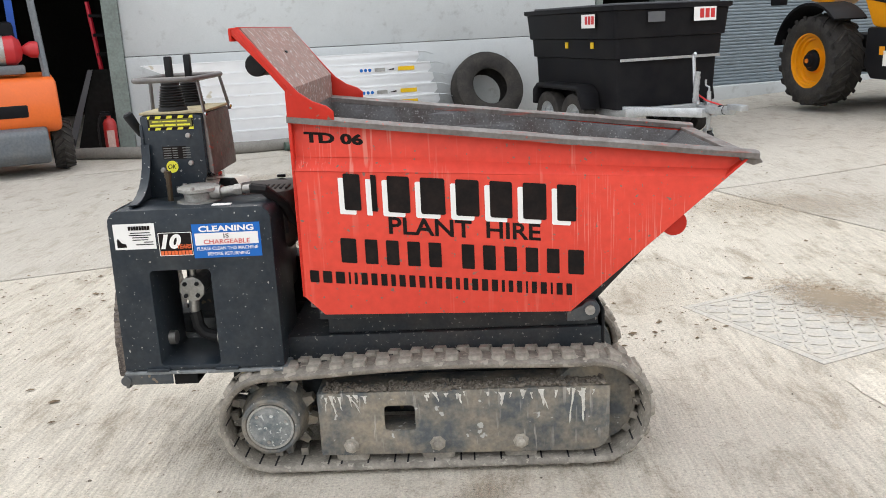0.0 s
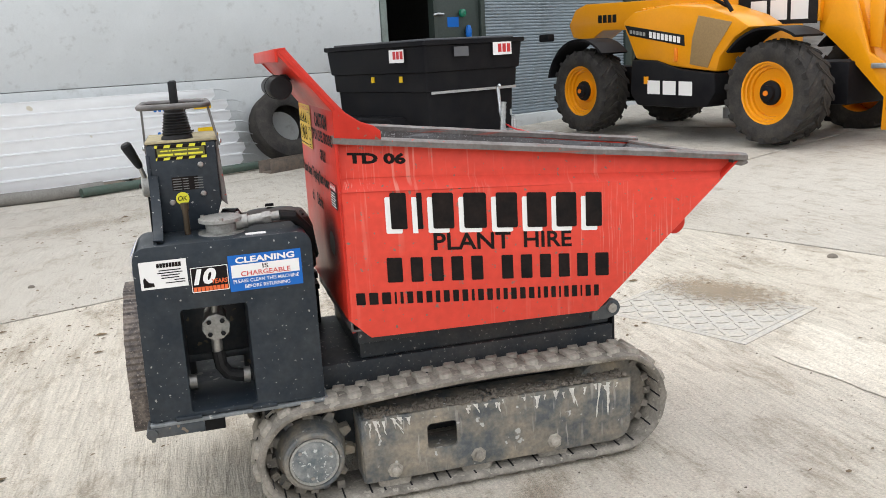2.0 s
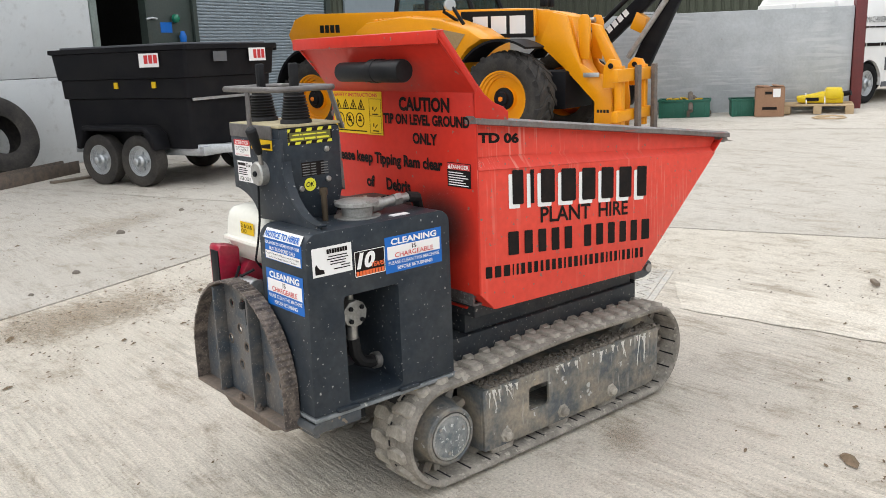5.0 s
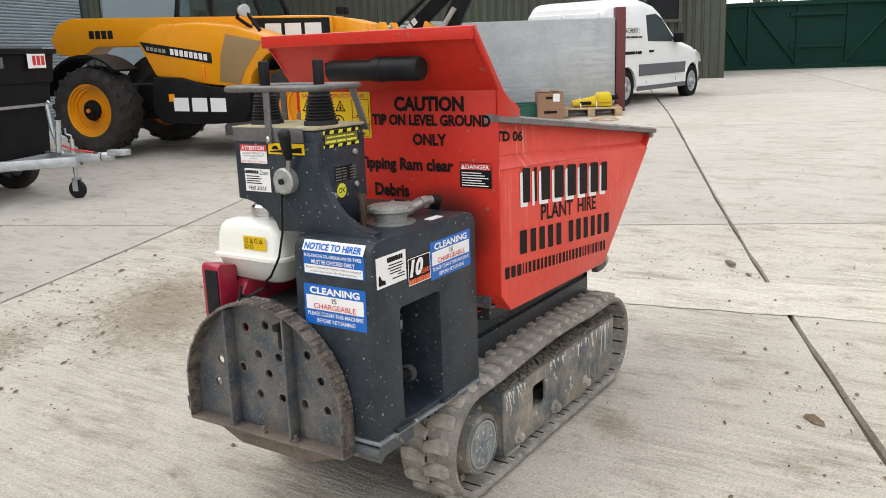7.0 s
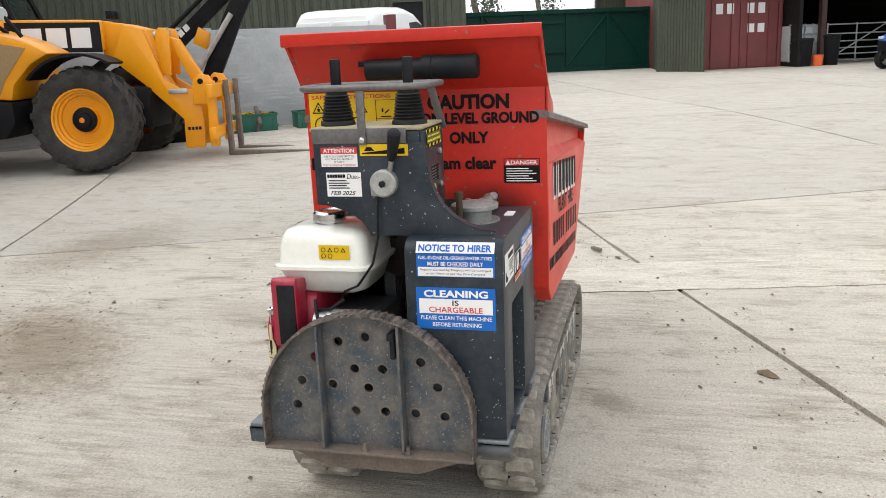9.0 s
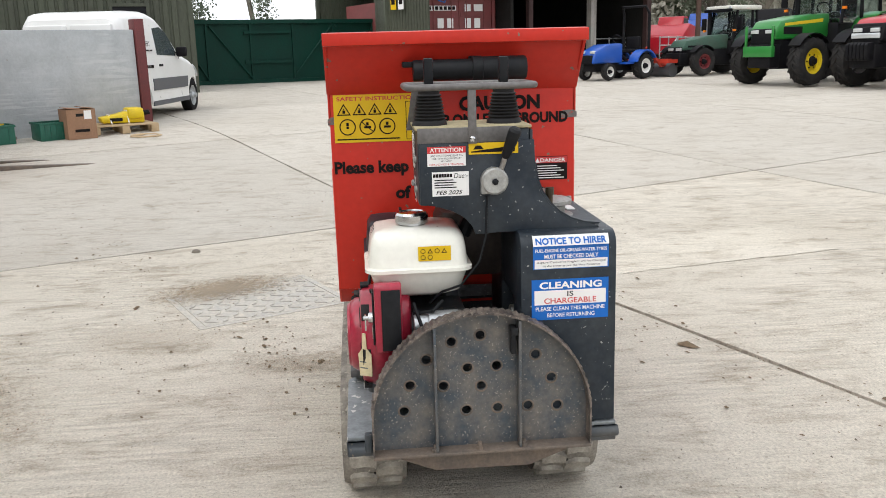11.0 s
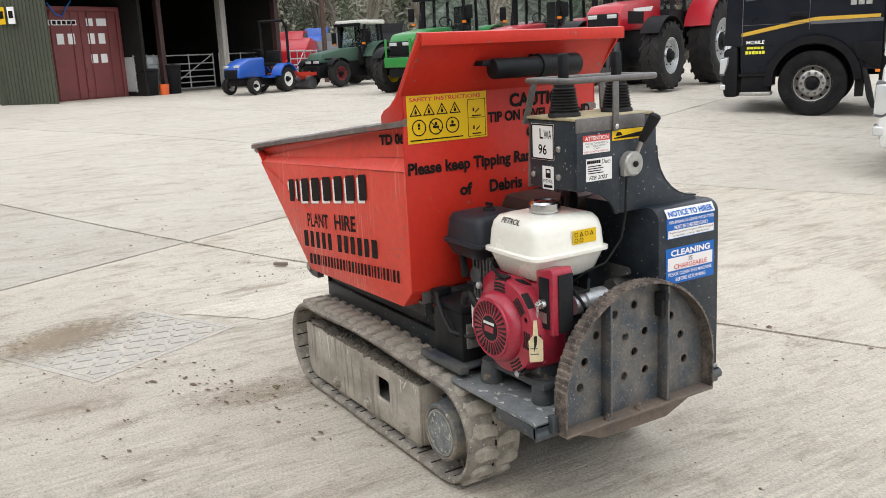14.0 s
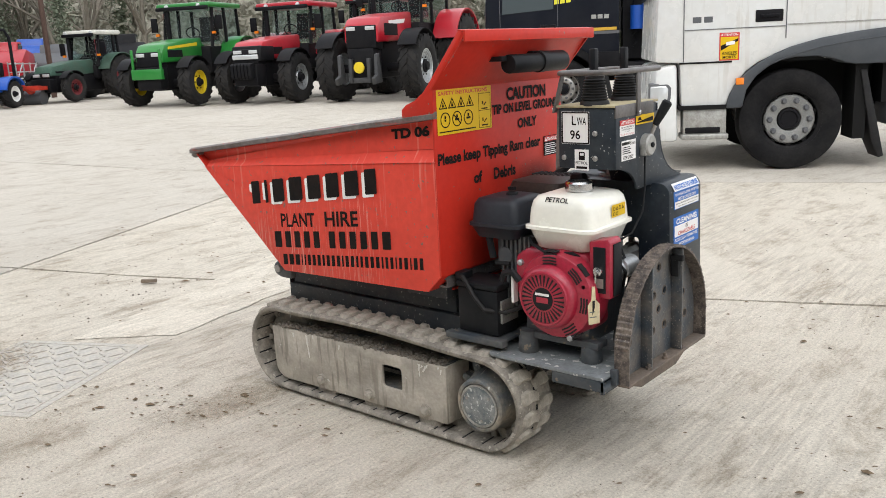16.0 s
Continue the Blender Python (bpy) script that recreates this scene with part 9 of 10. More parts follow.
part("seat", Geo().box((-1.5, -0.22, 0.72), (-1.1, 0.22, 0.82)).box((-1.55, -0.22, 0.8), (-1.45, 0.22, 1.15)), BLKPL, bt, bevel=0.03)
part("steering_wheel", Geo().tube([(-0.82 + 0.06 * math.cos(a), 0.17 * math.sin(a), 1.08 + 0.12 * math.cos(a)) for a in (6.283185 * i / 14 for i in range(14))], 0.014, 6, True), BLKPL, bt)
part("roll_bar", Geo().tube([(-1.6, -0.45, 0.6), (-1.6, -0.45, 1.75), (-1.5, -0.4, 1.95), (-1.5, 0.4, 1.95), (-1.6, 0.45, 1.75), (-1.6, 0.45, 0.6)], 0.04, 8), BLKPL, bt, "black roll bar")
part("implement_frame", Geo().tube([(-1.7, -0.3, 0.85), (-2.2, -0.4, 0.35), (-3.2, -0.4, 0.35)], 0.05, 6).tube([(-1.7, 0.3, 0.85), (-2.2, 0.4, 0.35), (-3.2, 0.4, 0.35)], 0.05, 6).box((-3.2, -0.72, 0.34), (-3.05, 0.72, 0.48)).box((-2.25, -0.72, 0.40), (-2.1, 0.72, 0.52)).box((-3.1, -0.72, 0.40), (-2.2, -0.62, 0.50)).box((-3.1, 0.62, 0.40), (-2.2, 0.72, 0.50)), plain("red_implement_paint", (0.5, 0.04, 0.02), 0.5), bt, "red implement frame")
part("roller", Geo().cyl((-2.5, -0.6, 0.2), (-2.5, 0.6, 0.2), 0.2), GREYPL, bt)
# ---- things against the workshop wall ----
ALRAMP = stuff_mat("mill_aluminium", (0.84, 0.85, 0.86), 0.36, 0.35, dirt=(0.74, 0.75, 0.76), amount=0.35, scale=1.2, fine=12, grain=0.03, bump=0.02, stretch=(0.5, 1, 1), specks=(0.62, 0.58, 0.48), speck_scale=4, speck_cut=0.70)
POLEGREEN = stuff_mat("dull_green_pole", (0.05, 0.085, 0.065), 0.6, dirt=(0.09, 0.09, 0.075), amount=0.6, scale=6, fine=40)
HOSE = stuff_mat("dusty_grey_hose", (0.21, 0.20, 0.18), 0.85, dirt=(0.14, 0.13, 0.115), amount=0.6, scale=8, fine=60, bump=0.3)
EXTRED = stuff_mat("extinguisher_red", (0.42, 0.02, 0.02), 0.4, dirt=(0.3, 0.05, 0.045), amount=0.5, scale=8)
CRATEGREEN = stuff_mat("green_crate_plastic", (0.012, 0.115, 0.075), 0.5, amount=0.4, scale=8, fine=50)
CARD = stuff_mat("brown_cardboard", (0.30, 0.17, 0.10), 0.8, dirt=(0.24, 0.13, 0.075), amount=0.5, scale=6, fine=60, bump=0.1)
PALE = stuff_mat("pale_pallet_wood", (0.46, 0.34, 0.20), 0.8, dirt=(0.34, 0.24, 0.14), amount=0.6, scale=8, fine=70, bump=0.2)
MACHYEL = stuff_mat("machine_lemon_yellow", (0.75, 0.55, 0.01), 0.4, amount=0.4, scale=8)
for i in range(7):
    z0 = 0.065 + 0.150 * i
    u0 = (0.60, 0.50, 0.56, 0.55, 0.52, 0.48, 0.34)[i]
    u1 = (4.30, 4.36, 4.30, 4.28, 4.24, 4.22, 4.06)[i]
    v0 = 11.46 + 0.028 * i
    ramp = thing("loading_ramp", YARD, "bright aluminium loading ramp stacked on edge against the wall", "loading ramp", group="stack of loading ramps")
    face = [(u0, z0 + 0.142), (u0 + 0.30, z0 + 0.004), (u1 - 0.06, z0 + 0.004), (u1, z0 + 0.06), (u1 - 0.02, z0 + 0.142)]
    part("face", Geo().prism(face, "y", v0, v0 + 0.02), ALRAMP, ramp, bevel=0.002)
    part("flange", Geo().prism([(v0, z0 + 0.142), (v0 - 0.012, z0 + 0.136), (v0 - 0.012, z0 + 0.148), (v0 + 0.10, z0 + 0.148), (v0 + 0.10, z0 + 0.142)], "x", u0, u1 - 0.02), ALRAMP, ramp)
    part("flange", Geo().prism([(v0, z0 + 0.004), (v0 - 0.010, z0), (v0 - 0.010, z0 + 0.010), (v0 - 0.004, z0 + 0.012)], "x", u0 + 0.28, u1 - 0.06), ALRAMP, ramp)
    part("web", Geo().box((u0 + 0.3, v0 + 0.02, z0 + 0.004), (u1 - 0.1, v0 + 0.14, z0 + 0.010)), ALRAMP, ramp)
    part("tongue", Geo().tube([(u1 - 0.03, v0 + 0.02, z0 + 0.138), (u1 + 0.10, v0 + 0.01, z0 + 0.13), (u1 + 0.20, v0, z0 + 0.095)], [0.012, 0.009, 0.004], 6), GALV, ramp)
    if i in (1, 2, 3, 5):
        a = part("sticker", quad(Geo(), (3.72, v0 - 0.0135, z0 + 0.045), (0.24, 0, 0), (0, 0, 0.055)), YELLOW, ramp, "yellow sticker")
        a = part("sticker", quad(Geo(), (3.16, v0 - 0.0135, z0 + 0.045), (0.18, 0, 0), (0, 0, 0.055)), WHITE, ramp, "white sticker with blue round signs")
        gb_ = Geo()
        for k in range(3):
            gb_.add([(x, v0 - 0.0142, z) for x, z in arc(3.19 + 0.06 * k, z0 + 0.072, 0.023, 0, 330, 11)], [tuple(range(12))])
        part("signs", gb_, BLUE, a)
        part("sticker", bars(Geo(), (3.38, v0 - 0.0135, z0 + 0.045), (0.15, 0, 0), (0, 0, 0.05), [1]), ALU, ramp)
        part("mark", Geo().add([(3.55, v0 - 0.0138, z0 + 0.06), (3.66, v0 - 0.0138, z0 + 0.085), (3.66, v0 - 0.0138, z0 + 0.06)], [(0, 1, 2)]), INK, ramp)
part_ = thing("timber_batten", YARD, "weathered timber bearers under the ramps", "timber")
part("batten", Geo().box((0.3, 11.30, 0.0), (2.6, 11.62, 0.06)), OLDWOOD, part_, bevel=0.006)
part("batten", Geo().box((2.75, 11.36, 0.0), (4.4, 11.62, 0.06)), OLDWOOD, part_, bevel=0.006)
solid("rubber_hose", Geo().tube([(-0.55, 11.7, 0.075), (-0.1, 11.45, 0.075), (0.4, 11.15, 0.075), (1.0, 10.95, 0.07), (1.6, 10.85, 0.07), (2.2, 10.9, 0.07)], 0.075, 12), HOSE, "thick dusty grey hose lying along the wall", "hose", m=YARD)
solid("steel_pole", Geo().cyl((1.9, 10.72, 0.06), (4.6, 11.15, 0.07), 0.055, n=14).cyl((3.3, 10.94, 0.06), (3.36, 10.95, 0.06), 0.07, n=14), POLEGREEN, "dull green steel pole lying on the ground", "pole", m=YARD)
solid("steel_channel", Geo().prism([(0, 0), (0.25, 0), (0.25, 0.16), (0.235, 0.16), (0.235, 0.015), (0.015, 0.015), (0.015, 0.16), (0, 0.16)], "x", 0, 1.55), RUST, "rusty steel channel lying on its back", "steel channel", m=YARD @ pose(4.25, 10.55, 0.0, 0, 0, 14), bevel=0.002)
solid("timber_plank", Geo().box((0, 0, 0), (0.8, 0.1, 0.03)), OLDWOOD, "short weathered plank on the ground", "timber", m=YARD @ pose(4.9, 10.35, 0.0, 0, 0, -8), bevel=0.004)
bigt = thing("spare_tyre", YARD @ pose(5.02, 11.30, 0.03, -22, 0, 0), "large worn black lorry tyre leaning on the wall", "tyre")
tm = part("tyre", tyre_mesh(0.52, 0.34, 0.27, False, TYRE), TYRE, bigt)
tm.matrix_local = pose(0, 0.0, 0.535)
fx = thing("fire_extinguisher", spot(-0.12, 11.75), "red fire extinguisher with black hose standing on the floor", "fire extinguisher")
part("cylinder", Geo().turn((0, 0, 0), (0, 0, 1), [(0, 0.0), (0.0, 0.075), (0.02, 0.082), (0.42, 0.082), (0.47, 0.06), (0.49, 0.025), (0.52, 0.025), (0.52, 0)], 22), EXTRED, fx, smooth=50)
part("label", Geo().box((-0.045, -0.086, 0.12), (0.045, -0.08, 0.34)), stuff_mat("worn_label", (0.55, 0.38, 0.33), 0.6), fx, "worn pale label")
part("handle", Geo().box((-0.10, -0.015, 0.53), (0.03, 0.015, 0.55)).box((-0.09, -0.015, 0.56), (0.03, 0.015, 0.575)), BLKPL, fx)
part("hose", Geo().tube([(0.0, 0, 0.53), (-0.1, 0, 0.52), (-0.14, 0, 0.40), (-0.14, 0, 0.12)], 0.014, 8), RUBBER, fx)
bo = thing("folded_boards", YARD, "dark boards leaning inside the doorway", "board")
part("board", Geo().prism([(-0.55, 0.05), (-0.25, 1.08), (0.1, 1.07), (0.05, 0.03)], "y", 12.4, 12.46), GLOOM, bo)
part("board", Geo().prism([(-0.7, 0.05), (-0.3, 1.08), (-0.24, 1.08), (-0.6, 0.05)], "y", 12.3, 12.38), GREYPL, bo)
lad = thing("red_ladder", YARD, "red and black stepladder leaning inside the doorway", "ladder")
part("stile", Geo().tube([(-0.12, 12.6, 0.9), (-0.2, 12.62, 1.95)], 0.03, 6), plain("red_stile", (0.5, 0.01, 0.03), 0.4), lad, "red stile")
part("stile", Geo().tube([(0.1, 12.6, 0.9), (0.02, 12.62, 1.95)], 0.03, 6), BLKPL, lad)
for k in range(4):
    part("rung", Geo().box((-0.14 - 0.02 * k, 12.58, 1.0 + 0.25 * k), (0.08 - 0.02 * k, 12.66, 1.04 + 0.25 * k)), BLKPL, lad)

# ---- low concrete wall with its end post, and what lies before it ----
lw = thing("low_wall", spot(12.50, 2.05, 103), "free-standing cast concrete retaining wall, stained grey", "wall", kind="structure")
part("panel", Geo().box((0.08, -0.18, 0.0), (6.47, -0.02, 1.50)), WALLGREY, lw, bevel=0.012)
part("foot", Geo().box((0.0, -0.18, -0.3), (6.5, -0.021, 0.02)), WALLGREY, lw)
part("end_post", Geo().box((-0.08, -0.22, -0.1), (0.07, 0.02, 1.66)), MAROON, lw, "maroon steel end post", bevel=0.008)


def crate(u, v, turn, h=0.28, l=0.75, w=0.45):
    c = thing("plastic_crate", spot(u, v, turn), "green plastic crate of odds and ends by the wall", "crate", group="green crates")
    for a, b in (((0, 0), (l, 0.02)), ((0, w - 0.02), (l, w)), ((0, 0.02), (0.02, w - 0.02)), ((l - 0.02, 0.02), (l, w - 0.02))):
        part("side", Geo().box((*a, 0.0), (*b, h)), CRATEGREEN, c, bevel=0.004)
    part("base", Geo().box((0.02, 0.02, 0.0), (l - 0.02, w - 0.02, 0.02)), CRATEGREEN, c)
    part("rim", Geo().plate([(-0.015, -0.015), (l + 0.015, -0.015), (l + 0.015, w + 0.015), (-0.015, w + 0.015)], [[(0.02, 0.02), (l - 0.02, 0.02), (l - 0.02, w - 0.02), (0.02, w - 0.02)]], "z", h - 0.03, h), CRATEGREEN, c, bevel=0.003)
    for k in range(5):
        part("rib", Geo().box((0.06 + k * (l - 0.14) / 4, -0.012, 0.03), (0.08 + k * (l - 0.14) / 4, 0.0, h - 0.04)), CRATEGREEN, c)
    return c


c1 = crate(11.38, 4.72, -80)
solid("cable", Geo().tube([(0.1 + 0.05 * math.sin(k * 1.7) + 0.018 * k, 0.22 + 0.14 * math.cos(k * 1.3), 0.27 + 0.02 * math.sin(k)) for k in range(30)], 0.012, 6), YELLOW, "yellow cable heaped in the crate", "cable", m=spot(11.38, 4.72, -80))
crate(11.5, 3.66, -75, 0.26, 0.45, 0.4)
solid("scrap_fittings", Geo().cyl((0, 0, 0.05), (0.35, 0.1, 0.28), 0.05).cyl((0.1, 0.2, 0.05), (0.5, 0.0, 0.15), 0.045).cyl((0.0, 0.3, 0.1), (0.3, 0.15, 0.35), 0.035).box((0.1, 0, 0), (0.5, 0.3, 0.1)), RUST, "rusty pipe fittings heaped by the wall", "scrap", m=spot(11.55, 4.0, 40), bevel=0.005)
cbx = thing("cardboard_box", spot(11.45, 2.92, 10), "brown cardboard box with open flaps and white label", "box")
part("carton", Geo().plate(rrect(0, 0, 0.42, 0.40, 0.003, 1), [rrect(0.012, 0.012, 0.408, 0.388, 0.003, 1)], "z", 0.0, 0.42), CARD, cbx)
part("base", Geo().box((0.012, 0.012, 0.37), (0.408, 0.388, 0.38)), CARD, cbx)
part("flap", Geo().box((0.0, 0.0, 0.0), (0.40, 0.18, 0.008)), CARD, cbx).matrix_local = pose(0.01, 0.20, 0.422, 4, 0, 0)
part("flap", Geo().box((0.0, 0.0, 0.0), (0.40, 0.16, 0.008)), CARD, cbx).matrix_local = pose(0.01, 0.01, 0.422, 7, 0, 0)
part("label", Geo().box((-0.004, 0.06, 0.28), (-0.001, 0.16, 0.40)), WHITE, cbx, "white label")
part("hand_hole", Geo().box((-0.004, 0.17, 0.32), (-0.001, 0.27, 0.36)), GLOOM, cbx)
part("print_bar", Geo().box((-0.003, 0.1, 0.10), (-0.001, 0.3, 0.14)), INK, cbx)
pal = thing("pallet", spot(11.7, 2.02, 5), "pale wooden pallet by the wall", "pallet")
for k in range(5):
    part("board", Geo().box((0.0 + 0.16 * k, 0.0, 0.11), (0.11 + 0.16 * k, 0.95, 0.13)), PALE, pal, bevel=0.002)
for y in (0.0, 0.42, 0.84):
    part("bearer", Geo().box((0.0, y, 0.02), (0.75, y + 0.11, 0.109)), PALE, pal, bevel=0.002)
    part("foot_board", Geo().box((0.0, y, 0.0), (0.75, y + 0.11, 0.019)), PALE, pal)
mc = thing("hydraulic_breaker", spot(11.85, 2.17, 5, 0.131) @ Matrix.Diagonal((0.85, 0.82, 0.62, 1)), "yellow hydraulic breaker strapped on the pallet", "machine")
part("body", Geo().prism([(0.0, 0.0), (0.75, 0.02), (0.78, 0.16), (0.5, 0.22), (0.25, 0.30), (0.0, 0.26)], "x", 0.1, 0.4), MACHYEL, mc, bevel=0.03)
part("housing", Geo().box((0.05, 0.02, 0.10), (0.46, 0.3, 0.36)), MACHYEL, mc, bevel=0.04)
part("vents", Geo().box((0.085, 0.4, 0.06), (0.098, 0.62, 0.14)), BLKPL, mc)
part("strap", Geo().tube([(0.05, 0.3, 0.0), (0.15, 0.3, 0.30), (0.35, 0.3, 0.30), (0.45, 0.3, 0.0)], 0.012, 5).tube([(0.05, 0.6, 0.0), (0.15, 0.62, 0.22), (0.35, 0.62, 0.22), (0.45, 0.6, 0.0)], 0.012, 5), WHITE, mc)
part("spout", Geo().cyl((0.25, 0.05, 0.2), (0.2, -0.12, 0.24), 0.06), BLKPL, mc)
solid("rope", Geo().tube([(0.3 * math.cos(k * 0.9) * (0.4 + 0.05 * k), 0.22 * math.sin(k * 0.9), 0.012) for k in range(16)], 0.01, 5), PALE, "pale strap lying on the concrete", "strap", m=spot(11.2, 2.3))

# ---- by the container and shed ----
ib = thing("water_tank", spot(21.3, -10.1), "white plastic cube tank in a wire cage", "tank")
part("tank", Geo().box((-0.5, -0.45, 0.12), (0.5, 0.45, 1.1)), stuff_mat("milky_plastic", (0.42, 0.44, 0.44), 0.5, amount=0.4), ib, bevel=0.06)
for k in range(5):
    part("cage_bar", Geo().tube([(-0.53, -0.45 + 0.225 * k, 0.1), (-0.53, -0.45 + 0.225 * k, 1.15)], 0.014, 6), GALV, ib)
    part("cage_rail", Geo().tube([(-0.53, -0.48, 0.15 + 0.24 * k), (-0.53, 0.48, 0.15 + 0.24 * k)], 0.014, 6), GALV, ib)
for v, s_ in ((-9.95, 0.9), (-10.75, 1.0)):
    b_ = thing("dustbin", spot(20.55, v), "black plastic dustbin outside the shed", "bin", group="dustbins")
    part("drum", Geo().turn((0, 0, 0), (0, 0, 1), [(0, 0.0), (0, 0.2), (0.75 * s_, 0.25), (0.76 * s_, 0.27), (0.80 * s_, 0.27)], 18), BLKPL, b_)
    part("lid", Geo().turn((0, 0, 0.801 * s_), (0, 0, 1), [(0, 0.27), (0.03, 0.25), (0.05, 0.0)], 18), BLKPL, b_)
solid("bucket", Geo().turn((0, 0, 0), (0, 0, 1), [(0, 0.0), (0, 0.12), (0.3, 0.15), (0.3, 0.14), (0.02, 0.11)], 16), ORANGE, "small orange bucket beside the container", "bucket", m=spot(20.4, -10.3))
sk = thing("stacked_crates", spot(22.4, -11.9), "yellow and wooden crates stacked in the shed", "crate")
part("crate", Geo().box((0, 0, 0), (0.6, 0.8, 0.45)), PALE, sk, bevel=0.01)
part("crate", Geo().box((0.05, 0.1, 0.451), (0.55, 0.7, 0.75)), MACHYEL, sk, bevel=0.01)
# machines far behind the fence
for (u, v, col, w, h, nm, lb) in ((24.6, -19.7, TRED, 2.0, 1.5, "red_machine", "red farm machine standing far back"), (26.3, -22.9, TBLUE, 2.4, 1.7, "blue_machine", "blue farm machine standing far back"), (24.3, -21.9, GREYPL, 2.0, 1.4, "grey_trailer", "grey trailer standing far back"), (19.0, -19.0, BLKPL, 1.8, 1.5, "black_tractor", "dark tractor standing far back")):
    fm = thing(nm, spot(u, v, 120), lb, "farm machine")
    part("body", Geo().prism([(-w / 2, 0.5), (-w / 2, h), (0.1, h * 1.1), (w / 2, h * 0.8), (w / 2, 0.5)], "y", -0.8, 0.8), col, fm, bevel=0.08)
    part("cab", Geo().prism([(-0.7, h), (-0.6, h + 0.42), (0.0, h + 0.42), (0.25, h)], "y", -0.5, 0.5), col, fm, bevel=0.05)
    part("cab_window", Geo().prism([(-0.58, h + 0.06), (-0.52, h + 0.34), (-0.05, h + 0.34), (0.1, h + 0.06)], "y", -0.51, 0.51), GLASS, fm)
    for x in (-w * 0.35, w * 0.35):
        for s in (-1, 1):
            wheel(fm, x, s * 0.75, 0.42, 0.25, 0.22, col, s, lugs=False, bolts=0)
copy_thing(fieldgate, spot(20.6, -15.6, -60))
copy_thing(fieldgate, spot(21.6, -17.3, -60))
POLEWOOD = stuff_mat("creosoted_pole_wood", (0.105, 0.068, 0.055), 0.85, spec=0.15, amount=0.6, scale=6, fine=50, bump=0.3, stretch=(1, 1, 0.15))
solid("utility_pole", Geo().cyl((0, 0, 0), (0, 0, 7), 0.085, 0.07, n=10), POLEWOOD, "brown timber pole behind the tractors", "pole", m=spot(19.9, -16.6))

# ---- trees ----
BARK = stuff_mat("bark", (0.19, 0.172, 0.14), 0.9, spec=0.1, amount=0.6, scale=6, fine=50, bump=0.5)
TWIGS = stuff_mat("bare_twigs", (0.29, 0.262, 0.225), 0.9, spec=0.1, amount=0.4, scale=1.5, fine=10, bump=0)
IVY = stuff_mat("ivy_leaves", (0.17, 0.20, 0.14), 0.7, spec=0.2, dirt=(0.11, 0.13, 0.09), amount=0.8, scale=0.8, fine=8, bump=0)
BRUSH = stuff_mat("winter_brush", (0.43, 0.405, 0.34), 0.9, spec=0.1, dirt=(0.21, 0.23, 0.175), amount=0.9, scale=0.35, fine=6, bump=0)


def tree_meshes(seed, tall, leafy):
    """Tapered trunk with limbs, and a crown of twigs (and ivy) with gaps."""
    r = random.Random(seed)
    trunk, crown = Geo(), Geo()

    def grow(p, d, length, rad, depth):
        pts, q = [p], p
        dd = d.copy()
        for _ in range(4):
            dd = (dd + Vector((r.uniform(-.22, .22), r.uniform(-.22, .22), r.uniform(-.05, .18)))).normalized()
            q = q + dd * length / 4
            pts.append(q)
        (trunk if depth < 2 else crown).tube(pts, [rad * (1 - 0.13 * i) for i in range(5)], 6 if depth < 2 else 3)
        if depth < 4:
            for k in range(4 if depth else 6):
                b = pts[r.randint(2, 4)] if depth else pts[r.randint(2, 4)]
                nd = (dd + Vector((r.uniform(-1, 1), r.uniform(-1, 1), r.uniform(-0.15, 0.75)))).normalized()
                grow(b, nd, length * r.uniform(0.5, 0.72), rad * 0.5, depth + 1)
    grow(Vector((0, 0, 0)), Vector((0, 0, 1)), tall * 0.42, tall * 0.015, 0)
    leaves = Geo()
    if leafy:
        for _ in range(2400):
            a, h = r.uniform(0, 6.283), r.uniform(0.4, tall * 0.62)
            rad = 0.14 + 0.45 * r.random() ** 2 * (1 + h / tall)
            c = Vector((rad * math.cos(a), rad * math.sin(a), h))
            e1 = Vector((r.uniform(-1, 1), r.uniform(-1, 1), r.uniform(-1, 1))).normalized() * r.uniform(0.035, 0.085)
            e2 = e1.orthogonal().normalized() * e1.length
            leaves.add([c - e1, c + e2, c + e1, c - e2], [(0, 1, 2, 3)])
    return trunk.mesh("trunk"), crown.mesh("crown", 0, 0), leaves.mesh("ivy", 0, 0) if leafy else None


KINDS = [tree_meshes(s, h, l) for s, h, l in ((1, 9.0, False), (2, 11.0, True), (3, 8.0, True), (4, 10.0, False))]
for me_ in KINDS:
    me_[0].materials.append(BARK)
    me_[1].materials.append(TWIGS)
    if me_[2]:
        me_[2].materials.append(IVY)
rt = random.Random(21)
spots = [(33 + rt.uniform(0, 8), -10 + 2.6 * k, rt.choice((0, 3, 3, 1))) for k in range(9)]
spots += [(9 + 2.2 * k + rt.uniform(-1, 1), -30 - rt.uniform(0, 6), rt.choice((0, 1, 1, 2, 3))) for k in range(16)]
spots += [(26 + rt.uniform(0, 12), -16 - 2.2 * k, rt.choice((1, 2, 3))) for k in range(7)]
spots += [(-8 + 3.0 * k, -33 - rt.uniform(0, 6), rt.choice((1, 2, 3))) for k in range(6)]
for u, v, k in spots:
    p = yard(u, v)
    t_ = thing("tree", pose(p.x, p.y, p.z, 0, 0, rt.uniform(0, 360)) @ Matrix.Scale(rt.uniform(0.85, 1.25), 4), "bare winter tree with ivy-clad trunk" if k in (1, 2) else "bare winter tree with fine twigs", "tree", group="trees round the yard")
    part("trunk", KINDS[k][0], BARK, t_)
    part("crown", KINDS[k][1], TWIGS, t_)
    if KINDS[k][2]:
        part("ivy", KINDS[k][2], IVY, t_, "dark ivy on the trunk")
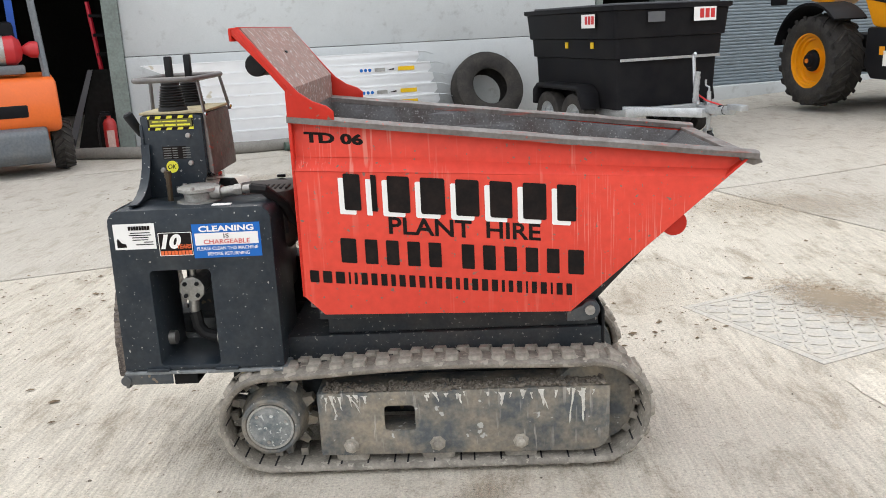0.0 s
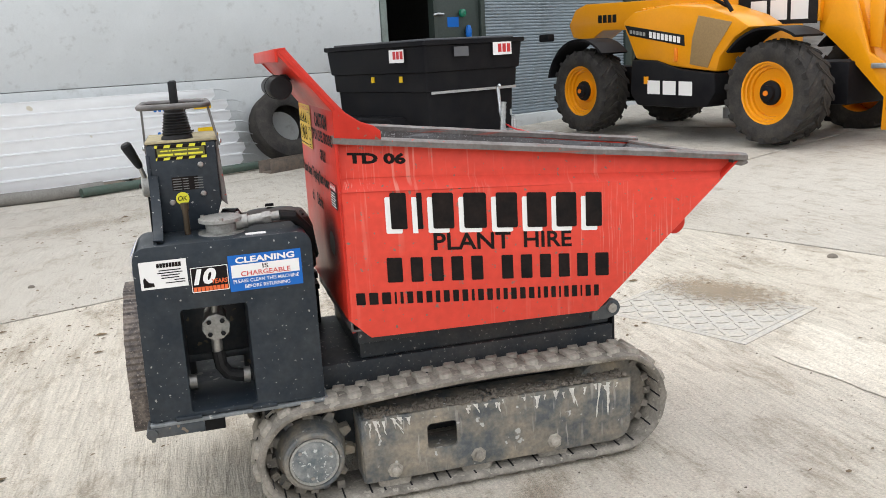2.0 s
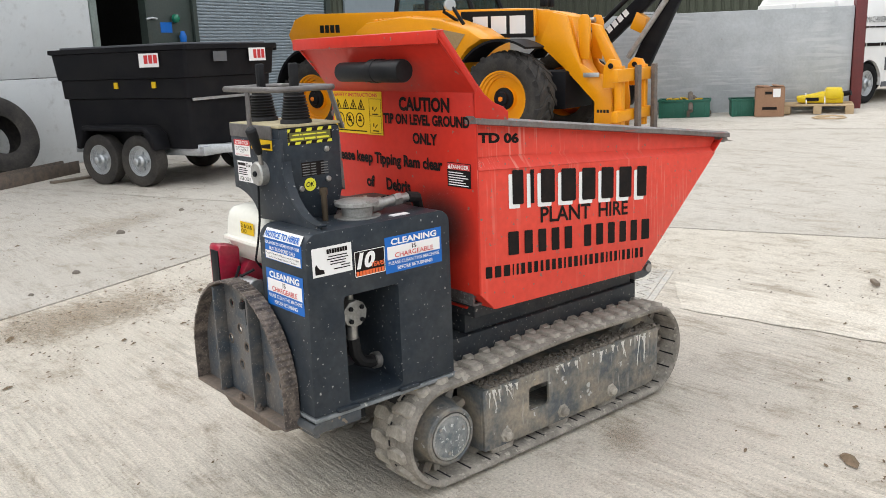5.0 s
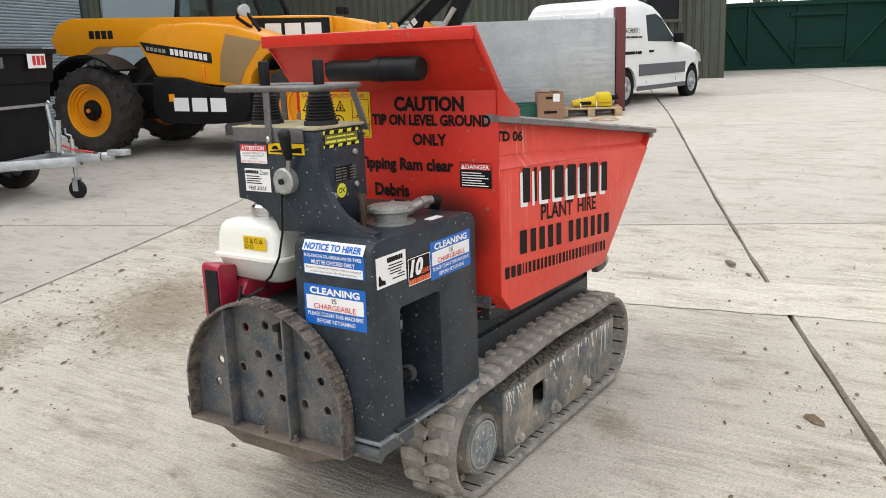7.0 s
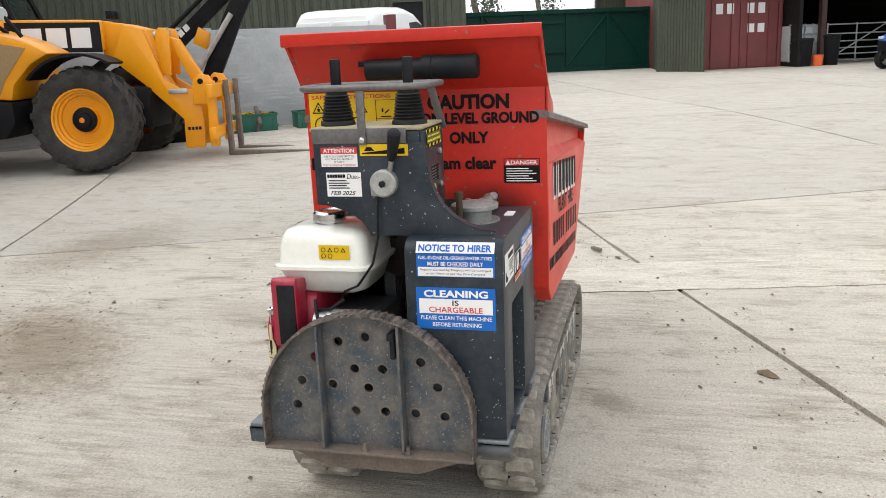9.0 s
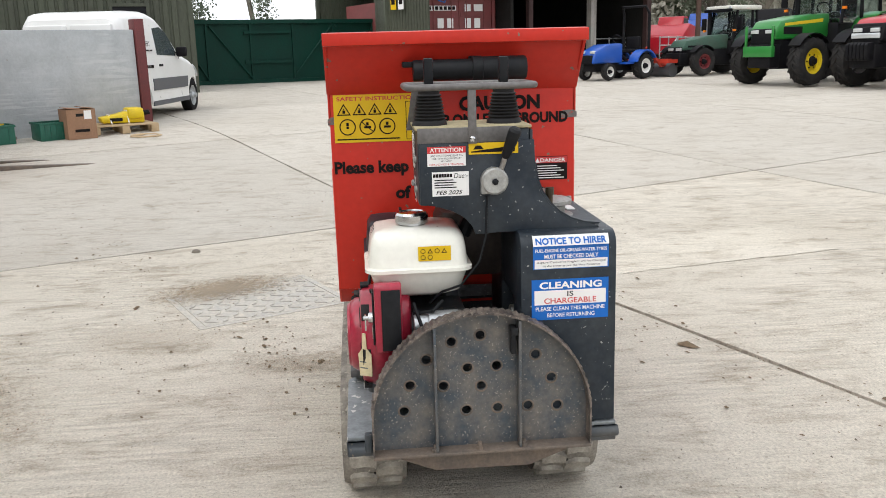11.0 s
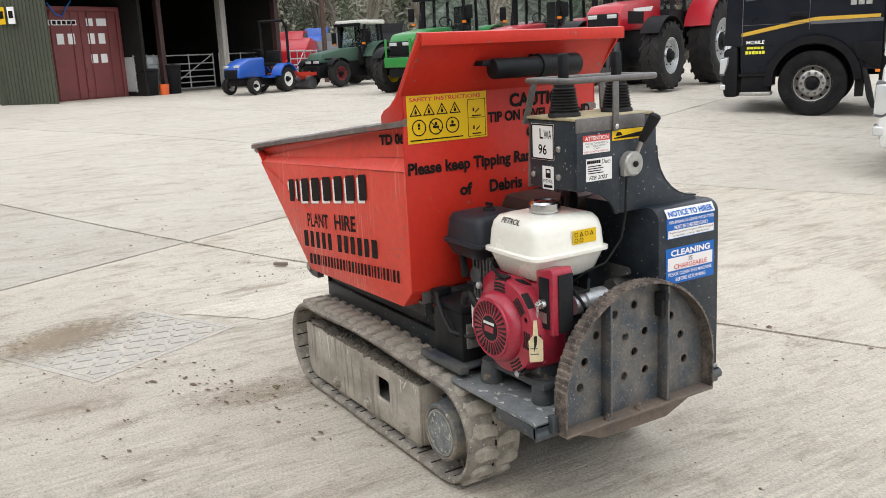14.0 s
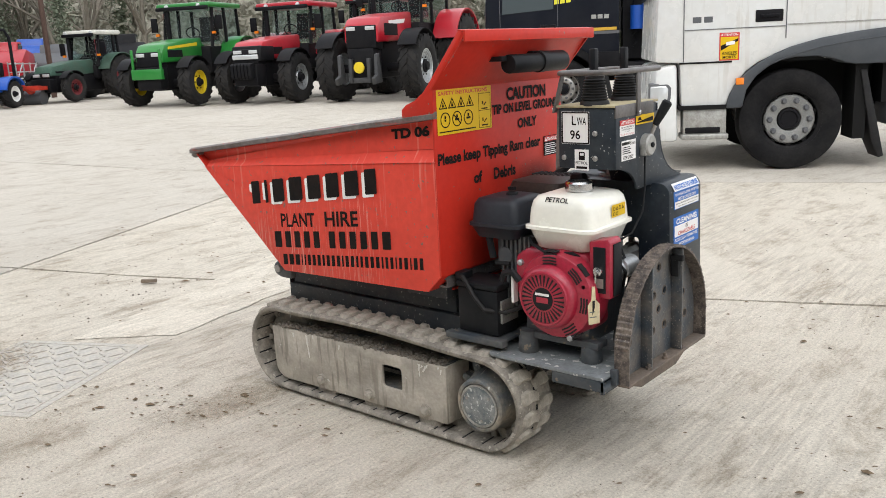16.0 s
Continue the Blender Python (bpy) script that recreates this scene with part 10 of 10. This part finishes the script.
# wooded bank behind the tractors
gw = Geo()
rw = random.Random(8)
for _ in range(60000):
    f = rw.random()
    u, v = -25 + 70 * f + rw.uniform(-2, 2), -41 + rw.uniform(-5, 5) + (12 * max(f - 0.72, 0) / 0.28)
    h = rw.uniform(0, 1) ** 0.8 * 9.5 * (0.8 + 0.25 * math.sin(u * 0.7) + 0.12 * math.sin(u * 2.3))
    p = yard(u, v)
    c = Vector((p.x, p.y, p.z + h))
    e1 = Vector((rw.uniform(-1, 1), rw.uniform(-1, 1), rw.uniform(-0.6, 1.2))).normalized() * rw.uniform(0.10, 0.36)
    e2 = e1.orthogonal().normalized() * rw.uniform(0.03, 0.13)
    gw.add([c - e1, c + e2, c + e1, c - e2], [(0, 1, 2, 3)])
me = bpy.data.meshes.new("wooded_bank")
me.from_pydata(gw.v, [], gw.f)
me.materials.append(BRUSH)
tagged(new("wooded_bank", me), "winter brush and ivy on the wooded bank behind the yard", "undergrowth", kind="stuff")
gb_ = Geo()
for u0, u1, v0, v1 in ((-30, 50, -52, -49), (44, 48, -49, -18)):
    k = 40
    vs, fs = [], []
    for i in range(k + 1):
        for j in range(2):
            u = u0 + (u1 - u0) * (i / k if u1 - u0 > 10 else 0.5)
            v = v0 + (v1 - v0) * (i / k if u1 - u0 <= 10 else 0.5)
            p = yard(u, v)
            vs.append((p.x, p.y, p.z + (-1 if j == 0 else 7.5 + 1.5 * noise.noise((u * 0.3, v * 0.3, 1)))))
    fs = [(2 * i, 2 * i + 2, 2 * i + 3, 2 * i + 1) for i in range(k)]
    gb_.add(vs, fs)
solid("backdrop", gb_, BRUSH, "dark mass of the far wood", "woodland", kind="structure")
# ---- details of the concrete yard ----
MHSTEEL = stuff_mat("worn_cast_iron", (0.43, 0.41, 0.375), 0.7, 0.05, spec=0.25, dirt=(0.53, 0.485, 0.41), amount=1.0, scale=9, fine=60, bump=0.5)


def yz(u, v, dz=0.0):
    p = yard(u, v)
    return Vector((p.x, p.y, p.z + dz))


mh = thing("manhole_cover", spot(2.92, 3.0, 4), "worn cast iron access cover with raised pattern, half under dirt", "manhole cover")
part("plate", Geo().box((-0.33, -0.40, -0.02), (0.33, 0.40, 0.0045)), MHSTEEL, mh, bevel=0.002)
part("frame", Geo().plate([(-0.37, -0.44), (0.37, -0.44), (0.37, 0.44), (-0.37, 0.44)], [[(-0.335, -0.405), (0.335, -0.405), (0.335, 0.405), (-0.335, 0.405)]], "z", -0.02, 0.0042), MHSTEEL, mh)
bar = Geo().prism([(-0.036, -0.006), (-0.012, -0.011), (0.012, -0.007), (0.034, 0.002), (0.036, 0.009), (0.010, 0.006), (-0.010, 0.001), (-0.034, 0.003)], "z", 0.0, 0.004).mesh("raised_bar", 0, 0)
bar.materials.append(MHSTEEL)
for i in range(9):
    for j in range(10):
        if i + j * 0.4 < 9:
            ob = part("raised_bar", bar, MHSTEEL, mh)
            ob.matrix_local = pose(-0.29 + 0.072 * i, -0.355 + 0.079 * j, 0.0045, 0, 0, 45 if (i + j) % 2 else -45)
# dirt drifted over the far half of the cover, thinning out at its edges
def drift(name, cx, cy, a, b, turn, strength, label, seed=0.0):
    ma = concrete_mat("drifted_dirt", (0.41, 0.315, 0.21), (0.28, 0.205, 0.13), stain=1.0, bump=1.0, grime=1.0)
    nt = ma.node_tree
    N, L = nt.nodes, nt.links
    tc, mp, gr, no, ad, rg_ = (N.new(k) for k in ("ShaderNodeTexCoord", "ShaderNodeMapping", "ShaderNodeTexGradient", "ShaderNodeTexNoise", "ShaderNodeMath", "ShaderNodeMapRange"))
    gr.gradient_type = "SPHERICAL"
    mp.vector_type = "TEXTURE"
    mp.inputs["Scale"].default_value = (a, b, 1)
    L.new(tc.outputs["Object"], mp.inputs["Vector"])
    L.new(mp.outputs[0], gr.inputs["Vector"])
    no.inputs["Scale"].default_value, no.inputs["Detail"].default_value, no.inputs["Roughness"].default_value = 22.0, 12, 0.9
    L.new(tc.outputs["Object"], no.inputs["Vector"])
    ad.operation = "MULTIPLY_ADD"
    ad.inputs[1].default_value = 3.2
    L.new(no.outputs["Fac"], ad.inputs[0])
    L.new(gr.outputs["Fac"], ad.inputs[2])
    rg_.inputs["From Min"].default_value, rg_.inputs["From Max"].default_value, rg_.inputs["To Max"].default_value = 1.98, 2.34, strength
    L.new(ad.outputs[0], rg_.inputs["Value"])
    fade = N.new("ShaderNodeMath")
    fade.operation = "MULTIPLY"
    edge = N.new("ShaderNodeMapRange")
    edge.inputs["From Max"].default_value = 0.3
    L.new(gr.outputs["Fac"], edge.inputs["Value"])
    L.new(edge.outputs[0], fade.inputs[0])
    L.new(rg_.outputs[0], fade.inputs[1])
    L.new(fade.outputs[0], N["Principled BSDF"].inputs["Alpha"])
    p = yard(cx, cy)
    ob = solid(name, Geo().add([(x, y, 0) for x, y in arc(0, 0, 1, 0, 350, 35)], [tuple(range(36))], Matrix.Diagonal((a, b, 1, 1))), ma, label, "dirt", kind="stuff", m=pose(p.x, p.y, p.z + 0.0085 + seed, 0, 0, 22 + turn))
    return ob


drift("dirt_patch", 3.25, 3.12, 0.46, 0.78, 4, 0.58, "damp brown dirt drifted over the access cover")
drift("dirt_patch", 1.75, 3.12, 0.60, 0.26, 62, 0.26, "brown dirt trodden over the concrete beside the tracks", 0.0005)
drift("dirt_patch", 2.5, 3.7, 0.7, 0.5, 40, 0.16, "brown dirt trodden over the concrete beside the tracks", 0.0012)
drift("dirt_patch", 0.9, 2.2, 0.28, 0.16, 20, 0.3, "brown smear of dirt beside the tracks", 0.0007)
drift("dirt_patch", 2.2, 4.7, 1.5, 0.7, 20, 0.45, "brown dirt trodden over the concrete", 0.001)
drift("dirt_patch", 1.2, 5.4, 1.2, 0.6, -10, 0.45, "brown dirt trodden over the concrete", 0.002)
drift("dirt_patch", 1.3, 8.7, 1.3, 0.5, 8, 0.24, "brown dirt trodden over the concrete", 0.003)
drift("dirt_patch", -2.2, 8.2, 1.6, 0.6, 15, 0.22, "brown dirt trodden over the concrete", 0.004)
drift("dirt_patch", 4.6, 5.0, 1.7, 0.8, -25, 0.26, "brown dirt trodden over the concrete", 0.005)
drift("dirt_patch", 3.2, 7.4, 1.4, 0.5, 10, 0.24, "brown dirt trodden over the concrete", 0.006)
# lighter strip where a trench was filled
k = 70
vs, fs = [], []
for i in range(k + 1):
    f = i / k
    for j in range(5):
        g_ = j / 4
        a = Vector((3.04, 2.52)).lerp(Vector((2.78, -0.9)), f)
        b = Vector((2.52, 2.36)).lerp(Vector((1.95, -0.75)), f)
        q = a.lerp(b, g_)
        jig = (0.030 * noise.noise((q.x * 5, q.y * 5, 2)) + 0.022 * noise.noise((q.x * 21, q.y * 21, 5))) * (j in (0, 4) or i in (0, k))
        vs.append(tuple(yz(q.x + jig, q.y + jig, 0.003)))
fs = [(i * 5 + j, (i + 1) * 5 + j, (i + 1) * 5 + j + 1, i * 5 + j + 1) for i in range(k) for j in range(4)]
solid("trench_patch", Geo().add(vs, fs), SLABLIGHT, "paler strip of concrete where a trench was filled", "pavement", kind="structure")
# grit, clods and twigs lying about
GRIT = stuff_mat("dark_grit", (0.14, 0.115, 0.09), 0.95, amount=0.5, scale=30, bump=0.3)
g = Geo()
rg = random.Random(77)
for _ in range(3800):
    if rg.random() < 0.6:
        u, v = rg.uniform(-3.5, 7), rg.uniform(-3, 9)
    else:
        cu, cv = rg.choice(((2.2, 4.6), (1.5, 5.3), (3.6, 3.2), (0.4, 4.9), (3.3, 1.6), (-1.2, 4.6), (5.0, 6.5), (4.0, 8.8)))
        u, v = cu + rg.gauss(0, 0.5), cv + rg.gauss(0, 0.35)
    p = yz(u, v)
    r = rg.choice((0.0015, 0.002, 0.002, 0.003, 0.003, 0.004, 0.007)) * rg.uniform(0.7, 1.2)
    a = rg.uniform(0, 6.28)
    g.add([(p.x + r * 1.6 * math.cos(a + b), p.y + r * 1.1 * math.sin(a + b), p.z - 0.002) for b in (0, 1.4, 2.9, 4.5)] + [(p.x + r * .3, p.y, p.z + r * 0.8)], [(0, 1, 4), (1, 2, 4), (2, 3, 4), (3, 0, 4)])
me = bpy.data.meshes.new("grit")
me.from_pydata(g.v, [], g.f)
me.materials.append(GRIT)
tagged(new("grit", me), "scattered dark grit and crumbs on the concrete", "grit", kind="stuff")
# brown crumbs trodden off the machines, lying in loose drifts
CRUMB = stuff_mat("trodden_soil", (0.20, 0.15, 0.10), 0.95, spec=0.1, dirt=(0.11, 0.08, 0.055), amount=0.8, scale=12, fine=80, bump=0.3)
g = Geo()
for cu, cv, du, dv, n in ((2.4, 4.9, 1.1, 0.25, 260), (1.4, 5.7, 0.9, 0.3, 240), (0.2, 5.3, 1.0, 0.3, 170), (3.7, 5.6, 0.9, 0.3, 170), (-1.2, 3.4, 0.7, 0.25, 120), (-1.0, 5.0, 0.9, 0.35, 150), (4.2, 3.6, 0.8, 0.2, 110),
                         (2.5, 7.2, 1.6, 0.4, 170), (0.5, 8.2, 1.6, 0.4, 140), (-1.6, 1.6, 0.6, 0.25, 90), (1.75, 3.1, 0.35, 0.16, 110), (2.3, 3.5, 0.5, 0.3, 80), (3.9, 0.6, 0.8, 0.4, 100), (1.0, 1.4, 0.9, 0.2, 120), (5.6, 2.0, 1.2, 0.5, 120)):
    for _ in range(n):
        p = yz(cu + rg.gauss(0, du), cv + rg.gauss(0, dv), 0.006)
        r = 0.0035 * math.exp(rg.gauss(0, 0.55))
        a, w = rg.uniform(-0.5, 0.5) + 0.38, rg.uniform(1.4, 3.0)
        e1, e2 = Vector((math.cos(a), math.sin(a), 0)) * r * w, Vector((-math.sin(a), math.cos(a), 0)) * r
        ring_ = [p + e1 * math.cos(b) * rg.uniform(0.7, 1.2) + e2 * math.sin(b) * rg.uniform(0.7, 1.2) for b in (0, 1.05, 2.1, 3.14, 4.19, 5.24)]
        g.add([tuple(q) for q in ring_] + [tuple(p + Vector((0, 0, r * 0.7)))], [(i, (i + 1) % 6, 6) for i in range(6)])
me = bpy.data.meshes.new("soil_crumbs")
me.from_pydata(g.v, [], g.f)
me.materials.append(CRUMB)
tagged(new("soil_crumbs", me), "brown soil crumbs trodden over the concrete", "soil", kind="stuff")
for u, v, r in ((4.35, 3.05, 0.035), (1.9, 6.3, 0.03), (1.4, 6.1, 0.02), (3.0, 7.1, 0.04), (0.4, 6.6, 0.025), (4.0, 7.4, 0.03)):
    solid("clod", Geo().turn(yz(u, v, -0.004), (0.1, 0.1, 1), [(0, r), (r * 0.4, r * 0.9), (r * 0.75, r * 0.5), (r * 0.85, 0)], 8), MUD, "small dry clod of mud on the concrete", "clod", group="clods of mud")
solid("wood_scrap", Geo().box((-0.05, -0.014, 0.0), (0.05, 0.014, 0.022)), OLDWOOD, "short scrap of dark wood on the concrete", "wood scrap", m=pose(*yz(3.35, 1.47, 0.008), 0, 0, 40), bevel=0.004)
